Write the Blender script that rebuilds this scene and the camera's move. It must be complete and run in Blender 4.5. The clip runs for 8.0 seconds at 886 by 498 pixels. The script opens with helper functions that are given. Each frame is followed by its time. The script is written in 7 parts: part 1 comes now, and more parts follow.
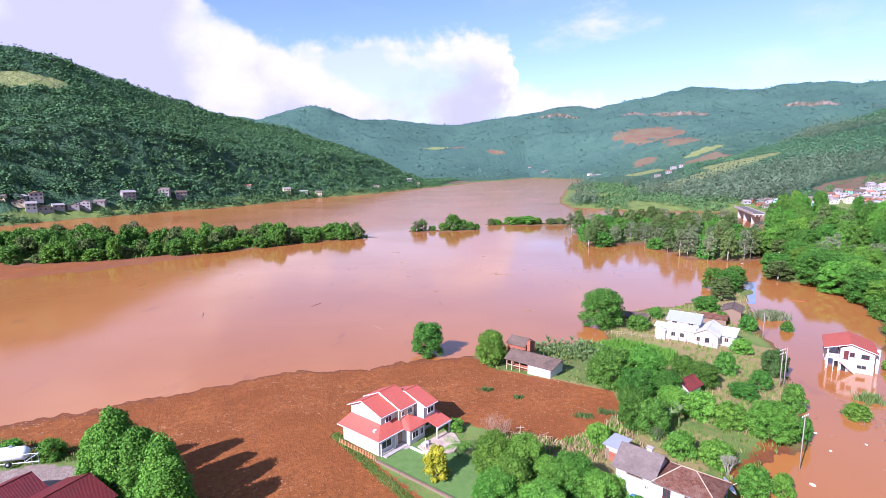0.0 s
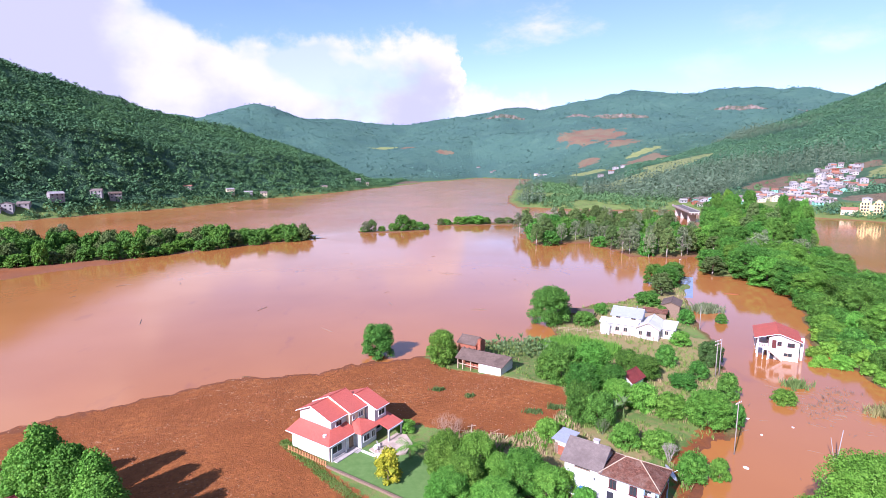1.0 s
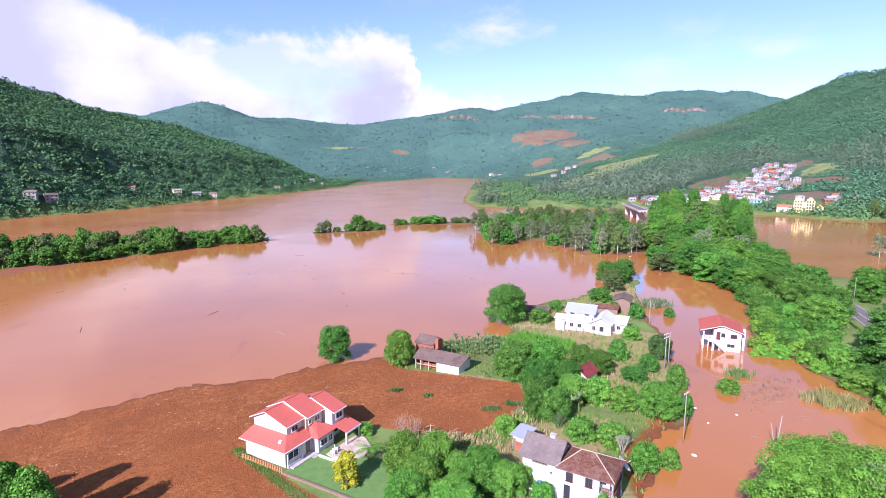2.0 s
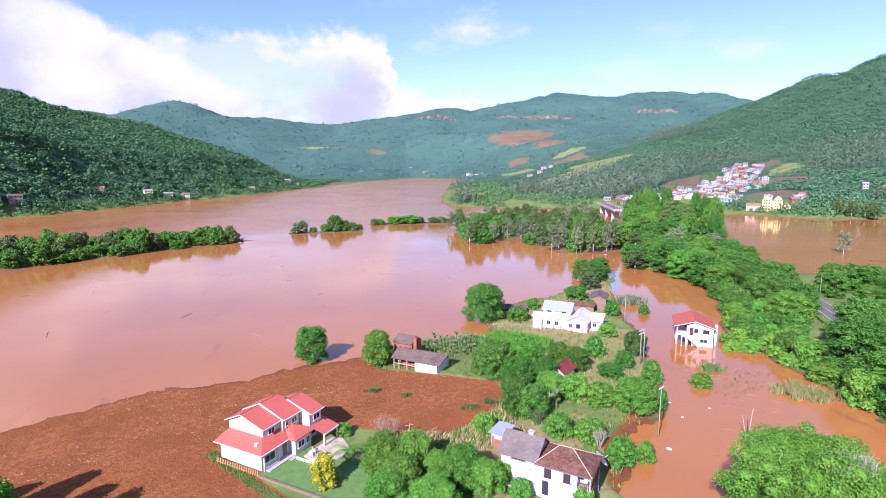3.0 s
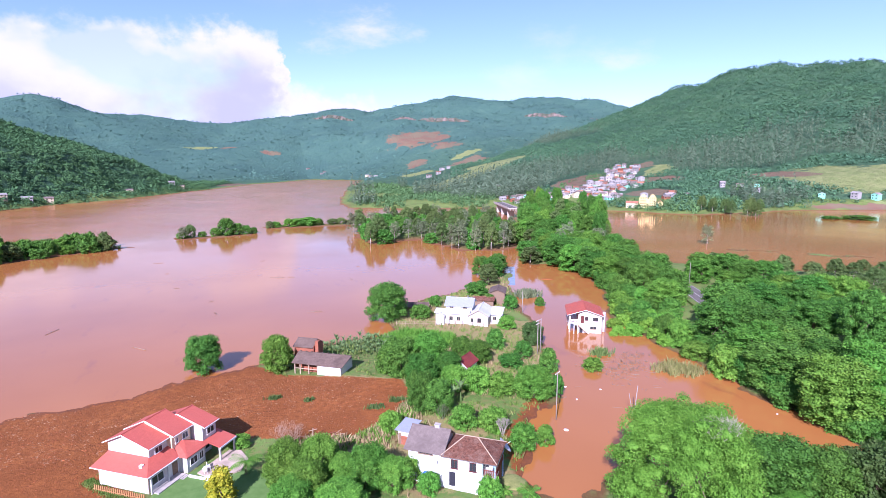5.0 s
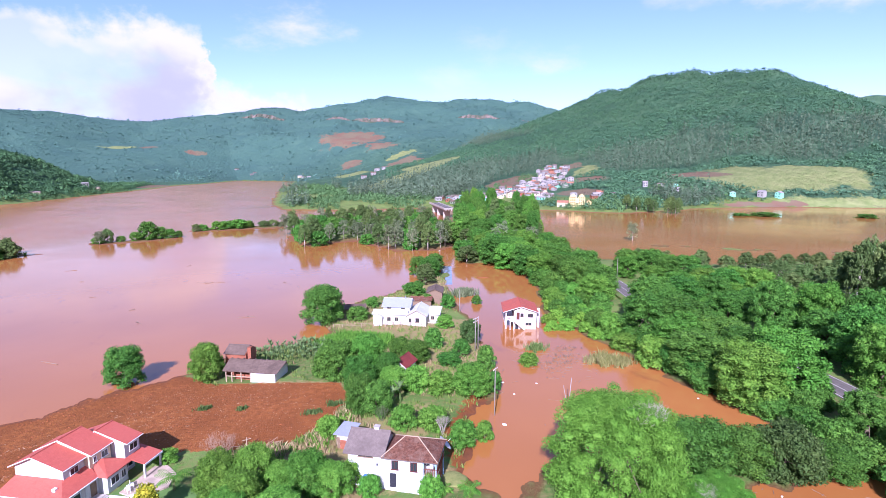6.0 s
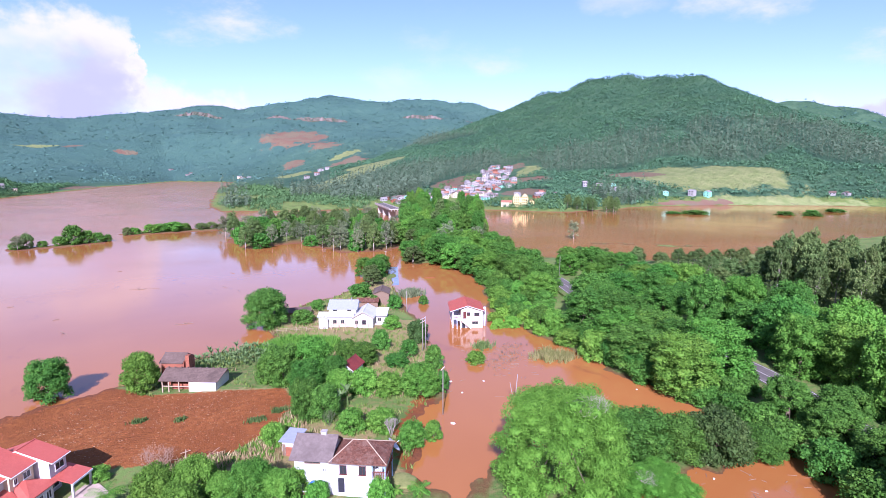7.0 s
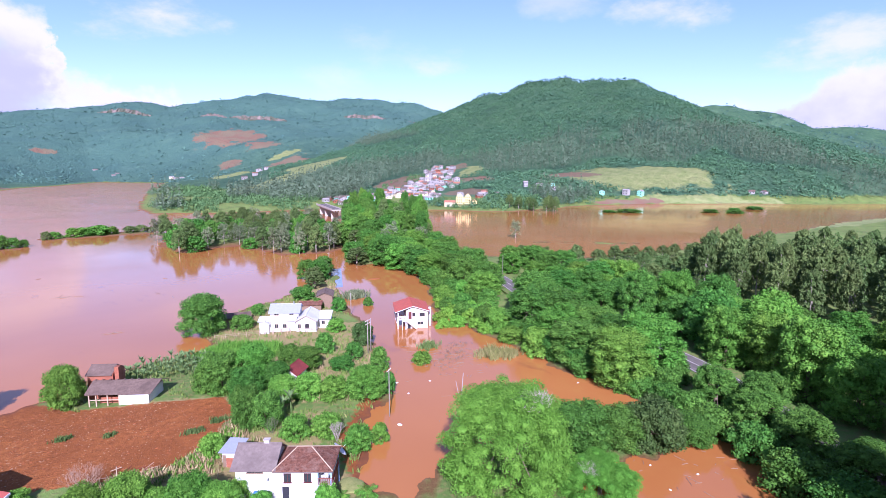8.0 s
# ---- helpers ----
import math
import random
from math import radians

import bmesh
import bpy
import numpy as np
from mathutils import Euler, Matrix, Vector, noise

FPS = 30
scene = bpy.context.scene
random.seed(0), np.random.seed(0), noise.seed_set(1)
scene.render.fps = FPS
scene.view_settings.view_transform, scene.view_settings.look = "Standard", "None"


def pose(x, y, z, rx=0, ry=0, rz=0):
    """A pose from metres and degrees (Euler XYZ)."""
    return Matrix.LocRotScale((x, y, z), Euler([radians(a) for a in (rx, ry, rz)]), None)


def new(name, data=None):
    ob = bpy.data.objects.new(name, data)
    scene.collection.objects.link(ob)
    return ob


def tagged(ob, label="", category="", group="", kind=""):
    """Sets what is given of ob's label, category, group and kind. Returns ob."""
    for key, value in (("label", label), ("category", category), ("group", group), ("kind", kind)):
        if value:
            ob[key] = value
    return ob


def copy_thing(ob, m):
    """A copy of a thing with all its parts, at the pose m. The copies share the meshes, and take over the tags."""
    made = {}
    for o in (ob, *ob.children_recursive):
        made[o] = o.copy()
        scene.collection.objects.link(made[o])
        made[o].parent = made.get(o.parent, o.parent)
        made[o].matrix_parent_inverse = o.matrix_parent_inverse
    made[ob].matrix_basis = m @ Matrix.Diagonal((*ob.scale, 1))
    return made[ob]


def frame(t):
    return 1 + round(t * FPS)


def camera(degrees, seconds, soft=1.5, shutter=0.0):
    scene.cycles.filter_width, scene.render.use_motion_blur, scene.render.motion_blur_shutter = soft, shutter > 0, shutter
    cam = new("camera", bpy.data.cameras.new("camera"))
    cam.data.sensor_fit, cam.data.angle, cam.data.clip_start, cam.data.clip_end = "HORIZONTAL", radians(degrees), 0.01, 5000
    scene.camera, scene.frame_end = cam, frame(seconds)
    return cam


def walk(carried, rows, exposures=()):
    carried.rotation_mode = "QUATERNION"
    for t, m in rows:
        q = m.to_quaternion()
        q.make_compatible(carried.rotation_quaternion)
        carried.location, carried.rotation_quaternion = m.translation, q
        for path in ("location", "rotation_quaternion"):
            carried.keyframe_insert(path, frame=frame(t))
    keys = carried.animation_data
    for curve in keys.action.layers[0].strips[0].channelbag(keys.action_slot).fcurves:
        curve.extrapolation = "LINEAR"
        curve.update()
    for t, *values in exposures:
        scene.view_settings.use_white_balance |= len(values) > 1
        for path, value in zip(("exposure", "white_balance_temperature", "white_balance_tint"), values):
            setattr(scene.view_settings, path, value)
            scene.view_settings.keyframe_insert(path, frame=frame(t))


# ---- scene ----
# ---- camera: a drone that hovers 46 m over the flood, sinks a little and pans to the right ----
cam = camera(79.68, 8.0, 0.55)
EYE_Z = 46.0
# seconds, drift in x, y and z, tilt, lean, pan
PATH = [(0.0, 0.29, -0.34, 1.00, 81.09, 0.06, 0.20), (0.5, 0.36, -0.20, 1.00, 81.09, 0.00, -2.10), (1.0, 0.46, -0.12, 0.99, 81.10, -0.01, -5.21),
        (1.5, 0.48, 0.03, 0.98, 81.08, -0.02, -7.95), (1.7, 0.50, 0.06, 0.94, 81.09, -0.01, -8.84), (2.8, 0.57, 0.20, 0.68, 81.11, 0.02, -11.93),
        (3.0, 0.58, 0.23, 0.61, 81.11, 0.03, -12.38), (3.5, 0.60, 0.32, 0.36, 81.15, 0.03, -14.47), (4.0, 0.64, 0.34, 0.13, 81.18, 0.02, -17.15),
        (4.5, 0.66, 0.36, -0.07, 81.22, 0.03, -19.70), (4.7, 0.67, 0.40, -0.15, 81.24, 0.03, -21.00), (5.8, 0.73, 0.58, -0.49, 81.33, 0.00, -28.74),
        (6.0, 0.74, 0.61, -0.52, 81.35, 0.00, -30.01), (6.5, 0.78, 0.62, -0.54, 81.37, -0.01, -33.07), (7.0, 0.78, 0.58, -0.50, 81.38, -0.03, -35.86),
        (7.5, 0.76, 0.56, -0.45, 81.38, -0.05, -39.46), (8.0, 0.80, 0.58, -0.43, 81.40, -0.06, -41.93)]
walk(cam, [(t, pose(x, y, EYE_Z + z, tilt, lean, pan)) for t, x, y, z, tilt, lean, pan in PATH], [(0.0, 0.97, 5600, 35), (8.0, 0.90, 5360, 41)])

# ---- light ----
SUN_TOWARDS = Vector((0.64, 0.77, 0))   # level direction in which shadows fall
SUN_EL = radians(34)
sun_data = bpy.data.lights.new("sun", "SUN")
sun_data.energy, sun_data.angle, sun_data.color = 5.0, radians(0.5), (1.0, 0.96, 0.90)
sun = new("sun", sun_data)
ray = Vector((SUN_TOWARDS.x * math.cos(SUN_EL), SUN_TOWARDS.y * math.cos(SUN_EL), -math.sin(SUN_EL)))
sun.matrix_world = Matrix.Translation((-60, -80, 120)) @ ray.to_track_quat("-Z", "Y").to_matrix().to_4x4()


def make_world():
    w = bpy.data.worlds.new("sky")
    scene.world = w
    w.use_nodes = True
    nt = w.node_tree
    nt.nodes.clear()
    N, L = nt.nodes.new, nt.links.new

    def math_node(op, a, b=None, clamp=False):
        n = N("ShaderNodeMath")
        n.operation, n.use_clamp = op, clamp
        for i, v in enumerate((a, b)):
            if v is None:
                continue
            if isinstance(v, (int, float)):
                n.inputs[i].default_value = v
            else:
                L(v, n.inputs[i])
        return n.outputs[0]

    def ramp(v, lo, hi):
        n = N("ShaderNodeMapRange")
        n.interpolation_type = "SMOOTHSTEP"
        n.inputs[1].default_value, n.inputs[2].default_value = lo, hi
        L(v, n.inputs[0])
        return n.outputs[0]

    sky = N("ShaderNodeTexSky")
    sky.sky_type, sky.sun_disc = "NISHITA", False
    sky.sun_elevation = SUN_EL
    sky.sun_rotation = math.atan2(-SUN_TOWARDS.x, -SUN_TOWARDS.y)
    sky.air_density, sky.dust_density, sky.ozone_density = 1.0, 0.15, 2.4
    tc = N("ShaderNodeTexCoord")
    sep = N("ShaderNodeSeparateXYZ")
    L(tc.outputs["Generated"], sep.inputs[0])
    az_ = math_node("ARCTAN2", sep.outputs[0], sep.outputs[1])
    up = sep.outputs[2]

    def puffs(scale, detail, rough, flat=1.0):
        mp = N("ShaderNodeMapping")
        mp.inputs["Scale"].default_value = (1, 1, flat)
        L(tc.outputs["Generated"], mp.inputs[0])
        n = N("ShaderNodeTexNoise")
        n.inputs["Scale"].default_value, n.inputs["Detail"].default_value, n.inputs["Roughness"].default_value = scale, detail, rough
        L(mp.outputs[0], n.inputs["Vector"])
        return n.outputs[0]

    billow = puffs(9.0, 10, 0.58, 1.2)
    broad = puffs(3.2, 5, 0.5, 1.6)
    wisp = puffs(5.5, 9, 0.62, 2.2)

    def heap(az0, up0, wide, high, strength):
        """A soft patch of cloud round a point of the sky."""
        a = math_node("DIVIDE", math_node("SUBTRACT", az_, az0), wide)
        b = math_node("DIVIDE", math_node("SUBTRACT", up, up0), high)
        r = math_node("ADD", math_node("MULTIPLY", a, a), math_node("MULTIPLY", b, b))
        rag = math_node("ADD", r, math_node("MULTIPLY", math_node("SUBTRACT", wisp, 0.45), 7.5))
        return math_node("MULTIPLY", ramp(rag, 1.4, -0.8), strength)

    # a tall bank of cumulus over the river bend that rises to the west, lower heaps to the east, thin wisps above
    lumpy = math_node("ADD", az_, math_node("MULTIPLY", math_node("SUBTRACT", puffs(11.0, 9, 0.6), 0.5), 0.30))
    tall = math_node("MULTIPLY", ramp(lumpy, 0.20, 0.09), 0.228)
    west = math_node("MULTIPLY", ramp(az_, -0.34, -0.56), 0.22)
    mid = math_node("MULTIPLY", ramp(az_, 0.36, 0.27), 0.138)
    east = math_node("ADD", math_node("MULTIPLY", ramp(az_, 1.00, 1.10), 0.118), math_node("MULTIPLY", ramp(az_, 1.26, 1.40), 0.05))
    top = math_node("MAXIMUM", math_node("ADD", math_node("MAXIMUM", tall, mid), west), east)
    rough_top = math_node("ADD", top, math_node("MULTIPLY", math_node("SUBTRACT", billow, 0.5), 0.17))
    bank = ramp(math_node("SUBTRACT", rough_top, up), -0.004, 0.030)
    bank = math_node("MULTIPLY", bank, math_node("MAXIMUM", ramp(broad, 0.32, 0.50), 0.45))
    mask = bank
    for patch in ((0.26, 0.236, 0.11, 0.045, 0.85), (0.22, 0.262, 0.07, 0.022, 0.6), (0.65, 0.20, 0.11, 0.05, 0.35), (0.705, 0.176, 0.075, 0.018, 0.6), (0.56, 0.150, 0.07, 0.035, 0.35),
                  (1.12, 0.250, 0.10, 0.032, 0.75), (0.95, 0.275, 0.07, 0.03, 0.4), (1.36, 0.165, 0.10, 0.05, 0.8)):
        mask = math_node("MAXIMUM", mask, heap(*patch))
    high = math_node("MULTIPLY", math_node("MULTIPLY", ramp(wisp, 0.50, 0.70), ramp(up, 0.24, 0.42)), 0.6)
    mask = math_node("MAXIMUM", mask, high, True)
    # greyish lilac bodies and bright sunlit heads
    depth = math_node("ADD", math_node("MULTIPLY", math_node("SUBTRACT", rough_top, up), -1.6), puffs(4.2, 7, 0.5, 1.4))
    shade = N("ShaderNodeMix")
    shade.data_type = "RGBA"
    shade.inputs[6].default_value, shade.inputs[7].default_value = (3.9, 4.0, 4.9, 1), (5.7, 5.7, 5.7, 1)
    L(ramp(depth, 0.16, 0.42), shade.inputs[0])
    mix = N("ShaderNodeMix")
    mix.data_type = "RGBA"
    L(mask, mix.inputs[0])
    L(sky.outputs[0], mix.inputs[6])
    L(shade.outputs[2], mix.inputs[7])
    bg = N("ShaderNodeBackground")
    bg.inputs[1].default_value = 0.095
    L(mix.outputs[2], bg.inputs[0])
    out = N("ShaderNodeOutputWorld")
    L(bg.outputs[0], out.inputs[0])


make_world()


# ---- materials ----
class Mat:
    """Small helper round a node material with one Principled shader."""

    def __init__(self, name, rough=0.8, metal=0.0, spec=0.3):
        self.m = bpy.data.materials.new(name)
        self.m.use_nodes = True
        self.nt = self.m.node_tree
        self.b = self.nt.nodes["Principled BSDF"]
        self.b.inputs["Roughness"].default_value = rough
        self.b.inputs["Metallic"].default_value = metal
        self.b.inputs["Specular IOR Level"].default_value = spec

    def node(self, kind):
        return self.nt.nodes.new(kind)

    def link(self, a, b):
        self.nt.links.new(a, b)

    def coords(self):
        return self.node("ShaderNodeTexCoord").outputs["Object"]

    def world(self):
        return self.node("ShaderNodeNewGeometry").outputs["Position"]

    def noise(self, scale, detail=4, vec=None, rough=0.55, stretch=None):
        n = self.node("ShaderNodeTexNoise")
        n.inputs["Scale"].default_value, n.inputs["Detail"].default_value = scale, detail
        n.inputs["Roughness"].default_value = rough
        v = vec if vec is not None else self.world()
        if stretch:
            mp = self.node("ShaderNodeMapping")
            mp.inputs["Scale"].default_value = stretch
            self.link(v, mp.inputs[0])
            v = mp.outputs[0]
        self.link(v, n.inputs["Vector"])
        return n.outputs[0]

    def wave(self, scale, vec=None, axis="X", distort=0.0, profile="SIN"):
        n = self.node("ShaderNodeTexWave")
        n.bands_direction, n.wave_profile = axis, profile
        n.inputs["Scale"].default_value, n.inputs["Distortion"].default_value = scale, distort
        self.link(vec if vec is not None else self.coords(), n.inputs["Vector"])
        return n.outputs["Fac"]

    def ramp(self, v, lo, hi, a=0.0, b=1.0):
        n = self.node("ShaderNodeMapRange")
        n.inputs[1].default_value, n.inputs[2].default_value = lo, hi
        n.inputs[3].default_value, n.inputs[4].default_value = a, b
        self.link(v, n.inputs[0])
        return n.outputs[0]

    def calc(self, op, a, b):
        n = self.node("ShaderNodeMath")
        n.operation = op
        for i, v in enumerate((a, b)):
            if isinstance(v, (int, float)):
                n.inputs[i].default_value = v
            else:
                self.link(v, n.inputs[i])
        return n.outputs[0]

    def mix(self, fac, a, b):
        n = self.node("ShaderNodeMix")
        n.data_type = "RGBA"
        for i, v in ((0, fac), (6, a), (7, b)):
            if isinstance(v, (int, float)):
                n.inputs[i].default_value = v
            elif isinstance(v, tuple):
                n.inputs[i].default_value = (*v, 1)
            else:
                self.link(v, n.inputs[i])
        return n.outputs[2]

    def attr(self, name):
        n = self.node("ShaderNodeAttribute")
        n.attribute_name = name
        return n.outputs["Fac"]

    def colour(self, v):
        if isinstance(v, tuple):
            self.b.inputs["Base Color"].default_value = (*v, 1)
        else:
            self.link(v, self.b.inputs["Base Color"])
        return self

    def bump(self, v, strength=0.4, dist=0.05):
        n = self.node("ShaderNodeBump")
        n.inputs["Strength"].default_value, n.inputs["Distance"].default_value = strength, dist
        self.link(v, n.inputs["Height"])
        self.link(n.outputs[0], self.b.inputs["Normal"])
        return self

    def gloss(self, v):
        self.link(v, self.b.inputs["Roughness"])
        return self


def leaf_material(name, dark, mid, light, trans=0.12, scale=0.35):
    """Foliage: every leaf spray has a tone of its own, with broad patches over it."""
    k = Mat(name, 0.6, 0, 0.12)
    rnd = k.node("ShaderNodeNewGeometry").outputs["Random Per Island"]
    each = k.node("ShaderNodeObjectInfo").outputs["Random"]
    c = k.mix(k.ramp(rnd, 0, 1, 0.25, 0.95), dark, mid)
    c = k.mix(k.calc("MULTIPLY", k.ramp(k.noise(scale, 3), 0.4, 0.7), k.ramp(rnd, 0.2, 1)), c, light)
    hsv = k.node("ShaderNodeHueSaturation")
    k.link(c, hsv.inputs["Color"])
    k.link(k.ramp(each, 0, 1, 0.485, 0.515), hsv.inputs["Hue"])
    k.link(k.ramp(k.calc("FRACT", k.calc("MULTIPLY", each, 7.3), 0), 0, 1, 0.80, 1.22), hsv.inputs["Value"])
    c = hsv.outputs[0]
    k.colour(c)
    tr = k.node("ShaderNodeBsdfTranslucent")
    k.link(c, tr.inputs[0])
    ms = k.node("ShaderNodeMixShader")
    ms.inputs[0].default_value = trans
    k.link(k.b.outputs[0], ms.inputs[1])
    k.link(tr.outputs[0], ms.inputs[2])
    k.link(ms.outputs[0], k.nt.nodes["Material Output"].inputs[0])
    return k.m


M_LEAF = leaf_material("leaf_green", (0.036, 0.112, 0.017), (0.082, 0.225, 0.030), (0.150, 0.325, 0.046))
M_LEAF_BRIGHT = leaf_material("leaf_bright", (0.058, 0.168, 0.020), (0.116, 0.292, 0.034), (0.200, 0.385, 0.052))
M_LEAF_LIME = leaf_material("leaf_lime", (0.092, 0.240, 0.023), (0.148, 0.332, 0.036), (0.220, 0.415, 0.056))
M_LEAF_DARK = leaf_material("leaf_dark", (0.035, 0.075, 0.018), (0.08, 0.15, 0.035), (0.14, 0.21, 0.06))
M_LEAF_OLIVE = leaf_material("leaf_olive", (0.060, 0.116, 0.030), (0.130, 0.208, 0.056), (0.215, 0.285, 0.090))
M_LEAF_GREY = leaf_material("leaf_grey", (0.105, 0.145, 0.066), (0.190, 0.235, 0.115), (0.30, 0.335, 0.185))
M_LEAF_YELLOW = leaf_material("leaf_yellow", (0.10, 0.16, 0.01), (0.34, 0.34, 0.02), (0.58, 0.48, 0.04))
M_STRAW = leaf_material("dry_straw", (0.22, 0.17, 0.08), (0.38, 0.30, 0.15), (0.50, 0.42, 0.24))
M_BLADE = leaf_material("grass_blades", (0.08, 0.15, 0.03), (0.17, 0.27, 0.05), (0.34, 0.33, 0.12))


def bark_material(name, a, b):
    k = Mat(name, 0.9)
    k.colour(k.mix(k.ramp(k.noise(3, 4, k.coords(), stretch=(1, 1, 0.2)), 0.35, 0.65), a, b))
    k.bump(k.noise(9, 4, k.coords(), stretch=(1, 1, 0.15)), 0.6, 0.03)
    return k.m


M_BARK = bark_material("bark_brown", (0.10, 0.07, 0.045), (0.22, 0.17, 0.12))
M_BARK_PALE = bark_material("bark_pale", (0.30, 0.26, 0.21), (0.50, 0.45, 0.38))


def ground_material():
    """One sheet: grass and weeds, ploughed red soil, dry grass, pasture, yard gravel and wet mud by the water."""
    k = Mat("ground", 0.92, 0, 0.2)
    n1, n2, n3 = k.noise(0.09, 5), k.noise(0.9, 6), k.noise(6.0, 4)
    edge = k.calc("MULTIPLY", k.calc("SUBTRACT", n2, 0.5), 0.9)
    far_edge = k.calc("MULTIPLY", k.calc("SUBTRACT", k.noise(0.022, 6, rough=0.65), 0.5), 2.2)
    grass = k.mix(k.ramp(n1, 0.35, 0.65), (0.08, 0.15, 0.03), (0.16, 0.25, 0.055))
    grass = k.mix(k.ramp(n2, 0.45, 0.7), grass, (0.22, 0.19, 0.07))
    soil = k.mix(k.ramp(n1, 0.4, 0.62), (0.235, 0.076, 0.018), (0.330, 0.115, 0.029))
    soil = k.mix(k.ramp(n2, 0.35, 0.65), k.mix(k.ramp(n3, 0.3, 0.6), (0.130, 0.041, 0.011), (0.250, 0.081, 0.020)), soil)
    straw = k.ramp(k.noise(2.6, 3, rough=0.75), 0.62, 0.70)
    soil = k.mix(k.calc("MULTIPLY", straw, k.ramp(k.noise(0.05, 3), 0.35, 0.65)), soil, (0.38, 0.21, 0.11))
    dry = k.mix(k.ramp(n2, 0.35, 0.65), (0.31, 0.22, 0.10), (0.25, 0.24, 0.08))
    past = k.mix(k.ramp(n1, 0.35, 0.65), (0.20, 0.25, 0.080), (0.285, 0.310, 0.120))
    grav = k.mix(k.ramp(n2, 0.35, 0.65), (0.25, 0.19, 0.15), (0.34, 0.27, 0.22))
    lawn = k.mix(k.ramp(n2, 0.35, 0.65), (0.098, 0.190, 0.046), (0.128, 0.222, 0.060))
    forest = k.mix(k.ramp(k.noise(0.05, 8, rough=0.7), 0.35, 0.65), (0.046, 0.112, 0.056), (0.084, 0.168, 0.080))
    forest = k.mix(k.ramp(k.noise(0.0065, 7, rough=0.62), 0.46, 0.64, 0.0, 0.8), forest, (0.036, 0.090, 0.052))
    forest = k.mix(k.ramp(k.noise(0.011, 7, rough=0.62), 0.54, 0.70, 0.0, 0.7), forest, (0.128, 0.225, 0.112))
    # blue haze is painted into the woods' colour, growing up the valley
    haze_xyz = k.node("ShaderNodeSeparateXYZ")
    k.link(k.world(), haze_xyz.inputs[0])
    forest = k.mix(k.ramp(haze_xyz.outputs[1], 1500, 2100, 0.0, 0.6), forest, (0.074, 0.158, 0.142))
    redf = k.mix(k.ramp(k.noise(0.02, 4), 0.4, 0.6), (0.215, 0.125, 0.080), (0.205, 0.160, 0.095))
    rock = k.mix(k.ramp(k.noise(0.03, 6), 0.4, 0.6), (0.20, 0.15, 0.11), (0.09, 0.11, 0.06))
    c = grass
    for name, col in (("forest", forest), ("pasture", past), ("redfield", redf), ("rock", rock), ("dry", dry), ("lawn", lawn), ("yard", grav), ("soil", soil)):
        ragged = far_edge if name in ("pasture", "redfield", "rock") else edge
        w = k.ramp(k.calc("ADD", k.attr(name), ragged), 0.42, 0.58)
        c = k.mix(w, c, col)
    # wet mud along the water line
    geo = k.node("ShaderNodeSeparateXYZ")
    k.link(k.world(), geo.inputs[0])
    wet = k.ramp(k.calc("ADD", geo.outputs[2], k.calc("MULTIPLY", edge, 0.15)), 0.02, 0.10, 0.8, 0.0)
    c = k.mix(wet, c, (0.16, 0.060, 0.028))
    silt = k.calc("MULTIPLY", k.ramp(k.calc("ADD", geo.outputs[2], k.calc("MULTIPLY", edge, 0.5)), 0.10, 0.75, 0.9, 0.0), k.ramp(geo.outputs[1], 205, 250))
    c = k.mix(silt, c, (0.22, 0.090, 0.042))
    k.colour(c)
    furrow = k.calc("ADD", k.calc("MULTIPLY", k.noise(2.2, 5, rough=0.7), 1.0), k.calc("MULTIPLY", n3, 0.35))
    wooded = k.attr("forest")
    # harrow arcs and tyre tracks pressed into the ploughed soil
    for cx, cy, gap in ((-9.0, 62.0, 1.5), (-30.0, 96.0, 0.55), (2.0, 104.0, 0.7)):
        mp = k.node("ShaderNodeMapping")
        mp.inputs["Location"].default_value = (-cx, -cy, 0)
        k.link(k.world(), mp.inputs[0])
        w = k.node("ShaderNodeTexWave")
        w.wave_type, w.rings_direction = "RINGS", "Z"
        w.inputs["Scale"].default_value, w.inputs["Distortion"].default_value = 0.31 * gap, 2.5
        w.inputs["Detail"].default_value, w.inputs["Detail Scale"].default_value = 3, 1.2
        k.link(mp.outputs[0], w.inputs["Vector"])
        where = k.ramp(k.noise(0.09, 2, mp.outputs[0]), 0.50, 0.66)
        furrow = k.calc("ADD", furrow, k.calc("MULTIPLY", k.calc("MULTIPLY", w.outputs["Fac"], where), k.calc("MULTIPLY", k.attr("soil"), 0.13)))
    fine = k.calc("MULTIPLY", furrow, k.calc("MULTIPLY", k.ramp(wooded, 0, 1, 1, 0), k.ramp(k.attr("lawn"), 0.3, 0.6, 1, 0.12)))
    crowns = k.calc("MULTIPLY", k.noise(0.11, 6, rough=0.7), k.calc("MULTIPLY", wooded, 42.0))
    k.bump(k.calc("ADD", fine, crowns), 1.0, 0.22)
    return k.m


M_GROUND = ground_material()


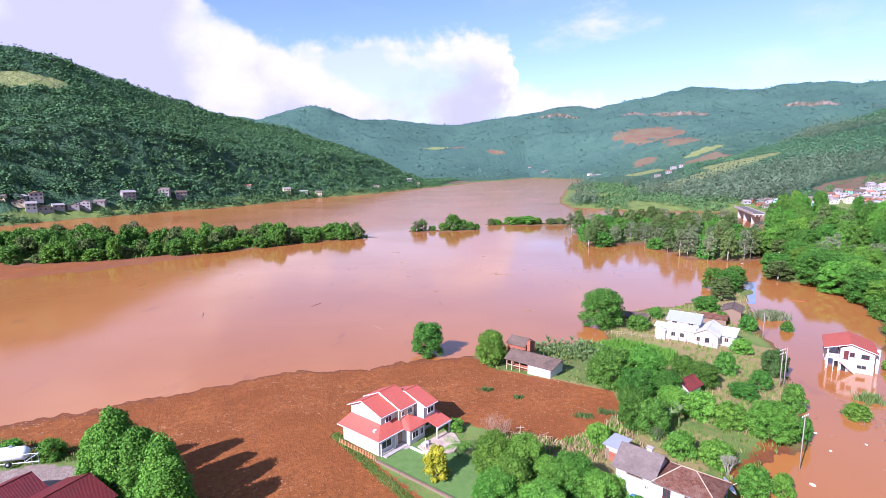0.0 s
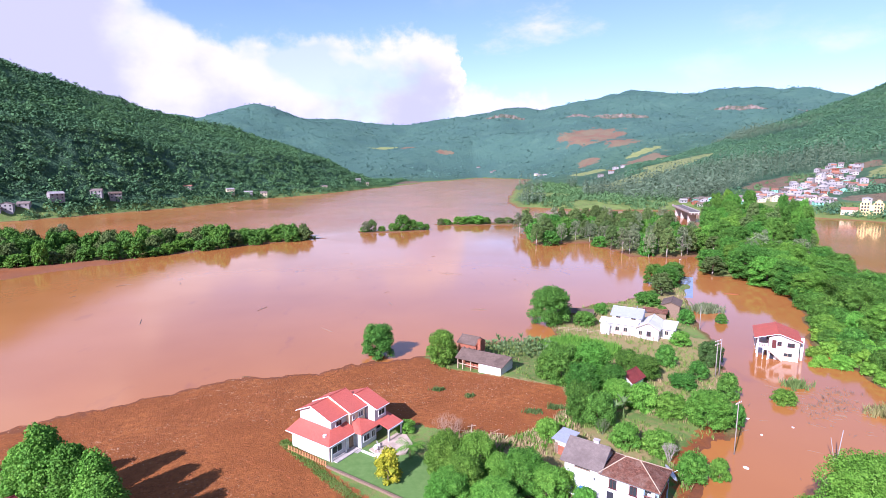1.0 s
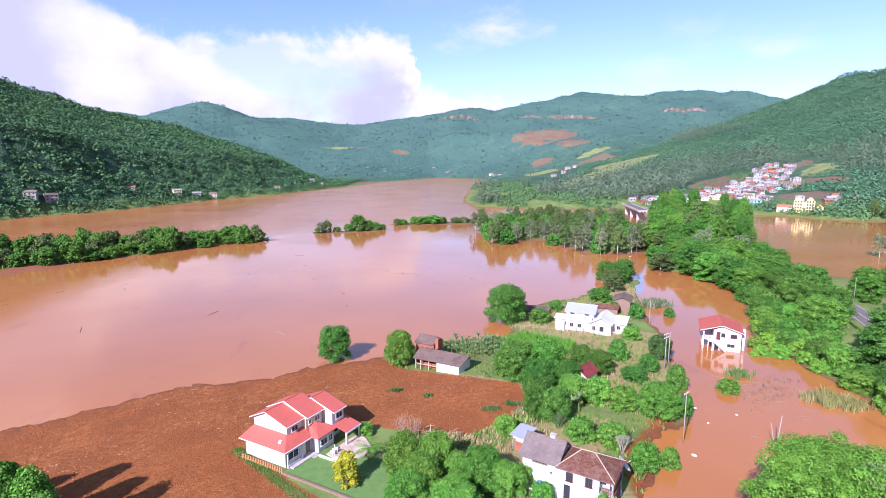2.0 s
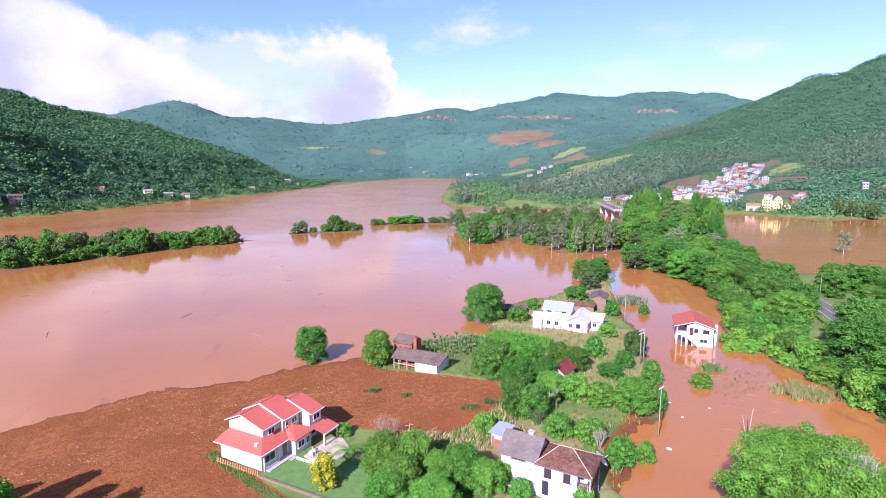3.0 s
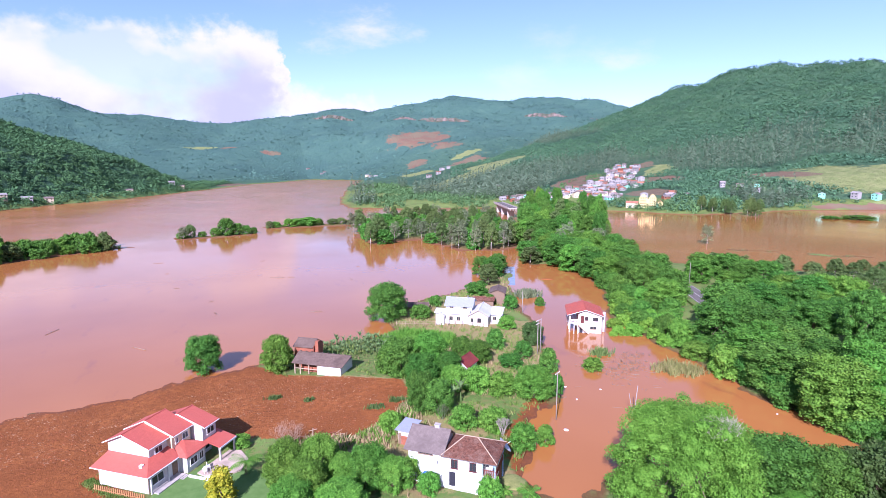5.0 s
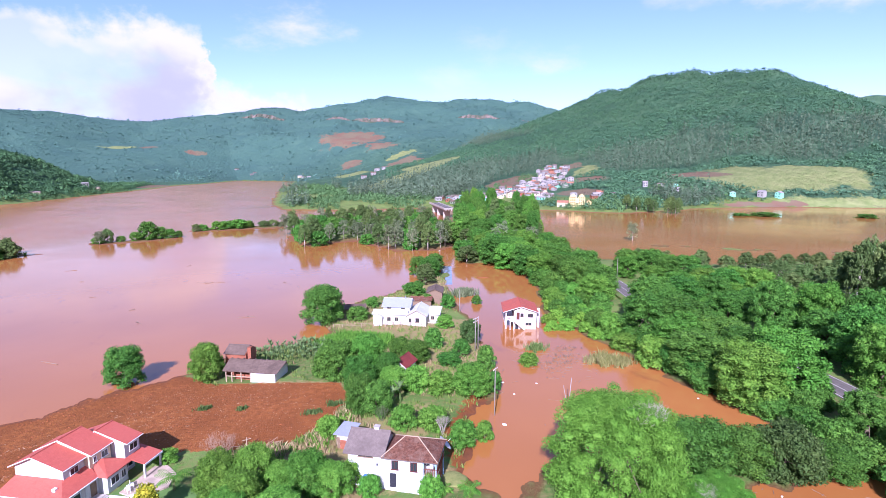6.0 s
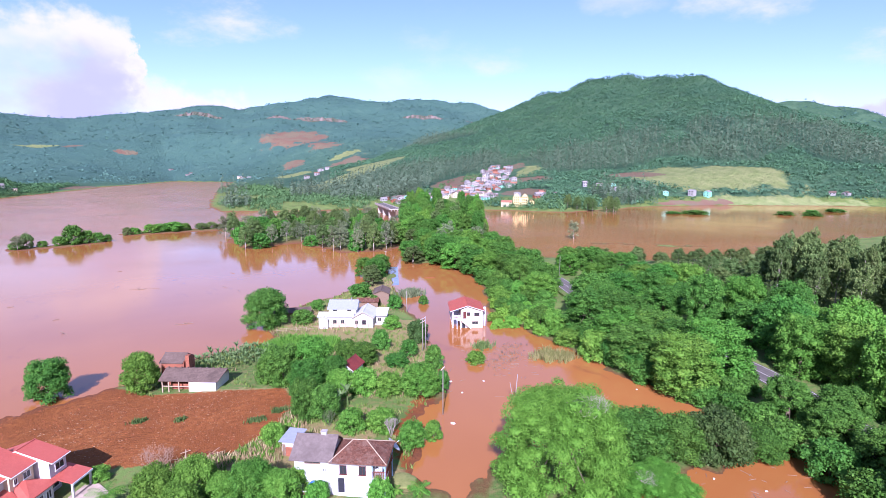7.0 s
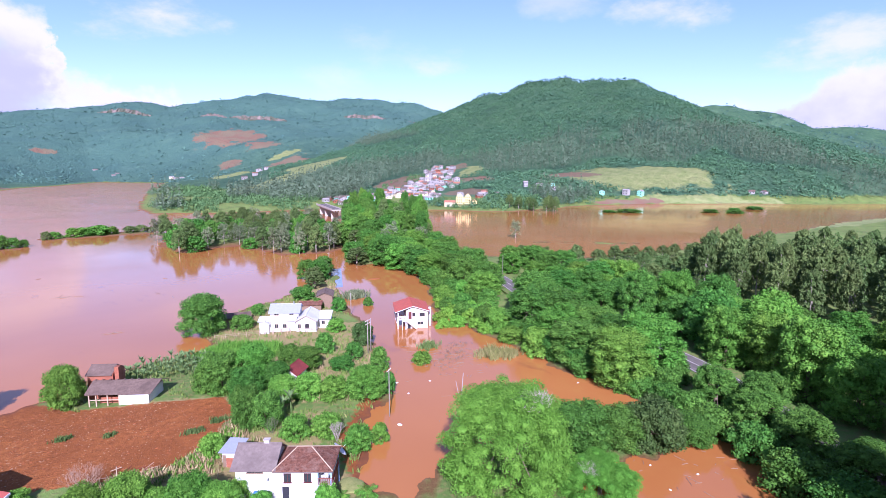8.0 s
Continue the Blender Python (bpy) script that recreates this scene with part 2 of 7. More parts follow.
def water_material():
    """Muddy flood water: opaque brown below, a smooth face that mirrors the sky, slight ripples."""
    k = Mat("flood_water", 0.06, 0, 0.5)
    n = k.noise(0.012, 4)
    c = k.mix(k.ramp(n, 0.35, 0.65), (0.35, 0.130, 0.034), (0.41, 0.162, 0.045))
    c = k.mix(k.ramp(k.noise(0.15, 5, stretch=(1, 0.4, 1)), 0.62, 0.75), c, (0.31, 0.115, 0.040))
    k.colour(c)
    k.b.inputs["IOR"].default_value = 1.48
    # the running river beyond the drowned bank is choppy, the flooded land calm
    at = k.node("ShaderNodeSeparateXYZ")
    k.link(k.world(), at.inputs[0])
    river = k.ramp(k.calc("SUBTRACT", at.outputs[1], k.calc("MULTIPLY", at.outputs[0], 0.2)), 372, 440)
    k.gloss(k.calc("ADD", k.ramp(k.noise(0.02, 3), 0.35, 0.65, 0.06, 0.14), k.calc("MULTIPLY", river, 0.10)))
    calm = k.calc("ADD", k.noise(0.5, 3, stretch=(1, 0.6, 1)), k.calc("MULTIPLY", k.noise(2.5, 3), 0.25))
    chop = k.calc("MULTIPLY", k.noise(0.16, 6, stretch=(0.45, 1.5, 1), rough=0.7), k.calc("MULTIPLY", river, 12.0))
    k.bump(k.calc("ADD", calm, chop), 0.14, 0.10)
    return k.m


M_WATER = water_material()


# ---- shared mesh helpers ----
def mesh_object(name, verts, faces, material, parent=None, smooth=False, label=""):
    me = bpy.data.meshes.new(name)
    me.from_pydata([tuple(v) for v in verts], [], [tuple(f) for f in faces])
    me.materials.append(material)
    if smooth:
        me.shade_smooth()
    ob = new(name, me)
    ob.parent = parent
    if label:
        ob["label"] = label
    return ob


def array_object(name, verts, blocks, material, parent=None, smooth=False):
    """A mesh from arrays; blocks: arrays of faces with the same number of corners each."""
    me = bpy.data.meshes.new(name)
    sizes = np.concatenate([np.full(len(b), b.shape[1]) for b in blocks])
    corners = np.concatenate([np.asarray(b).ravel() for b in blocks]).astype(np.int32)
    me.vertices.add(len(verts))
    me.vertices.foreach_set("co", np.ascontiguousarray(verts, np.float32).ravel())
    me.loops.add(len(corners))
    me.loops.foreach_set("vertex_index", corners)
    me.polygons.add(len(sizes))
    me.polygons.foreach_set("loop_start", (np.cumsum(sizes) - sizes).astype(np.int32))
    me.update(calc_edges=True)
    me.materials.append(material)
    if smooth:
        me.shade_smooth()
    ob = new(name, me)
    ob.parent = parent
    return ob


def part(name, bm, material, parent=None, label="", smooth=False):
    """One bmesh as one mesh object under a thing or a part."""
    me = bpy.data.meshes.new(name)
    bmesh.ops.recalc_face_normals(bm, faces=bm.faces)
    bm.to_mesh(me)
    bm.free()
    me.materials.append(material)
    if smooth:
        me.shade_smooth()
    ob = new(name, me)
    ob.parent = parent
    if label:
        ob["label"] = label
    return ob


def thing(name, m, label, category, group="", kind=""):
    ob = new(name)
    ob.empty_display_size = 0.5
    ob.matrix_world = m
    return tagged(ob, label, category, group, kind)


def box_bm(x0, y0, z0, x1, y1, z1, bevel=0.0, bm=None):
    own = bm is None
    bm = bm or bmesh.new()
    m = Matrix.LocRotScale(((x0 + x1) / 2, (y0 + y1) / 2, (z0 + z1) / 2), None, (abs(x1 - x0), abs(y1 - y0), abs(z1 - z0)))
    made = bmesh.ops.create_cube(bm, size=1, matrix=m)["verts"]
    if bevel:
        edges = {e for v in made for e in v.link_edges}
        bmesh.ops.bevel(bm, geom=list(edges), offset=bevel, segments=1, affect="EDGES")
    return bm


def tube_points(a, b, ra, rb, sides=6):
    """Vertices and faces of a tapered rod from a to b."""
    a, b = Vector(a), Vector(b)
    q = (b - a).to_track_quat("Z", "Y").to_matrix()
    vs, fs = [], []
    for p, r in ((a, ra), (b, rb)):
        for i in range(sides):
            t = math.tau * i / sides
            vs.append(p + q @ Vector((r * math.cos(t), r * math.sin(t), 0)))
    for i in range(sides):
        j = (i + 1) % sides
        fs.append((i, j, sides + j, sides + i))
    fs.append(tuple(range(sides - 1, -1, -1)))
    fs.append(tuple(range(sides, 2 * sides)))
    return vs, fs


class Gather:
    """Collects pieces of one mesh."""

    def __init__(self):
        self.v, self.f = [], []

    def add(self, vs, fs):
        n = len(self.v)
        self.v.extend(vs)
        self.f.extend(tuple(n + i for i in f) for f in fs)
        return self

    def rod(self, a, b, ra, rb=None, sides=6):
        return self.add(*tube_points(a, b, ra, ra if rb is None else rb, sides))

    def box(self, x0, y0, z0, x1, y1, z1):
        vs = [Vector((x, y, z)) for z in (z0, z1) for y in (y0, y1) for x in (x0, x1)]
        return self.add(vs, [(0, 2, 3, 1), (4, 5, 7, 6), (0, 1, 5, 4), (2, 6, 7, 3), (0, 4, 6, 2), (1, 3, 7, 5)])

    def make(self, name, material, parent=None, smooth=False, label=""):
        return mesh_object(name, self.v, self.f, material, parent, smooth, label)


# ---- the lie of the land ----
def lattice(ix, iy, seed):
    h = (ix.astype(np.int64) * 374761393 + iy.astype(np.int64) * 668265263 + seed * 982451653) & 0x7FFFFFFF
    h = ((h ^ (h >> 13)) * 1274126177) & 0x7FFFFFFF
    return ((h ^ (h >> 16)) & 0xFFFF) / 65535.0


def value_noise(x, y, size, seed=0, octaves=4):
    """Smooth noise from 0 to 1."""
    total, amp, norm = 0.0, 1.0, 0.0
    for o in range(octaves):
        u, v = x / size * 2**o, y / size * 2**o
        i, j = np.floor(u), np.floor(v)
        fu, fv = u - i, v - j
        fu, fv = fu * fu * (3 - 2 * fu), fv * fv * (3 - 2 * fv)
        a, b = lattice(i, j, seed + o), lattice(i + 1, j, seed + o)
        c, d = lattice(i, j + 1, seed + o), lattice(i + 1, j + 1, seed + o)
        total = total + amp * ((a * (1 - fu) + b * fu) * (1 - fv) + (c * (1 - fu) + d * fu) * fv)
        norm, amp = norm + amp, amp * 0.5
    return total / norm


def inside_distance(x, y, poly):
    """Distance to a polygon's edge, positive inside."""
    best, odd = np.full(x.shape, 1e9), np.zeros(x.shape, bool)
    for (ax, ay), (bx, by) in zip(poly, poly[1:] + poly[:1]):
        dx, dy = bx - ax, by - ay
        s = np.clip(((x - ax) * dx + (y - ay) * dy) / (dx * dx + dy * dy), 0, 1)
        best = np.minimum(best, np.hypot(x - ax - s * dx, y - ay - s * dy))
        if ay != by:
            odd ^= ((ay > y) != (by > y)) & (x < (bx - ax) * (y - ay) / (by - ay) + ax)
    return np.where(odd, best, -best)


VILLAGE_SIDE = [(-170, -60), (-150, 40), (-110, 72), (-80, 91), (-65, 99), (-47, 110), (-39, 115), (-29, 117), (-17, 118), (-9, 122),
                (-2, 124), (10, 127), (16, 133), (29, 136), (39, 136), (46, 140), (46, 150), (50, 160), (58, 167), (72, 172), (86, 178),
                (104, 194), (114, 204), (119, 198), (105, 174), (93, 156), (85, 130), (77, 114), (72, 100), (66, 90), (60, 82), (50, 77),
                (45, 70), (41, 62), (40, 52), (34, 30), (30, -60)]
TREE_SPIT = [(44, 54), (52, 59), (60, 59), (68, 54), (80, 46), (93, 38), (92, 33), (80, 36), (70, 42), (62, 40), (60, 30), (52, 18), (40, 22), (38, 44)]
ROAD_SIDE = [(150, 215), (146, 188), (138, 164), (114, 132), (108, 122), (105, 95), (99, 68), (97, 50), (97, 38), (95, 28), (87, 20), (70, 2),
             (58, -60), (700, -60), (720, 80), (540, 112), (400, 122), (300, 132), (250, 146), (222, 160), (205, 186), (190, 225), (172, 240)]
GROVE = [(84, 306), (117, 315), (124, 264), (140, 256), (160, 262), (195, 320), (215, 400), (170, 420), (120, 410), (88, 370)]
STRIP = [(-320, 290), (-250, 262), (-208, 247), (-165, 264), (-120, 291), (-87, 320), (-46, 352), (-60, 362), (-110, 345), (-190, 330), (-300, 335)]
MUD_BANK = [(-330, 292), (-240, 238), (-186, 216), (-160, 236), (-140, 262), (-118, 288), (-165, 268), (-208, 251), (-250, 266)]
ISLET_A = [(-26, 374), (0, 378), (22, 384), (22, 398), (-4, 394), (-26, 388)]
ISLET_B = [(34, 417), (64, 416), (96, 418), (98, 436), (60, 438), (36, 432)]
LEFT_BANK = [(-1200, -200), (-600, 180), (-348, 417), (-328, 473), (-286, 546), (-241, 626), (-186, 787), (-132, 868), (-72, 1059), (22, 1318),
             (60, 1420), (91, 1554), (180, 1700), (330, 2060), (900, 2400), (900, 4900), (-4900, 4900), (-4900, -200)]
RIGHT_BANK = [(-200, 2500), (330, 2060), (473, 1834), (330, 1350), (232, 1022), (150, 700), (140, 600), (190, 560), (316, 530), (384, 452), (428, 376), (500, 372),
              (569, 376), (665, 337), (760, 260), (830, 190), (1000, 60), (1500, -200), (4900, -200), (4900, 4900), (-200, 4900)]
SOUTH = [(-4900, -4900), (4900, -4900), (4900, -58), (-4900, -58)]
LANE_WOOD = [(132, 208), (160, 215), (190, 224), (225, 265), (262, 310), (300, 370), (292, 440), (262, 425), (211, 339), (165, 262)]
SANDBAR = [(262, 214), (292, 180), (330, 142), (332, 136), (300, 166), (266, 204)]
LANDS = [MUD_BANK, LANE_WOOD, SANDBAR, VILLAGE_SIDE, TREE_SPIT, ROAD_SIDE, GROVE, STRIP, ISLET_A, ISLET_B, LEFT_BANK, RIGHT_BANK, SOUTH]

# crests: x, y, height, half width of the slope
CREST_LEFT = [(-900, 480, 215, 520), (-559, 705, 179, 430), (-480, 877, 149, 400), (-398, 1004, 130, 380), (-267, 1149, 92, 300), (-150, 1200, 40, 190), (-60, 1260, 6, 120)]
CREST_RIGHT = [(820, 1500, 30, 600), (950, 1468, 60, 800), (1104, 1293, 150, 880), (1153, 1109, 249, 900), (1223, 869, 281, 900), (1266, 707, 261, 880),
               (1303, 636, 212, 830), (1331, 576, 160, 760), (1362, 496, 100, 680), (1391, 409, 62, 600), (1400, 260, 24, 480), (1420, 120, 12, 420)]
CREST_FAR = [(-1500, 2900, 323, 1300), (-1040, 3026, 305, 1300), (-752, 3110, 371, 1300), (-567, 3149, 340, 1300), (-279, 3188, 308, 1300), (117, 3198, 290, 1300),
             (279, 3188, 318, 1350), (660, 3131, 385, 1500), (871, 3079, 350, 1500), (1068, 3016, 404, 1600), (1291, 2928, 450, 1650), (1517, 2817, 445, 1650),
             (1780, 2659, 428, 1650), (2001, 2497, 420, 1600), (2199, 2325, 350, 1500), (2400, 2150, 270, 1400)]
CREST_EAST = [(2150, 1150, 310, 800), (2577, 1094, 324, 900), (2620, 985, 327, 900), (2652, 898, 295, 900), (2697, 753, 200, 800), (2718, 672, 150, 700), (2767, 428, 90, 600), (2800, 100, 70, 600)]
CREST_REMOTE = [(3900, 1500, 400, 1100), (4167, 1062, 330, 1100), (4247, 672, 274, 1100), (4300, 100, 263, 1100)]
CREST_SOUTH = [(-3000, -1500, 300, 1500), (-1000, -2300, 280, 1500), (1000, -2400, 300, 1500), (3200, -1400, 260, 1500)]


def ridge(x, y, crest, power):
    best = np.zeros(x.shape)
    for (ax, ay, az_, aw), (bx, by, bz, bw) in zip(crest, crest[1:]):
        dx, dy = bx - ax, by - ay
        s = np.clip(((x - ax) * dx + (y - ay) * dy) / (dx * dx + dy * dy), 0, 1)
        d = np.hypot(x - ax - s * dx, y - ay - s * dy) / (aw + s * (bw - aw))
        h = (az_ + s * (bz - az_)) * np.clip(1 - d, 0, 1) ** power
        best = np.maximum(best, h)
    return best


def hills(x, y):
    r = ridge(x, y, CREST_LEFT, 1.15)
    r = np.maximum(r, ridge(x, y, CREST_RIGHT, 1.75))
    r = np.maximum(r, ridge(x, y, CREST_FAR, 1.25))
    r = np.maximum(r, ridge(x, y, CREST_EAST, 1.2))
    r = np.maximum(r, ridge(x, y, CREST_REMOTE, 1.1))
    return np.maximum(r, ridge(x, y, CREST_SOUTH, 1.2))


def shore(x, y):
    """Distance inland, negative on the water; the water line wanders a little."""
    d = np.full(x.shape, -1e9)
    for poly in LANDS:
        d = np.maximum(d, inside_distance(x, y, poly))
    size = np.clip(np.hypot(x, y) / 90, 0.6, 6)
    near = np.clip((170 - np.hypot(x, y)) / 40, 0, 1)
    return d + (value_noise(x, y, 7.0, 3, 4) - 0.5) * 3.2 * size + (value_noise(x, y, 1.7, 4, 2) - 0.5) * 3.6 * near


def land_height(x, y):
    x, y = np.asarray(x, float), np.asarray(y, float)
    d = shore(x, y)
    low = np.clip(d * 0.045, -1.6, 1.1) + (value_noise(x, y, 9, 11, 3) - 0.5) * 0.25 * (d > 4)
    h = hills(x, y) * np.clip((d - 4) / (90 + np.clip(np.hypot(x, y) - 1200, 0, 700) * 0.45), 0, 1)
    rough = (value_noise(x, y, 260, 5, 5) - 0.5) * np.clip(h, 0, 260) * 0.34
    bank = np.clip(d / 60, 0, 1) * 6 * np.clip((np.hypot(x, y) - 420) / 150, 0, 1)
    return low + bank + np.maximum(h + rough, 0)


def height_at(x, y):
    return float(land_height(np.array([x]), np.array([y]))[0])


# cover of the ground
FIELD = [(-110, 50), (-110, 66), (-80, 95), (-47, 113), (-17, 122), (6, 128), (12, 117), (26, 108), (35, 103), (34, 95), (27, 87), (20, 83.5), (10, 86), (1, 91),
         (-4, 93), (-13, 95), (-18, 87), (-8, 73.5), (4, 60), (4, 40), (-30, 40), (-34, 62), (-52, 78), (-72, 80), (-90, 62)]
DRY_LOT = [(38, 128), (50, 142), (70, 134), (80, 128), (78, 120), (62, 120), (46, 122)]
DRY_EDGE = [(8, 119), (26, 109), (36, 103), (36, 100), (24, 105), (8, 115)]
YARD = [(-98, 58), (-80, 69), (-64, 76), (-50, 75), (-38, 58), (-60, 44)]
LAWN = [(-10.8, 77.4), (2.3, 66.6), (8, 71), (3, 80), (-3, 83.5)]
MUD_LOT = [(44, 76), (62, 92), (58, 80), (50, 72), (42, 60), (38, 60), (40, 68)]


GARDENS = [(8, 118), (30, 136), (48, 150), (58, 166), (86, 178), (112, 202), (104, 170), (88, 132), (76, 112), (62, 86), (46, 74), (38, 56), (24, 62), (14, 76), (36, 96), (36, 103), (20, 112)]


def paint(me, x, y, z):
    """Cover weights as point attributes."""
    r = np.hypot(x, y)
    az_ = np.degrees(np.arctan2(x, y))
    soft = lambda poly, w: np.clip(0.5 + inside_distance(x, y, poly) / w, 0, 1)
    wood = value_noise(x, y, 330, 21, 4)
    weights = {
        "soil": np.maximum(soft(FIELD, 3), np.maximum(0.75 * soft(MUD_LOT, 4), soft(MUD_BANK, 8))),
        "dry": np.maximum(np.maximum(soft(DRY_LOT, 6), soft(DRY_EDGE, 4)), soft(GARDENS, 4) * np.clip((value_noise(x, y, 14, 81, 3) - 0.36) * 6, 0, 1)),
        "yard": soft(YARD, 3),
        "lawn": soft(LAWN, 2),
        "forest": np.where(r > 1200, np.clip((z - 0.6) / 2, 0, 1), np.clip((z - 7) / 6, 0, 1)) * (r > 420),
    }
    ring = lambda cx, cy, rx, ry, turn=0.0: np.clip(1.6 - 1.2 * np.hypot(((x - cx) * np.cos(turn) + (y - cy) * np.sin(turn)) / rx, (-(x - cx) * np.sin(turn) + (y - cy) * np.cos(turn)) / ry), 0, 1)
    pasture, redfield, rock = np.zeros(x.shape), np.zeros(x.shape), np.zeros(x.shape)
    for args in PASTURES:
        pasture = np.maximum(pasture, ring(*args))
    for args in RED_FIELDS:
        redfield = np.maximum(redfield, ring(*args))
    for args in CLIFFS:
        rock = np.maximum(rock, ring(*args))
    weights.update(pasture=pasture, redfield=redfield, rock=rock)
    for name, w in weights.items():
        a = me.attributes.new(name, "FLOAT", "POINT")
        a.data.foreach_set("value", np.ascontiguousarray(w, np.float32))


# x, y, half length, half width, turn
PASTURES = [(-500, 636, 26, 60, -0.9), (509, 1022, 120, 30, 0.6), (352, 915, 90, 30, 0.6), (640, 1420, 130, 40, 0.5), (860, 1800, 90, 30, 0.4), (560, 1045, 110, 45, 0.6), (455, 978, 60, 30, 0.5), (330, 800, 70, 30, 1.1), (620, 1640, 70, 60, 0.4), (735, 400, 120, 50, -0.9), (735, 295, 105, 20, -0.77), (600, 1100, 110, 60, 0.5), (390, 910, 60, 45, 0.4), (-35, 2535, 75, 40, -0.25),
            (700, 1330, 160, 80, 0.4), (-80, 1290, 60, 16, 1.0), (560, 105, 120, 25, -0.2), (640, 640, 40, 20, 0.5)]
RED_FIELDS = [(67, 2462, 35, 26, -0.2), (224, 2370, 42, 20, -0.2), (525, 692, 75, 34, 0.5), (510, 520, 30, 26, 0.0), (588, 585, 42, 22, -0.8), (640, 360, 66, 11, -0.45), (812, 2165, 130, 110, -0.35), (870, 1985, 60, 60, 0.3),
              (699, 1886, 55, 45, 0.8), (816, 1679, 90, 70, 0.3), (40, 1440, 120, 16, 1.25), (690, 470, 40, 22, -0.9), (660, 690, 30, 14, 0.5)]
CLIFFS = [(590, 2856, 85, 22, -0.4), (1020, 2445, 110, 22, -0.55), (1526, 2200, 70, 24, -0.6), (880, 2560, 40, 16, -0.5)]


def make_ground():
    """One sheet from below the drone to the far ridges, finer where it is near."""
    angles = np.concatenate([np.arange(-44, 88, 0.36), np.arange(88, 316, 4.0)])
    rings = 6.0 * 1.0178 ** np.arange(0, 380)
    rings = np.append(rings[rings < 4850], 4880.0)
    A, R = np.meshgrid(np.radians(angles), rings)
    x, y = (R * np.sin(A)).ravel(), (R * np.cos(A)).ravel()
    z = land_height(x, y)
    n, m = len(angles), len(rings)
    i, j = np.meshgrid(np.arange(n), np.arange(m - 1))
    i2 = (i + 1) % n
    quads = np.stack([j * n + i, j * n + i2, (j + 1) * n + i2, (j + 1) * n + i], -1).reshape(-1, 4)[:, ::-1]
    verts = np.stack([x, y, z], 1)
    centre = len(verts)
    verts = np.vstack([verts, [0, 0, height_at(0, 0)]])
    fan = np.array([(centre, (k + 1) % n, k) for k in range(n)])
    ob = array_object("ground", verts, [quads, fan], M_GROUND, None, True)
    paint(ob.data, verts[:, 0], verts[:, 1], verts[:, 2])
    return tagged(ob, "red soil, grass and wooded hills around the flood", "ground", kind="structure")


def make_water():
    v = [(-2500, -60, 0), (2500, -60, 0), (2500, 2300, 0), (-2500, 2300, 0)]
    ob = mesh_object("water", v, [(0, 1, 2, 3)], M_WATER)
    return tagged(ob, "muddy reddish brown flood water, calm and reflecting", "water", kind="structure")


ground = make_ground()
water = make_water()
# ---- trees ----
def ico(sub):
    bm = bmesh.new()
    bmesh.ops.create_icosphere(bm, subdivisions=sub, radius=1)
    v = np.array([p.co for p in bm.verts])
    f = np.array([[q.index for q in p.verts] for p in bm.faces])
    bm.free()
    return v, f


ICO1 = ico(1)


def unit(v):
    return v / np.maximum(np.linalg.norm(v, axis=-1, keepdims=True), 1e-9)


def leafy(rng, lobes, per_area, size, core=0.80, long=1.3, droop=0.0):
    """Leaf sprays on the skin of many lobes, and a dense inside. lobes: rows of centre and radii."""
    V, Fq, Ft, n = [], [], [], 0
    for c in lobes:
        p, r = c[:3], c[3:6]
        lump = 1 + (rng.random(len(ICO1[0]))[:, None] - 0.5) * 0.35
        V.append(ICO1[0] * r * core * lump + p)
        Ft.append(ICO1[1] + n)
        n += len(ICO1[0])
        count = max(6, int(per_area * 4 * math.pi * (r.prod() ** (2 / 3))))
        d = unit(rng.normal(size=(count, 3)))
        d = d[d[:, 2] > -0.55]
        count = len(d)
        pos = p + d * r * rng.uniform(0.72, 1.18, (count, 1))
        nor = unit(d + 0.75 * rng.normal(size=(count, 3)) + [0, 0, 0.30])
        a = unit(np.cross(nor, rng.normal(size=(count, 3))))
        a[:, 2] -= droop
        b = np.cross(nor, a)
        s = size * rng.uniform(0.6, 1.35, (count, 1))
        tip, tail = pos + a * s * long * 0.5, pos - a * s * long * 0.5
        bend = nor * s * 0.18
        q = np.stack([tail - bend, pos + b * s * 0.48 + bend * 0.4, tip - bend, pos - b * s * 0.48 + bend * 0.4], 1)
        V.append(q.reshape(-1, 3))
        Fq.append(np.arange(4 * count).reshape(-1, 4) + n)
        n += 4 * count
    return np.vstack(V), [np.vstack(Fq), np.vstack(Ft)]


def round_lobes(rng, count, bottom=0.22, size=(0.20, 0.30), cone=0.0):
    """Lobes of a crown in a box one wide and one high."""
    rows = []
    for i in range(count):
        k = (i + 0.5) / count
        z = bottom + (0.93 - bottom) * k ** 0.85
        q = (z - bottom) / (1 - bottom)
        reach = 0.40 * math.sqrt(max(0.03, 1 - (2 * q - 0.75) ** 2 / 1.65)) * (1 - cone * q)
        t = i * 2.39996 + rng.uniform(-0.5, 0.5)
        d = reach * math.sqrt(rng.uniform(0.35, 1.0)) * 1.08
        s = rng.uniform(*size) * (1 - 0.35 * cone * q)
        rows.append([d * math.cos(t), d * math.sin(t), z - 0.06 + rng.uniform(-0.05, 0.05), s, s, s * rng.uniform(0.75, 1.0)])
    for i in range(max(2, count // 9)):
        t, d = rng.uniform(0, math.tau), rng.uniform(0, 0.16)
        s = size[1] * 1.25
        rows.append([d * math.cos(t), d * math.sin(t), rng.uniform(0.5, 0.80), s, s, s])
    return np.array(rows)


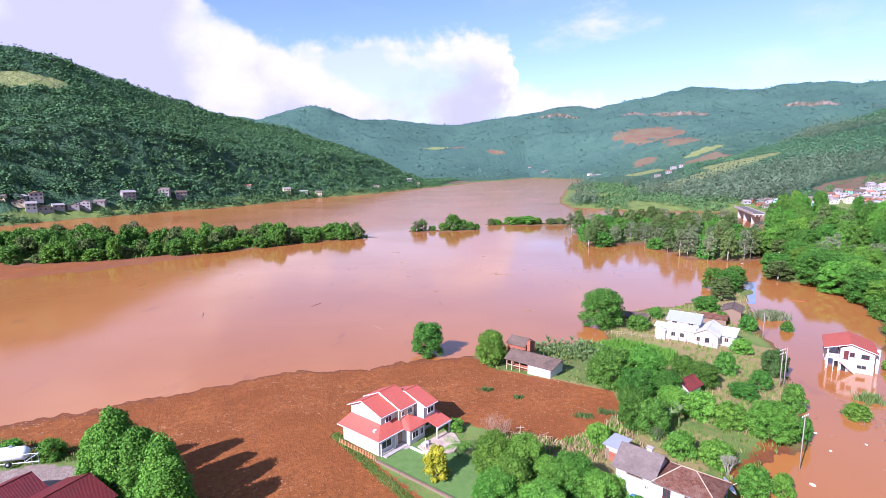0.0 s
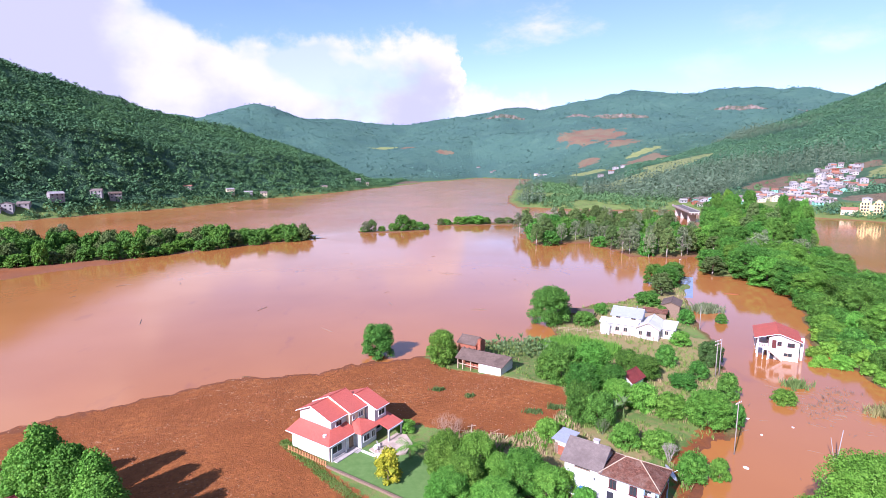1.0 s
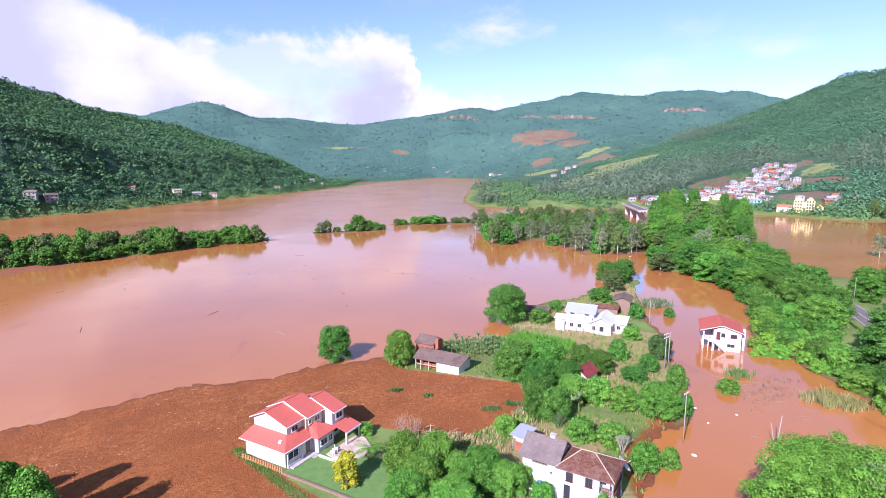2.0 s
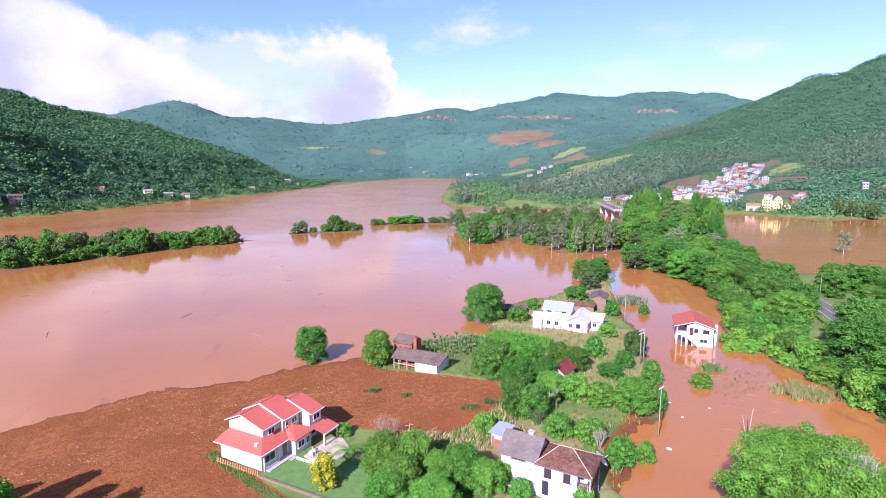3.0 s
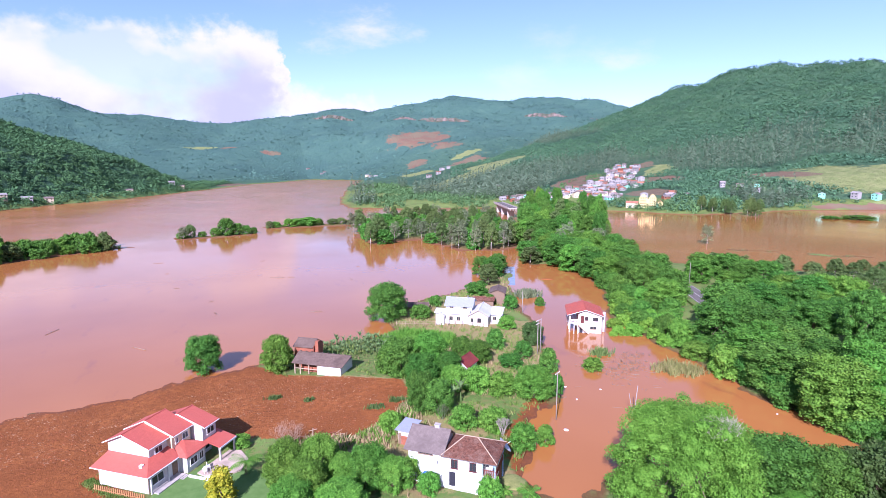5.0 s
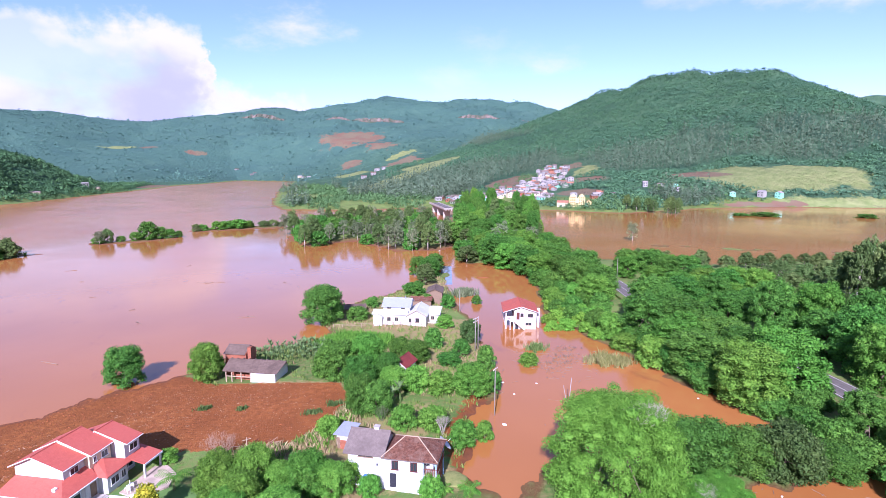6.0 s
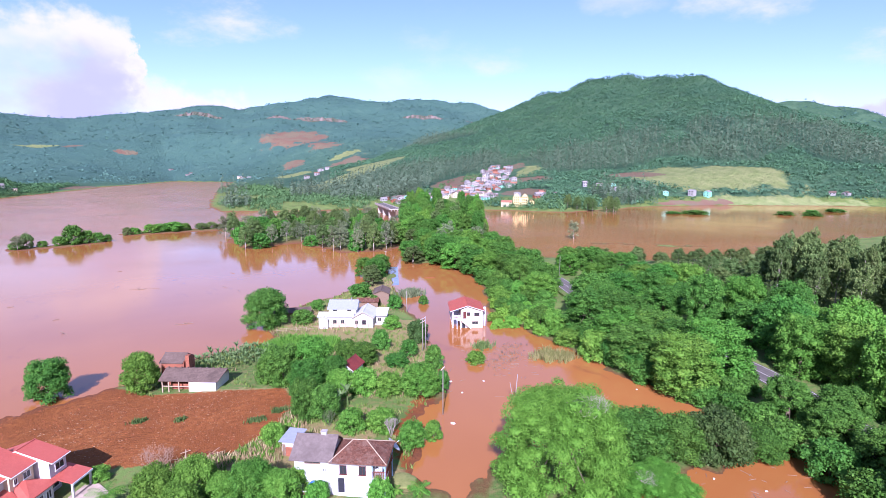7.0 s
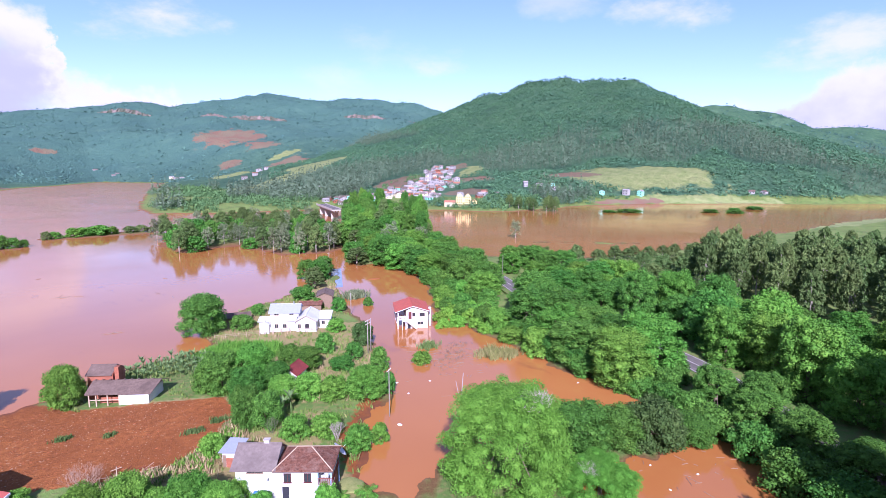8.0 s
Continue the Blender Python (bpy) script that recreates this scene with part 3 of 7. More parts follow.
def limbs(rng, lobes, height, width, girth, sides=6):
    g = Gather()
    top = Vector((rng.uniform(-.03, .03) * width, rng.uniform(-.03, .03) * width, height * 0.62))
    mid = Vector((top.x * 0.3, top.y * 0.3, height * 0.28))
    g.rod((0, 0, -0.6), mid, girth, girth * 0.75, sides).rod(mid, top, girth * 0.75, girth * 0.35, sides)
    for k in rng.choice(len(lobes), min(8, len(lobes)), replace=False):
        e = Vector(lobes[k][:3])
        s = mid.lerp(top, rng.uniform(0.0, 0.9))
        g.rod(s, e, girth * 0.33, girth * 0.10, 5)
    return g


class Species:
    """Keeps a few built trees of a kind; plants copies of them."""

    def __init__(self, name, category, leaf, bark, lobes, per_area, leaf_size, height, width, variants=3, seed=1, bottom=0.22, size=(0.20, 0.30), cone=0.0, girth=0.03, droop=0.0, core=0.8, long=1.3):
        self.name, self.category, self.leaf, self.bark, self.lobes, self.per_area, self.leaf_size = name, category, leaf, bark, lobes, per_area, leaf_size
        self.height, self.width, self.variants, self.seed, self.bottom, self.size, self.cone = height, width, variants, seed, bottom, size, cone
        self.girth, self.droop, self.core, self.long = girth, droop, core, long
        self.masters, self.count = {}, 0

    def build(self, k, m, label, group):
        rng = np.random.default_rng(self.seed * 100 + k)
        lobes = round_lobes(rng, self.lobes, self.bottom, self.size, self.cone) * np.array([self.width, self.width, self.height, self.width, self.width, (self.width + self.height) / 2])
        root = thing(self.name, m, label, self.category, group)
        limbs(rng, lobes, self.height, self.width, self.girth * self.height).make("trunk", self.bark, root, True)
        v, f = leafy(rng, lobes, self.per_area, self.leaf_size, self.core, self.long, self.droop)
        array_object("crown", v, f, self.leaf, root)
        self.masters[k] = root
        return root

    def plant(self, x, y, height, width, label, group="", z=None, spin=None):
        k = self.count % self.variants
        self.count += 1
        z = height_at(x, y) if z is None else z
        turn = (self.count * 2.1) % math.tau if spin is None else spin
        m = Matrix.LocRotScale((x, y, max(z, -0.8)), Euler((0, 0, turn)), (width / self.width, width / self.width, height / self.height))
        if k not in self.masters:
            return self.build(k, m, label, group)
        ob = self.masters[k]
        keep = ob.scale.copy()
        ob.scale = (1, 1, 1)
        c = copy_thing(ob, m)
        ob.scale = keep
        return tagged(c, label, self.category, group)


S_BROAD = Species("tree", "tree", M_LEAF, M_BARK, 78, 22.0, 0.21, 9, 9, 3, 1, 0.12, (0.075, 0.150), core=0.60)
S_BRIGHT = Species("tree", "tree", M_LEAF_BRIGHT, M_BARK, 78, 22.0, 0.21, 9, 9, 2, 2, 0.10, (0.075, 0.150), core=0.60)
S_LIME = Species("tree", "tree", M_LEAF_LIME, M_BARK, 200, 32.0, 0.16, 16, 20, 1, 3, 0.06, (0.040, 0.100), core=0.54)
S_DARK = Species("tree", "tree", M_LEAF_DARK, M_BARK, 60, 18.0, 0.24, 8, 9, 2, 4, 0.10, (0.085, 0.160), core=0.64)
S_WOOD = Species("tree", "tree", M_LEAF, M_BARK, 110, 12.0, 0.27, 15, 12, 4, 5, 0.12, (0.055, 0.125), core=0.60)
S_WOODB = Species("tree", "tree", M_LEAF_BRIGHT, M_BARK, 110, 12.0, 0.27, 15, 12, 2, 6, 0.12, (0.055, 0.125), core=0.60)
S_EUCA = Species("eucalyptus_tree", "tree", M_LEAF_OLIVE, M_BARK_PALE, 70, 10.0, 0.27, 22, 9, 3, 7, 0.22, (0.045, 0.110), 0.35, 0.012, 0.6, 0.30, 2.2)
S_SPARSE = Species("bare_tree", "tree", M_LEAF_GREY, M_BARK_PALE, 44, 6.0, 0.28, 14, 9, 2, 8, 0.24, (0.05, 0.11), 0.1, 0.014, 0.3, 0.15, 2.2)
S_BUSH = Species("bush", "bush", M_LEAF, M_BARK, 46, 24.0, 0.19, 4, 5.5, 3, 9, 0.04, (0.085, 0.18), core=0.64)
S_BUSHB = Species("bush", "bush", M_LEAF_BRIGHT, M_BARK, 46, 24.0, 0.19, 4, 5.5, 3, 10, 0.04, (0.085, 0.18), core=0.64)
S_YELLOW = Species("bush", "bush", M_LEAF_YELLOW, M_BARK, 26, 22.0, 0.21, 5, 4, 1, 11, 0.08, (0.12, 0.22), 0.3)
S_BANK = Species("tree", "tree", M_LEAF, M_BARK, 44, 2.5, 0.60, 9, 11, 3, 12, 0.04, (0.08, 0.18), core=0.64)

T_OPEN = "leafy green tree standing in the flood water"
S_BROAD.plant(-3.9, 127.2, 8.6, 8.4, "round dense green tree at the water's edge", z=0.0)
S_BRIGHT.plant(11.4, 120.7, 8.3, 7.4, "bright green round tree beside the old barn")
S_BROAD.plant(46.5, 151.0, 11.8, 12.6, "large rounded dull green tree beside the white farmhouse")

# gardens of the settlement: x, y, height, width
SHRUBS_A = [(56.1, 147.3, 4, 7.7), (65.3, 158.4, 3.6, 4.8), (83, 153.5, 3.6, 4.6), (87.3, 147, 4.3, 5.6), (85.6, 168, 4.5, 9.5), (98.5, 147.1, 3.2, 4.2),
            (33.7, 108.1, 5.5, 6.8), (52.7, 111.4, 4.6, 5.8), (63.4, 113.9, 5.2, 5.8), (67.1, 106.4, 3.8, 5.2), (61.2, 102, 2.8, 6.6), (67.9, 97, 5.4, 5.2),
            (61.9, 85, 4.6, 3)]
SHRUBS_B = [(74.9, 127.9, 3.5, 6), (47.5, 92.6, 5.2, 6.8), (51.9, 89.9, 3.9, 7.4), (38.6, 79.9, 3.9, 5.5), (43, 77.5, 4.0, 6.2), (44.9, 70.3, 3.8, 5.8),
            (49, 70.1, 3.3, 3.6), (25.8, 82.4, 3.6, 4.8), (78.1, 94.1, 2.6, 5.7), (24.6, 67.9, 3.7, 3.6), (25.7, 64.2, 3, 3.8), (33, 59.7, 3.2, 4.2), (1.9, 87, 1.9, 4.1)]
TREES_A = [(35.6, 105.8, 8.6, 9), (41.5, 103.6, 9.6, 10), (38.2, 99.8, 6.4, 8), (54.7, 106.5, 5.2, 7.6), (56.8, 85.7, 6.6, 9), (33.6, 88.2, 7.8, 6), (36.3, 86.8, 6.4, 7), (43, 93.9, 5.4, 7), (44.3, 99.4, 6.2, 6.4),
           (7.4, 73.4, 6.6, 7), (12.2, 72.8, 6.8, 7), (9.6, 68.8, 5.6, 7), (15.0, 69.6, 5, 6), (18.4, 68.7, 6, 7.4), (21.2, 66.3, 5, 6), (7.0, 66.0, 5.0, 7.0), (13.0, 63.0, 5.0, 8.0)]
for i, (x, y, h, w) in enumerate(SHRUBS_A):
    S_BUSH.plant(x, y, h, w * 0.88, "dense green bush in the overgrown gardens", "garden bushes")
for i, (x, y, h, w) in enumerate(SHRUBS_B):
    S_BUSHB.plant(x, y, h, w * 0.88, "fresh bright green bush in the gardens", "garden bushes")
for i, (x, y, h, w) in enumerate(TREES_A):
    (S_BRIGHT if i % 3 == 1 or y < 76 else S_BROAD).plant(x, y, h, w * 0.92, "leafy green garden tree between the houses", "garden trees")
S_DARK.plant(74.8, 114.3, 6.1, 6.2, "dark green tree beside the twin utility poles")
S_YELLOW.plant(-1.0, 72.7, 5.0, 4.2, "yellow and green croton shrub on the lawn")
S_YELLOW.plant(15.8, 70.6, 4.0, 4.2, "yellow and green croton shrub among trees")
lime = S_LIME.plant(55.6, 47.6, 15.6, 20.5, "huge lime green tree with dry twigs beside the flooded street", spin=0.0)
DRY_AT = (1.25, -3.3, 13.9)
rt, dry_twigs = random.Random(6), Gather()
for _ in range(420):
    a, d = rt.uniform(0, math.tau), 2.3 * math.sqrt(rt.random())
    foot = Vector((DRY_AT[0] + d * math.cos(a) * 1.3, DRY_AT[1] + d * math.sin(a), DRY_AT[2] - 0.06 * d * d + rt.uniform(-0.7, 0.1)))
    dry_twigs.rod(foot, foot + Vector((rt.uniform(-1, 1), rt.uniform(-1, 1), rt.uniform(0.2, 1.3))).normalized() * rt.uniform(0.5, 1.1), 0.022, 0.010, 3)
dry_twigs.make("dead_twigs", M_BARK_PALE, lime, label="pale dead twigs")
S_LIME.plant(63, 37, 6.0, 12, "low lime green tree at the edge of a pool")
for x, y, h, w in [(72.5, 46.5, 7.6, 11), (77, 42.5, 7.0, 9)]:
    S_BROAD.plant(x, y, h, w, "broad green bush tree between two pools", "spit trees")
S_DARK.plant(81.4, 38.6, 8.2, 10, "dark brownish green tree between two pools", "spit trees")
S_BROAD.plant(88, 35, 4.8, 8.5, "low green bush tree between two pools", "spit trees")

# tall trees by the red roofed barn
S_CONE = Species("tree", "tree", M_LEAF_BRIGHT, M_BARK, 84, 20.0, 0.23, 12, 7, 2, 14, 0.06, (0.095, 0.165), 0.62, core=0.64)
for x, y, h, w in [(-46.2, 69.5, 13.5, 7.5), (-41.2, 66.8, 12, 7.2), (-37, 64.2, 11.8, 7.5), (-33.8, 60.0, 10.8, 7.5), (-50.5, 71.6, 9.5, 6.5)]:
    S_CONE.plant(x, y, h, w, "tall dense bright green tree beside the ploughed field", "field edge trees")


# ---- woods along the road, rows of single trees ----
ROAD = [(176, 180), (164, 152), (153, 132), (143, 114), (133, 85), (122, 52), (111, 34), (98, 18), (80, 0), (56, -30)]


def scatter(poly, spacing, seed, keep=lambda x, y: True, limit=400):
    rng = np.random.default_rng(seed)
    xs, ys = [p[0] for p in poly], [p[1] for p in poly]
    got = []
    px, py = rng.uniform(min(xs), max(xs), limit * 30), rng.uniform(min(ys), max(ys), limit * 30)
    ok = inside_distance(px, py, poly) > 0
    for x, y in zip(px[ok].tolist(), py[ok].tolist()):
        if not keep(x, y):
            continue
        if all((x - a) ** 2 + (y - b) ** 2 > spacing**2 for a, b in got):
            got.append((x, y))
            if len(got) >= limit:
                break
    return got


def road_gap(x, y):
    """Distance from the road; none where it lies open to the river."""
    a, r = math.degrees(math.atan2(x, y)), math.hypot(x, y)
    if (47.3 < a < 51.5 and 148 < r < 205) or (64.5 < a < 69.5 and 84 < r < 132):
        return 0.0
    best = 1e9
    for (ax, ay), (bx, by) in zip(ROAD, ROAD[1:]):
        dx, dy = bx - ax, by - ay
        s = min(1, max(0, ((x - ax) * dx + (y - ay) * dy) / (dx * dx + dy * dy)))
        best = min(best, math.hypot(x - ax - s * dx, y - ay - s * dy))
    return best


WOOD_NEAR = [(148, 214), (146, 188), (141, 165), (133, 140), (129, 122), (118, 98), (105, 70), (98, 50), (99, 40), (108, 45), (119, 62), (128, 88), (138, 112), (150, 135), (162, 158), (172, 185), (185, 215), (170, 235)]
WOOD_FAR = [(104, 14), (118, 26), (130, 55), (142, 86), (152, 112), (164, 132), (178, 160), (194, 168), (206, 150), (188, 100), (168, 50), (165, -10), (130, -30), (98, -12)]
WOOD_EUCA = [(178, 62), (196, 80), (240, 84), (262, 70), (270, 30), (262, -20), (175, -20), (170, 20)]
rnd = random.Random(4)
for i, (x, y) in enumerate(scatter(WOOD_NEAR, 8.0, 1, lambda x, y: road_gap(x, y) > 7.5)):
    (S_WOODB if i % 3 == 0 else S_WOOD).plant(x, y, rnd.uniform(10.5, 15.0), rnd.uniform(12, 16.5), "tall leafy tree in the wood along the road", "road wood")
for i, (x, y) in enumerate(scatter(WOOD_FAR, 9.4, 2, lambda x, y: road_gap(x, y) > 8.5)):
    tall = 1.0 if math.hypot(x, y) < 165 else 0.62
    (S_WOODB if i % 2 == 0 else S_WOOD).plant(x, y, rnd.uniform(10.5, 17.5) * tall, rnd.uniform(11, 14), "tall leafy tree in the wood along the road", "road wood")
for i, (x, y) in enumerate(scatter(WOOD_EUCA, 8.2, 3)):
    S_EUCA.plant(x, y, rnd.uniform(18, 25), rnd.uniform(8, 11), "tall slender grey-green eucalyptus tree", "eucalyptus stand")
# wood on the road bank as far as the bridge
for i, (x, y) in enumerate(scatter(LANE_WOOD, 9.0, 9, limit=110)):
    far_off = math.hypot(x, y) / 300
    (S_WOOD, S_WOOD, S_EUCA, S_WOODB, S_WOOD)[i % 5].plant(x, y, rnd.uniform(8, 17.5) * far_off, rnd.uniform(8, 14), "tall leafy tree on the road bank", "road bank wood")
# undergrowth between the wood and the water
WOOD_EDGE = [(147, 190), (141, 165), (133, 140), (129, 122), (118, 98), (106, 72), (101, 54), (98, 50), (100, 68), (107, 95), (112, 122), (119, 134), (140, 164)]
for i, (x, y) in enumerate(scatter(WOOD_EDGE, 4.6, 12, lambda x, y: road_gap(x, y) > 6.5, limit=120)):
    (S_BUSH, S_BUSHB, S_BUSH)[i % 3].plant(x, y, rnd.uniform(3.5, 7.0), rnd.uniform(5.5, 8.5), "dense green bush between the wood and the water", "wood edge bushes")
# low olive bushes on the spit before the right-hand water
WOOD_LOW = [(200, 168), (214, 152), (260, 128), (300, 110), (262, 84), (215, 92), (196, 110)]
for i, (x, y) in enumerate(scatter(WOOD_LOW, 9.5, 8)):
    S_EUCA.plant(x, y, rnd.uniform(6, 11), rnd.uniform(7, 10), "slender olive tree on the wet spit", "spit eucalyptus")
# grove that stands in the water
for i, (x, y) in enumerate(scatter(GROVE, 9.0, 4, limit=130)):
    s = (S_BANK, S_EUCA, S_BANK, S_SPARSE, S_BANK, S_EUCA)[i % 6]
    s.plant(x, y, rnd.uniform(6, 12) if s is S_BANK else rnd.uniform(11, 18), rnd.uniform(8, 12.5), "leafy tree of the flooded grove", "flooded grove")


def joined_wood(name, kinds, spots, tall, wide, seed, label):
    """A belt of trees too many to tell apart, as one object: trunks and crowns of the given kinds."""
    rng = np.random.default_rng(seed)
    made = []
    for s in kinds:
        for k in range(2):
            lobes = round_lobes(rng, s.lobes, s.bottom, s.size, s.cone) * np.array([s.width, s.width, s.height, s.width, s.width, (s.width + s.height) / 2])
            v, f = leafy(rng, lobes, s.per_area * 0.8, s.leaf_size, s.core, s.long, s.droop)
            g = limbs(rng, lobes, s.height, s.width, s.girth * s.height, 5)
            made.append((s, v, f, np.array([tuple(p) for p in g.v]), g.f))
    root = thing(name, Matrix.Identity(4), label, "trees", kind="stuff")
    leaves = {}
    wood = Gather()
    for i, (x, y) in enumerate(spots):
        s, v, f, tv, tf = made[int(rng.integers(len(made)))]
        h, w = rng.uniform(*tall), rng.uniform(*wide)
        t = rng.uniform(0, math.tau)
        m = np.array([[math.cos(t), -math.sin(t), 0], [math.sin(t), math.cos(t), 0], [0, 0, 1]]) * np.array([w / s.width, w / s.width, h / s.height])
        o = np.array([x, y, max(height_at(x, y), -0.8)])
        leaves.setdefault(s.leaf.name, [s.leaf, [], [], [], 0])
        box = leaves[s.leaf.name]
        box[1].append(v @ m.T + o)
        box[2].append(f[0] + box[4])
        box[3].append(f[1] + box[4])
        box[4] += len(v)
        wood.add([Vector(p) for p in tv @ m.T + o], tf)
    for mat, v, q, t, _ in leaves.values():
        array_object("crowns", np.vstack(v), [np.vstack(q), np.vstack(t)], mat, root)
    wood.make("trunks", M_BARK, root, True)


S_BANKB = Species("tree", "tree", M_LEAF_BRIGHT, M_BARK, 44, 2.5, 0.60, 9, 11, 3, 15, 0.04, (0.08, 0.18), core=0.64)
S_BANKG = Species("tree", "tree", M_LEAF_OLIVE, M_BARK, 44, 2.5, 0.60, 9, 11, 3, 16, 0.04, (0.08, 0.18), core=0.64)
joined_wood("river_bank_trees", (S_BANK, S_BANKB, S_BANK, S_BANKG), scatter(STRIP, 5.6, 5, limit=190), (4.0, 12.0), (7, 12), 5, "bushy green trees on the flooded river bank")
for x, y, h, w in [(-21, 382, 4.0, 8), (-9, 386, 3.5, 6), (-1, 386, 5.5, 7), (6, 388, 11.5, 12), (13, 391, 7.5, 9), (19, 391, 6.0, 7), (24, 393, 4.5, 5)]:
    S_BANK.plant(x, y, h, w, "bushy green tree on a flooded islet", "islet trees")
for x, y, h, w in [(42, 424, 4.5, 8), (60, 428, 5.5, 13), (67, 426, 6.5, 14), (53, 426, 6.0, 12), (74, 428, 5.0, 10)]:
    S_BANKB.plant(x, y, h, w, "bushy bright green tree on a flooded islet", "islet trees")
for x, y, h, w in [(-16, 384, 8.5, 7), (37, 422, 5.5, 6), (86, 427, 4.5, 9), (93, 428, 5.0, 8), (100, 430, 3.5, 8)]:
    S_BANKG.plant(x, y, h, w, "grey-green bushy tree on a flooded islet", "islet trees")


# trees that lean over the road from the water side
for x, y, h, w in [(103, 37, 9, 9), (106, 30, 9, 9), (100, 29, 8, 9), (96, 21, 8, 10), (91, 12, 8, 10), (84, 4, 8, 9)]:
    S_WOOD.plant(x, y, h, w, "dark leafy tree leaning over the road", "roadside trees")
# tall trees out of view, added so their shadows darken the road
for x, y, h, w in [(90, -6, 28, 15), (98, -1, 27, 15), (106, 5, 24, 13), (70, -6, 28, 15), (64, -14, 28, 16), (82, -16, 30, 16), (76, 1, 24, 13), (94, -16, 30, 16), (58, -4, 24, 13)]:
    S_WOOD.plant(x, y, h, w, "tall unseen tree added to shade the road", "roadside trees")
for x, y, h, w in [(93, 34, 5, 8), (90, 26, 6, 8), (85, 19, 6, 9), (80, 12, 7, 9), (98, 44, 4.5, 7), (96, 39, 5, 7), (99, 50, 4, 6)]:
    S_BUSH.plant(x, y, h, w, "shaded green bush between the road and the water", "roadside bushes")
for x, y, h, w in [(102, 56, 4.5, 7), (106, 52, 4.5, 7), (110, 48, 5, 7), (104, 47, 5, 7), (112, 57, 4.5, 6), (108, 61, 5, 7)]:
    S_BUSH.plant(x, y, h, w, "shaded green bush between the road and the water", "roadside bushes")
# trees along the drowned lane
for i, (x, y) in enumerate([(100, 187), (106, 194), (112, 202), (104, 201), (97, 181), (116, 208)]):
    (S_WOOD if i % 2 else S_EUCA).plant(x, y, rnd.uniform(6, 9), rnd.uniform(8, 10), "leafy tree beside the drowned lane", "lane trees")
for x, y, h, w in [(169, 229, 19, 11), (172, 208, 17, 10), (160, 222, 16, 8), (150, 262, 17, 9), (132, 262, 15, 8), (-190, 322, 15, 9), (-20, 378, 9, 8), (122, 272, 16, 8)]:
    S_SPARSE.plant(x, y, h, w, "half bare pale tree rising above the grove", "half bare trees")
S_SPARSE.plant(271, 229, 14, 9, "slim half drowned tree standing in the flood", z=-0.8)
for x, y, h, w in [(523, 287, 4, 26), (506, 300, 3, 15), (585, 229, 4, 18), (594, 208, 4, 17), (668, 213, 4, 18), (640, 225, 3, 14)]:
    S_BANK.plant(x, y, h, w, "drowned bush standing in the wide flood", "drowned bushes", z=-0.4)
for x, y in [(458, 384), (466, 376), (462, 366), (472, 356), (469, 345), (480, 350), (452, 392), (486, 362)]:
    S_EUCA.plant(x, y, rnd.uniform(15, 20), rnd.uniform(10, 13), "tall eucalyptus tree at the far shore", "far shore eucalyptus")
S_BUSHL = Species("bush", "bush", M_LEAF_LIME, M_BARK, 26, 16.0, 0.24, 3, 5, 2, 13, 0.04, (0.11, 0.21), core=0.66)
for x, y, h, w in [(101, 112, 2.6, 4), (105, 110, 3, 5), (108, 105, 3, 5), (111, 111, 3.4, 5), (104, 117, 2.8, 4.5), (108, 118, 3.4, 5), (112, 118, 3.4, 5), (106, 100, 2.4, 4), (99, 111.5, 1.5, 2.2),
                   (102.4, 110.4, 1.3, 2.0), (110, 98, 3, 5), (101, 122, 3, 4.5), (109, 92, 3, 5), (107, 84, 3.0, 5), (115, 128, 3.4, 5), (119, 131, 4, 6),
                   (118, 124, 3.8, 5.5), (114, 122, 3, 5), (117, 117, 3.6, 5), (113, 106, 3.4, 5), (115, 101, 3.6, 5), (112, 94, 3.4, 5), (110, 88, 3.6, 5), (122, 136, 4.4, 6)]:
    S_BUSHL.plant(x, y, h, w, "yellowish green bush at the water beside the flooded house", "shore bushes")


# ---- far woods: crowns too many to count ----
def crown_shapes(seed, kinds, clumps, slim=False):
    """A few crowns, each of some ragged clumps of leaves on a dome or, slim, on a spindle."""
    rng = np.random.default_rng(seed)
    out = []
    for _ in range(kinds):
        d = unit(rng.normal(size=(clumps, 3)))
        d[:, 2] = np.abs(d[:, 2]) - 0.15
        d = unit(d)
        p = d * rng.uniform(0.62, 1.08, (clumps, 1))
        if slim:
            h = np.sort(rng.uniform(0.0, 1.0, clumps))
            p[:, 2] = 0.6 + 4.4 * h
            p[:, :2] *= np.sqrt(np.clip(1.1 - h, 0, 1))[:, None] * rng.uniform(0.3, 0.9, (clumps, 1))
        nor = unit(d + 0.38 * rng.normal(size=(clumps, 3)) + [0, 0, 0.55])
        a = unit(np.cross(nor, rng.normal(size=(clumps, 3))))
        b = np.cross(nor, a)
        s = rng.uniform(0.7, 1.35, (clumps, 1)) / np.sqrt(clumps)
        k = rng.uniform(0.6, 1.35, (clumps, 4, 1))
        q = np.stack([a * s, b * s * 0.9, -a * s, -b * s * 0.9], 1) * k - nor[:, None] * s[:, None] * rng.uniform(-0.1, 0.45, (clumps, 4, 1))
        out.append((p[:, None] + q).reshape(-1, 3))
    return np.array(out)


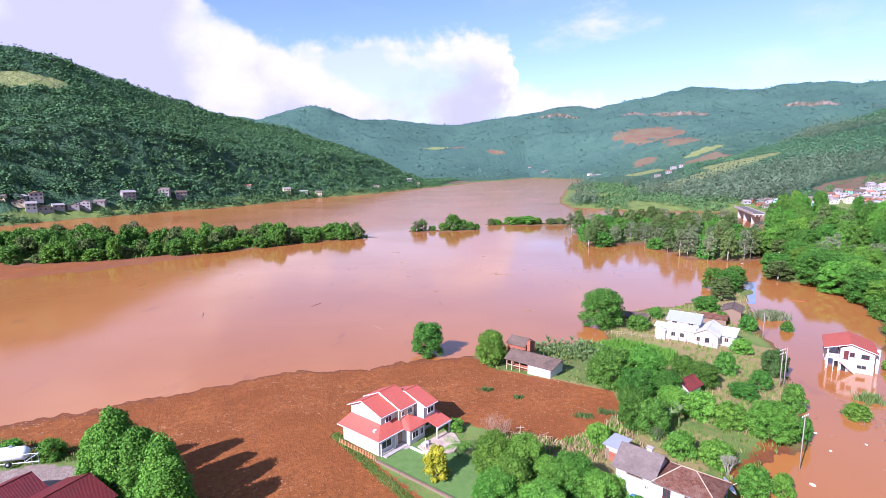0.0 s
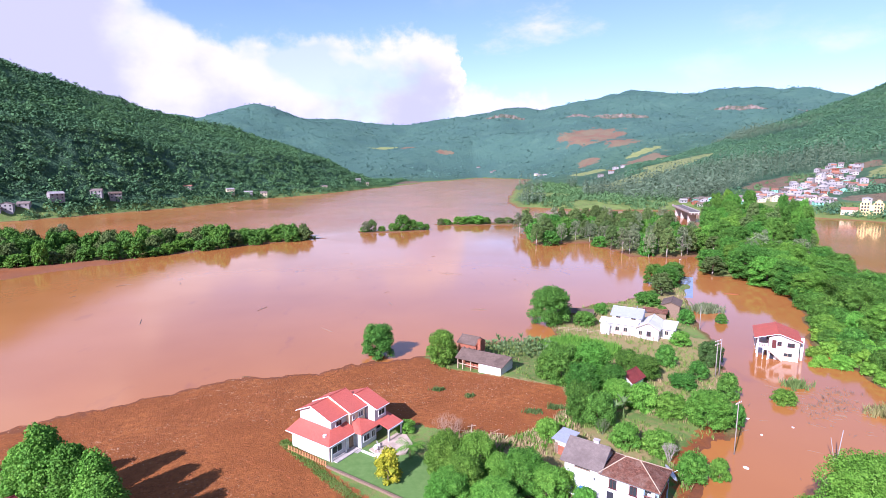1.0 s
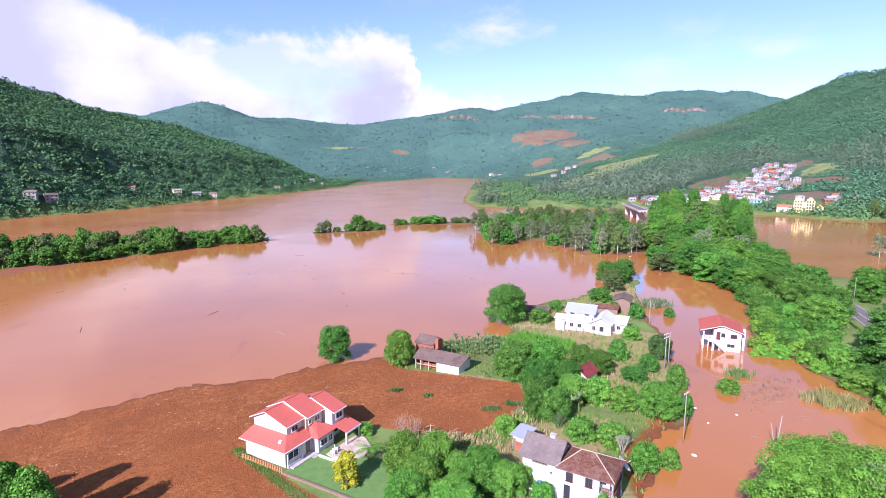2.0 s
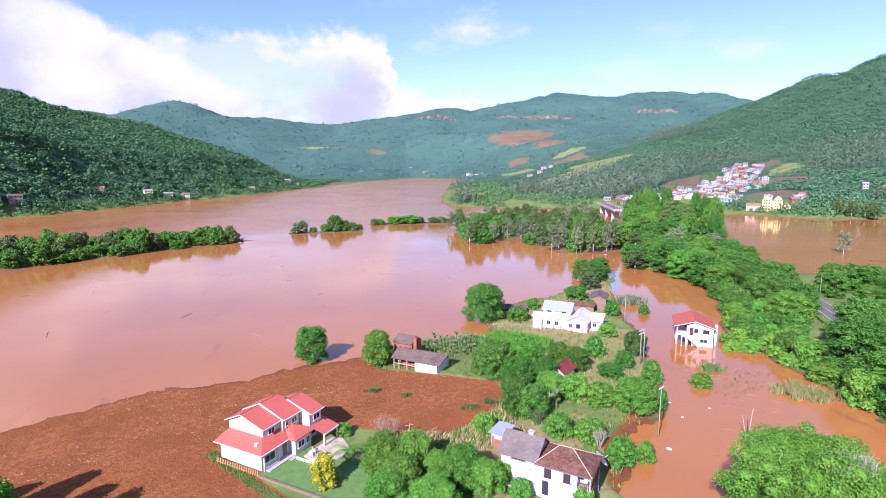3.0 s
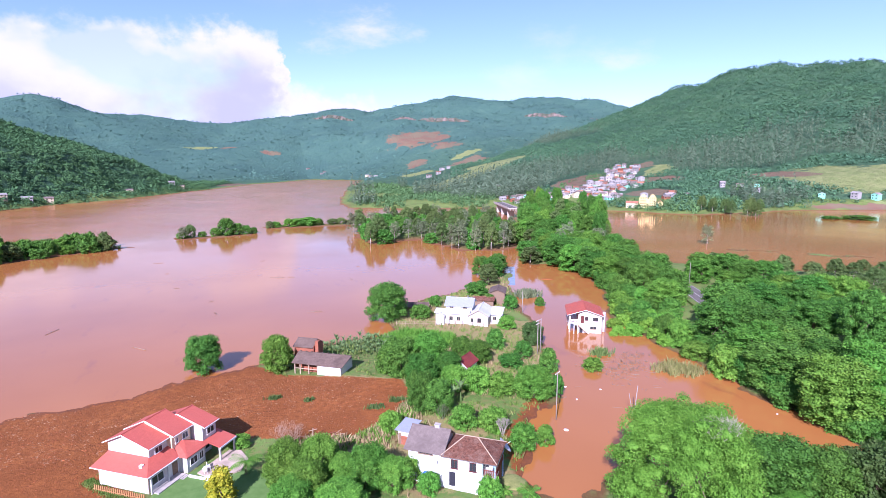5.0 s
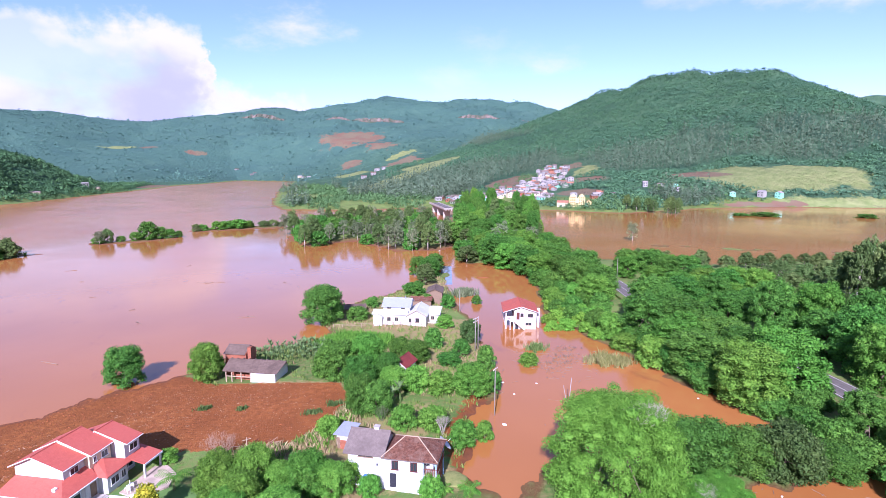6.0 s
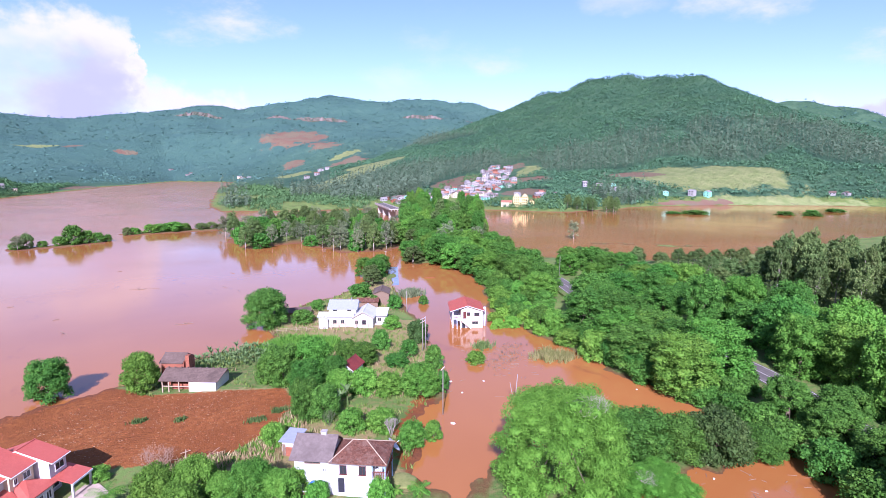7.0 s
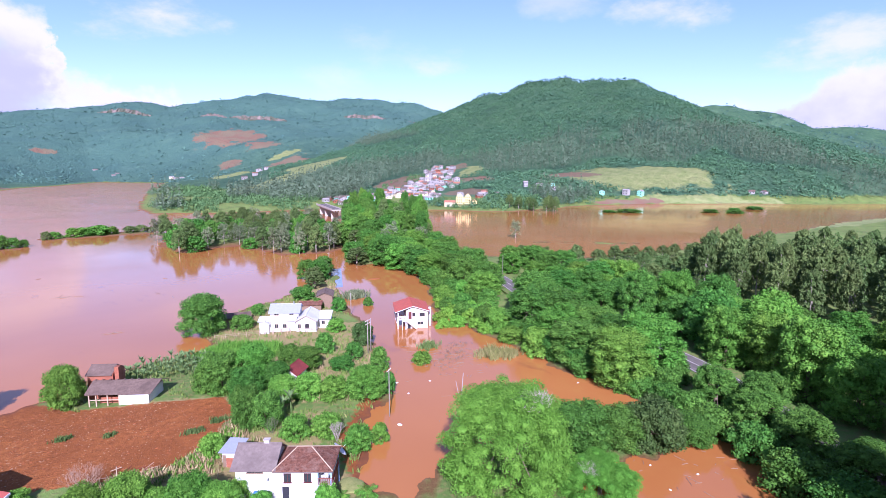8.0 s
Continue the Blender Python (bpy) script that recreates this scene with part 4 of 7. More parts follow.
def far_wood(name, pts, size, tall, seed, material, shapes, label, sink=0.0, swell=0.0):
    """One sheet of crowns; each crown has a tone of its own."""
    rng = np.random.default_rng(seed)
    n, m = len(pts), shapes.shape[1]
    z = land_height(pts[:, 0], pts[:, 1])
    z = z + (value_noise(pts[:, 0], pts[:, 1], 26, seed + 50, 3) - 0.45) * size * swell
    s = size * np.clip(rng.lognormal(-0.08, 0.38, (n, 1, 1)), 0.5, 2.0)
    turn = rng.uniform(0, math.tau, n)
    c, q = np.cos(turn)[:, None], np.sin(turn)[:, None]
    v = shapes[rng.integers(0, len(shapes), n)] * s
    v = np.stack([v[..., 0] * c - v[..., 1] * q, v[..., 0] * q + v[..., 1] * c, v[..., 2] * tall * rng.uniform(0.75, 1.3, (n, 1))], -1)
    v += np.stack([pts[:, 0], pts[:, 1], z + s[:, 0, 0] * sink], -1)[:, None]
    ob = array_object(name, v.reshape(-1, 3), [np.arange(n * m).reshape(-1, 4)], material, None)
    tone = ob.data.attributes.new("tone", "FLOAT", "POINT")
    tone.data.foreach_set("value", np.repeat(rng.random(n), m).astype(np.float32)[:len(ob.data.vertices)])
    return tagged(ob, label, "forest", kind="stuff")


def valley_side(x, y, seed):
    """Slopes that fall to the river, and a thin cover on the slopes behind the crests."""
    d = np.hypot(120 - x, 500 - y)
    near = land_height(x + (120 - x) / d * 45, y + (500 - y) / d * 45)
    return (near < land_height(x, y) + 3) | (np.random.default_rng(seed).random(x.shape) < 0.15)


def open_land(x, y):
    """1 where fields and pasture keep the wood away."""
    ring = lambda cx, cy, rx, ry, turn: np.hypot(((x - cx) * np.cos(turn) + (y - cy) * np.sin(turn)) / rx, (-(x - cx) * np.sin(turn) + (y - cy) * np.cos(turn)) / ry) < 0.95
    out = np.zeros(x.shape, bool)
    for a in PASTURES + RED_FIELDS + CLIFFS + VILLAGE_GROUND:
        out |= ring(*a)
    return out


VILLAGE_GROUND = [(440, 532, 85, 40, 0.5), (490, 620, 180, 62, 0.48), (590, 452, 45, 24, -0.8), (670, 372, 50, 10, -0.5), (-346, 470, 62, 13, 1.12), (430, 740, 40, 25, 0.4), (470, 480, 60, 30, 0.6)]


def wood_points(seed, count, az0, az1, r0, r1, grow, zmin, zmax, dry=6):
    rng = np.random.default_rng(seed)
    a = np.radians(rng.uniform(az0, az1, count))
    r = np.sqrt(rng.uniform(r0**2, r1**2, count))
    x, y = r * np.sin(a), r * np.cos(a)
    d = shore(x, y)
    x, y = x[d > dry], y[d > dry]
    ok = ~open_land(x, y)
    x, y = x[ok], y[ok]
    z = land_height(x, y)
    ok = (z > zmin) & (z < zmax)
    x, y = x[ok], y[ok]
    ok = grow(x, y)
    return np.stack([x[ok], y[ok]], 1)


def far_leaf(name, a, b, c):
    k = Mat(name, 0.8, 0, 0.15)
    rnd_ = k.node("ShaderNodeNewGeometry").outputs["Random Per Island"]
    col = k.mix(k.ramp(k.calc("ADD", k.calc("MULTIPLY", rnd_, 0.45), k.calc("MULTIPLY", k.attr("tone"), 0.55)), 0, 1), a, b)
    col = k.mix(k.ramp(k.noise(0.012, 4), 0.42, 0.62, 0.0, 0.7), col, c)
    k.colour(col)
    return k.m


M_FAR_A = far_leaf("far_forest", (0.034, 0.098, 0.042), (0.112, 0.232, 0.078), (0.060, 0.140, 0.062))
M_FAR_B = far_leaf("far_eucalyptus", (0.080, 0.126, 0.078), (0.146, 0.204, 0.118), (0.108, 0.162, 0.096))
# slope leaves are tinted towards blue to stand in for haze
M_FAR_R = far_leaf("slope_forest", (0.044, 0.116, 0.062), (0.120, 0.250, 0.112), (0.064, 0.150, 0.084))
M_FAR_D = far_leaf("bank_forest", (0.050, 0.118, 0.042), (0.126, 0.240, 0.076), (0.082, 0.162, 0.060))
# ridge leaf colours hold the blue of distance haze
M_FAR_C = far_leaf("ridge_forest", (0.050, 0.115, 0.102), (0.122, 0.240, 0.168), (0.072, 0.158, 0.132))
stand = lambda x, y: (value_noise(x, y, 300, 31, 3) > 0.56) & (land_height(x, y) < 135)
ROUND, COARSE, SLIM, FULL = crown_shapes(1, 8, 22), crown_shapes(2, 8, 8), crown_shapes(3, 8, 12, True), crown_shapes(4, 8, 34)
left = wood_points(1, 66000, -46, 2, 520, 1500, lambda x, y: (x < 60) & valley_side(x, y, 61), 3, 400)
far_wood("left_hill_forest", left, 3.2, 1.0, 1, M_FAR_A, ROUND, "dense dark green forest on the hill across the river", 0.2, 2.4)
right = wood_points(2, 62000, 24, 84, 560, 1700, lambda x, y: ~stand(x, y) & valley_side(x, y, 62), 2.2, 400)
far_wood("right_hill_forest", right, 3.1, 1.0, 2, M_FAR_R, ROUND, "dense green forest on the hill behind the town", 0.2, 1.8)
euca = wood_points(3, 62000, 24, 84, 640, 1650, lambda x, y: stand(x, y) & valley_side(x, y, 63), 6, 400)
far_wood("hill_eucalyptus", euca, 2.3, 1.0, 3, M_FAR_B, SLIM, "grey-green eucalyptus plantation on the hill slope")
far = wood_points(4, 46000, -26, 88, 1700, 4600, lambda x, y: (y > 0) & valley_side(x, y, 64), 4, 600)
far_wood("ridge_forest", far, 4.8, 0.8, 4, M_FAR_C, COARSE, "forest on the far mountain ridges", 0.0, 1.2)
belt = wood_points(5, 30000, 4, 84, 560, 1150, lambda x, y: value_noise(x, y, 90, 41, 3) > 0.50, 1.0, 9.5)
far_wood("bank_trees", belt, 2.9, 1.4, 5, M_FAR_D, FULL, "green trees along the far river bank", 0.3)
slim_belt = wood_points(8, 26000, 10, 60, 540, 1000, lambda x, y: value_noise(x, y, 70, 45, 3) > 0.56, 1.0, 12)
far_wood("bank_eucalyptus", slim_belt, 2.9, 0.95, 8, M_FAR_B, crown_shapes(5, 8, 30, True), "slender eucalyptus trees along the far river bank")
shore_belt = wood_points(7, 44000, -47, 0, 500, 1250, lambda x, y: (x < 0) & (value_noise(x, y, 60, 43, 3) > 0.30), -0.1, 7.5, 0.5)
far_wood("left_bank_trees", shore_belt, 2.3, 1.2, 7, M_FAR_D, FULL, "light green bushes along the left river bank", 0.2)
rng_town = np.random.default_rng(77)
town_pts = np.column_stack([rng_town.uniform(320, 680, 2600), rng_town.uniform(350, 760, 2600)])
near_town = np.zeros(len(town_pts), bool)
for cx, cy, rx, ry, tn in VILLAGE_GROUND:
    dx, dy = town_pts[:, 0] - cx, town_pts[:, 1] - cy
    near_town |= np.hypot((dx * np.cos(tn) + dy * np.sin(tn)) / rx, (-dx * np.sin(tn) + dy * np.cos(tn)) / ry) < 1.05
near_town &= (shore(town_pts[:, 0], town_pts[:, 1]) > 5) & (value_noise(town_pts[:, 0], town_pts[:, 1], 40, 91, 2) > 0.50)
far_wood("town_trees", town_pts[near_town], 2.4, 1.2, 6, M_FAR_D, FULL, "garden trees between the town houses", 0.2)
# ---- building materials ----
def wall_paint(name, base, dirt=(0.45, 0.36, 0.28), amount=0.5):
    k = Mat(name, 0.85, 0, 0.25)
    streak = k.noise(0.7, 5, k.coords(), stretch=(1, 1, 0.25))
    spots = k.noise(3.5, 5, k.coords())
    f = k.calc("MULTIPLY", k.ramp(streak, 0.52, 0.78), amount)
    k.colour(k.mix(f, k.mix(k.ramp(spots, 0.3, 0.7), tuple(c * 0.94 for c in base), base), dirt))
    k.bump(k.noise(30, 3, k.coords()), 0.15, 0.01)
    return k.m


def tile_roof(name, a, b, c, wave=3.2, along="X", metal=0.0, rough=0.75, relief=0.5):
    """Rows of tiles or ribs that run down the slope, with weathering; grooves are coloured darker."""
    k = Mat(name, rough, metal, 0.3)
    spots, broad = k.noise(2.2, 6, k.coords(), rough=0.7), k.noise(0.35, 4, k.coords())
    col = k.mix(k.ramp(spots, 0.35, 0.65), a, b)
    col = k.mix(k.ramp(broad, 0.45, 0.75), col, c)
    groove = k.ramp(k.wave(wave, axis=along), 0.0, 0.35, 1.0, 0.0)
    k.colour(k.mix(k.calc("MULTIPLY", groove, 0.55), col, tuple(x * 0.55 for x in a)))
    k.bump(k.calc("ADD", k.wave(wave, axis=along), k.calc("MULTIPLY", spots, 0.4)), relief, 0.05)
    return k.m


M_WHITE = wall_paint("white_wall", (0.62, 0.61, 0.59), amount=0.3)
M_OLDWHITE = wall_paint("old_white_wall", (0.64, 0.64, 0.63), (0.40, 0.34, 0.28), 0.7)
M_CREAM = wall_paint("cream_wall", (0.72, 0.60, 0.40), amount=0.25)
M_YELLOW = wall_paint("yellow_wall", (0.78, 0.60, 0.26), amount=0.2)
M_GREENW = wall_paint("green_wall", (0.25, 0.62, 0.46), amount=0.2)
M_BLUEW = wall_paint("blue_wall", (0.30, 0.45, 0.62), amount=0.2)
M_REDROOF = tile_roof("red_roof", (0.48, 0.105, 0.072), (0.56, 0.135, 0.092), (0.50, 0.125, 0.085), 3.4, relief=0.25, rough=0.55)
M_REDROOF2 = tile_roof("faded_red_roof", (0.44, 0.095, 0.062), (0.52, 0.13, 0.082), (0.38, 0.11, 0.075), 3.4)
M_RUSTROOF = tile_roof("rusty_red_roof", (0.20, 0.035, 0.030), (0.27, 0.055, 0.042), (0.16, 0.035, 0.03), 3.0)
M_DARKRED = tile_roof("dark_red_roof", (0.14, 0.018, 0.020), (0.19, 0.026, 0.026), (0.13, 0.022, 0.022), 3.0, "Y", rough=0.5)
M_GREYROOF = tile_roof("fibre_cement_roof", (0.20, 0.158, 0.135), (0.28, 0.225, 0.195), (0.15, 0.115, 0.10), 3.4, relief=0.8)
M_DARKROOF = tile_roof("weathered_grey_roof", (0.13, 0.088, 0.066), (0.22, 0.155, 0.12), (0.095, 0.066, 0.05), 3.6)


def clay_tiles():
    """Curved clay tiles in courses: each has its own tone, with lichen and pale repairs."""
    k = Mat("clay_tile_roof", 0.85, 0, 0.25)
    cell = k.node("ShaderNodeTexVoronoi")
    cell.inputs["Scale"].default_value, cell.inputs["Randomness"].default_value = 3.6, 0.45
    k.link(k.coords(), cell.inputs["Vector"])
    one = k.node("ShaderNodeSeparateColor")
    k.link(cell.outputs["Color"], one.inputs[0])
    col = k.mix(one.outputs[0], (0.22, 0.085, 0.050), (0.42, 0.185, 0.115))
    col = k.mix(k.ramp(k.noise(0.9, 6, k.coords(), rough=0.7), 0.50, 0.68), col, (0.46, 0.28, 0.20))
    col = k.mix(k.ramp(k.noise(2.8, 5, k.coords(), rough=0.7), 0.56, 0.70), col, (0.11, 0.060, 0.042))
    rows = k.wave(3.0, axis="Y", distort=0.6)
    lanes = k.wave(4.2, axis="X", distort=0.4)
    col = k.mix(k.calc("MULTIPLY", k.ramp(k.calc("MULTIPLY", rows, lanes), 0.0, 0.22, 1, 0), 0.6), col, (0.10, 0.045, 0.030))
    k.colour(col)
    k.bump(k.calc("ADD", k.calc("ADD", rows, lanes), cell.outputs["Distance"]), 0.9, 0.07)
    return k.m


M_TILEROOF = clay_tiles()
M_BLUEROOF = tile_roof("pale_metal_roof", (0.42, 0.45, 0.52), (0.50, 0.53, 0.60), (0.45, 0.46, 0.50), 3.0, metal=0.3, rough=0.5)
M_WHITEROOF = tile_roof("white_sheet_roof", (0.60, 0.60, 0.61), (0.68, 0.68, 0.68), (0.52, 0.51, 0.50), 3.0, rough=0.55, relief=0.3)
M_ORANGEROOF = tile_roof("orange_tile_roof", (0.36, 0.15, 0.09), (0.46, 0.21, 0.13), (0.28, 0.13, 0.09), 2.6)


def plain(name, base, rough=0.7, metal=0.0, vary=0.12, scale=4.0):
    k = Mat(name, rough, metal, 0.3)
    k.colour(k.mix(k.ramp(k.noise(scale, 4, k.coords()), 0.35, 0.65), tuple(c * (1 - vary) for c in base), tuple(min(1, c * (1 + vary)) for c in base)))
    k.bump(k.noise(scale * 6, 3, k.coords()), 0.15, 0.01)
    return k.m


M_TRIM = plain("white_trim", (0.80, 0.80, 0.78), 0.5)
M_GLASS = plain("dark_window_glass", (0.035, 0.040, 0.045), 0.12)
M_SHUTTER = plain("dark_red_shutter", (0.11, 0.028, 0.024), 0.6)
M_WOOD = plain("weathered_wood", (0.22, 0.15, 0.10), 0.85, scale=3)
M_WOODPALE = plain("pale_wood", (0.42, 0.32, 0.22), 0.85, scale=3)
M_CONCRETE = plain("concrete", (0.42, 0.38, 0.34), 0.9, scale=1.2)
M_PATIO = plain("patio_concrete", (0.46, 0.36, 0.28), 0.9, vary=0.2, scale=0.8)
M_METAL = plain("galvanised_metal", (0.55, 0.58, 0.63), 0.35, 0.8)
M_TANK = plain("white_tank", (0.72, 0.75, 0.80), 0.35)
M_BLUE = plain("blue_shadow", (0.05, 0.16, 0.62), 0.6)
M_CLOTH_DARK = plain("dark_cloth", (0.03, 0.03, 0.04), 0.9)
M_BRICK = tile_roof("brick_wall", (0.30, 0.10, 0.055), (0.40, 0.15, 0.085), (0.26, 0.09, 0.055), 6.0, "Z", relief=0.3, rough=0.9)
M_POLE = plain("weathered_pole", (0.30, 0.26, 0.23), 0.9)
M_RAIL = plain("red_brown_paint", (0.20, 0.055, 0.035), 0.7)


def base_frame(o, e):
    """A pose at o whose x runs along e, y to the back."""
    a = math.atan2(e[1], e[0])
    return Matrix.Translation(o) @ Matrix.Rotation(a, 4, "Z")


def slab(name, pts, thick, material, parent, label=""):
    """A roof pitch or other plate: the outline pts with a thickness below it."""
    top = [Vector(p) for p in pts]
    n = len(top)
    low = [p - Vector((0, 0, thick)) for p in top]
    faces = [tuple(range(n)), tuple(range(2 * n - 1, n - 1, -1))] + [(i, i + n, (i + 1) % n + n, (i + 1) % n) for i in range(n)]
    me = bpy.data.meshes.new(name)
    me.from_pydata([tuple(p) for p in top + low], [], faces)
    bm = bmesh.new()
    bm.from_mesh(me)
    bpy.data.meshes.remove(me)
    return part(name, bm, material, parent, label)


def block(name, x0, y0, z0, x1, y1, z1, material, parent, label="", bevel=0.0):
    return part(name, box_bm(x0, y0, z0, x1, y1, z1, bevel), material, parent, label)


def gable_body(name, x0, y0, x1, y1, z0, ze, zr, along, material, parent, label="", ridge_at=0.5):
    """Walls under a gable roof; along: the ridge's axis."""
    if along == "x":
        m = y0 + (y1 - y0) * ridge_at
        prof = [(y0, z0), (y1, z0), (y1, ze), (m, zr), (y0, ze)]
        v = [(x, a, b) for x in (x0, x1) for a, b in prof]
    else:
        m = x0 + (x1 - x0) * ridge_at
        prof = [(x0, z0), (x1, z0), (x1, ze), (m, zr), (x0, ze)]
        v = [(a, y, b) for y in (y0, y1) for a, b in prof]
    f = [(0, 1, 2, 3, 4), (9, 8, 7, 6, 5)] + [(i, i + 5, (i + 1) % 5 + 5, (i + 1) % 5) for i in range(5)]
    bm = bmesh.new()
    vs = [bm.verts.new(p) for p in v]
    for q in f:
        bm.faces.new([vs[i] for i in q])
    return part(name, bm, material, parent, label)


def gable_roof(x0, y0, x1, y1, ze, zr, along, material, parent, over=0.45, thick=0.12, ridge_at=0.5, fascia=None):
    """Two pitches, a ridge cap and, if wanted, fascia boards at the eaves and verges."""
    if along == "x":
        m, a0, a1 = y0 + (y1 - y0) * ridge_at, x0 - over, x1 + over
        s0, s1 = (zr - ze) / (m - y0), (zr - ze) / (y1 - m)
        e0, e1 = ze - over * s0 + thick, ze - over * s1 + thick
        slab("roof_pitch", [(a0, y0 - over, e0), (a1, y0 - over, e0), (a1, m, zr + thick), (a0, m, zr + thick)], thick, material, parent)
        slab("roof_pitch", [(a1, y1 + over, e1), (a0, y1 + over, e1), (a0, m, zr + thick), (a1, m, zr + thick)], thick, material, parent)
        g = Gather().rod((a0, m, zr + thick + 0.01), (a1, m, zr + thick + 0.01), 0.10, sides=6)
        g.make("ridge_cap", material, parent)
        if fascia:
            f = Gather()
            for x in (a0, a1):
                f.rod((x, y0 - over, e0 - 0.08), (x, m, zr + 0.04), 0.075, sides=4).rod((x, y1 + over, e1 - 0.08), (x, m, zr + 0.04), 0.075, sides=4)
            f.rod((a0, y0 - over, e0 - 0.1), (a1, y0 - over, e0 - 0.1), 0.07, sides=4)
            f.make("fascia", fascia, parent, label="white fascia board")
    else:
        m, a0, a1 = x0 + (x1 - x0) * ridge_at, y0 - over, y1 + over
        s0, s1 = (zr - ze) / (m - x0), (zr - ze) / (x1 - m)
        e0, e1 = ze - over * s0 + thick, ze - over * s1 + thick
        slab("roof_pitch", [(x0 - over, a1, e0), (x0 - over, a0, e0), (m, a0, zr + thick), (m, a1, zr + thick)], thick, material, parent)
        slab("roof_pitch", [(x1 + over, a0, e1), (x1 + over, a1, e1), (m, a1, zr + thick), (m, a0, zr + thick)], thick, material, parent)
        Gather().rod((m, a0, zr + thick + 0.01), (m, a1, zr + thick + 0.01), 0.10, sides=6).make("ridge_cap", material, parent)
        if fascia:
            f = Gather()
            for y in (a0,):
                f.rod((x0 - over, y, e0 - 0.08), (m, y, zr + 0.04), 0.075, sides=4).rod((x1 + over, y, e1 - 0.08), (m, y, zr + 0.04), 0.075, sides=4)
            f.make("fascia", fascia, parent, label="white fascia board")


def window_on(parent, x, y, z, w, h, facing="-y", frame_mat=None, pane_mat=None, depth=0.06):
    """A framed window set on a wall face; (x, y) is on that face."""
    frame_mat, pane_mat = frame_mat or M_TRIM, pane_mat or M_GLASS
    g = Gather()
    t = 0.08
    def bar(a0, z0, a1, z1, d):
        if facing in ("-y", "+y"):
            s = -1 if facing == "-y" else 1
            ya, yb = sorted((y + s * d, y - s * 0.05))
            g.box(x + a0, ya, z + z0, x + a1, yb, z + z1)
        else:
            s = -1 if facing == "-x" else 1
            xa, xb = sorted((x + s * d, x - s * 0.05))
            g.box(xa, y + a0, z + z0, xb, y + a1, z + z1)
    bar(-w / 2, -h / 2, -w / 2 + t, h / 2, depth)
    bar(w / 2 - t, -h / 2, w / 2, h / 2, depth)
    bar(-w / 2, h / 2 - t, w / 2, h / 2, depth)
    bar(-w / 2 - 0.06, -h / 2 - 0.04, w / 2 + 0.06, -h / 2 + t, depth + 0.06)
    bar(-t / 3, -h / 2, t / 3, h / 2, depth)
    win = g.make("window", frame_mat, parent)
    g = Gather()
    bar(-w / 2 + t, -h / 2 + t, w / 2 - t, h / 2 - t, depth * 0.35)
    g.make("pane", pane_mat, win)
    return win


def door_on(parent, x, y, z, w, h, material, facing="-y"):
    s = 0.05
    if facing == "-y":
        d = block("door", x - w / 2, y - s, z, x + w / 2, y + 0.05, z + h, material, parent, bevel=0.015)
    else:
        d = block("door", x - s, y - w / 2, z, x + 0.05, y + w / 2, z + h, material, parent, bevel=0.015)
    return d


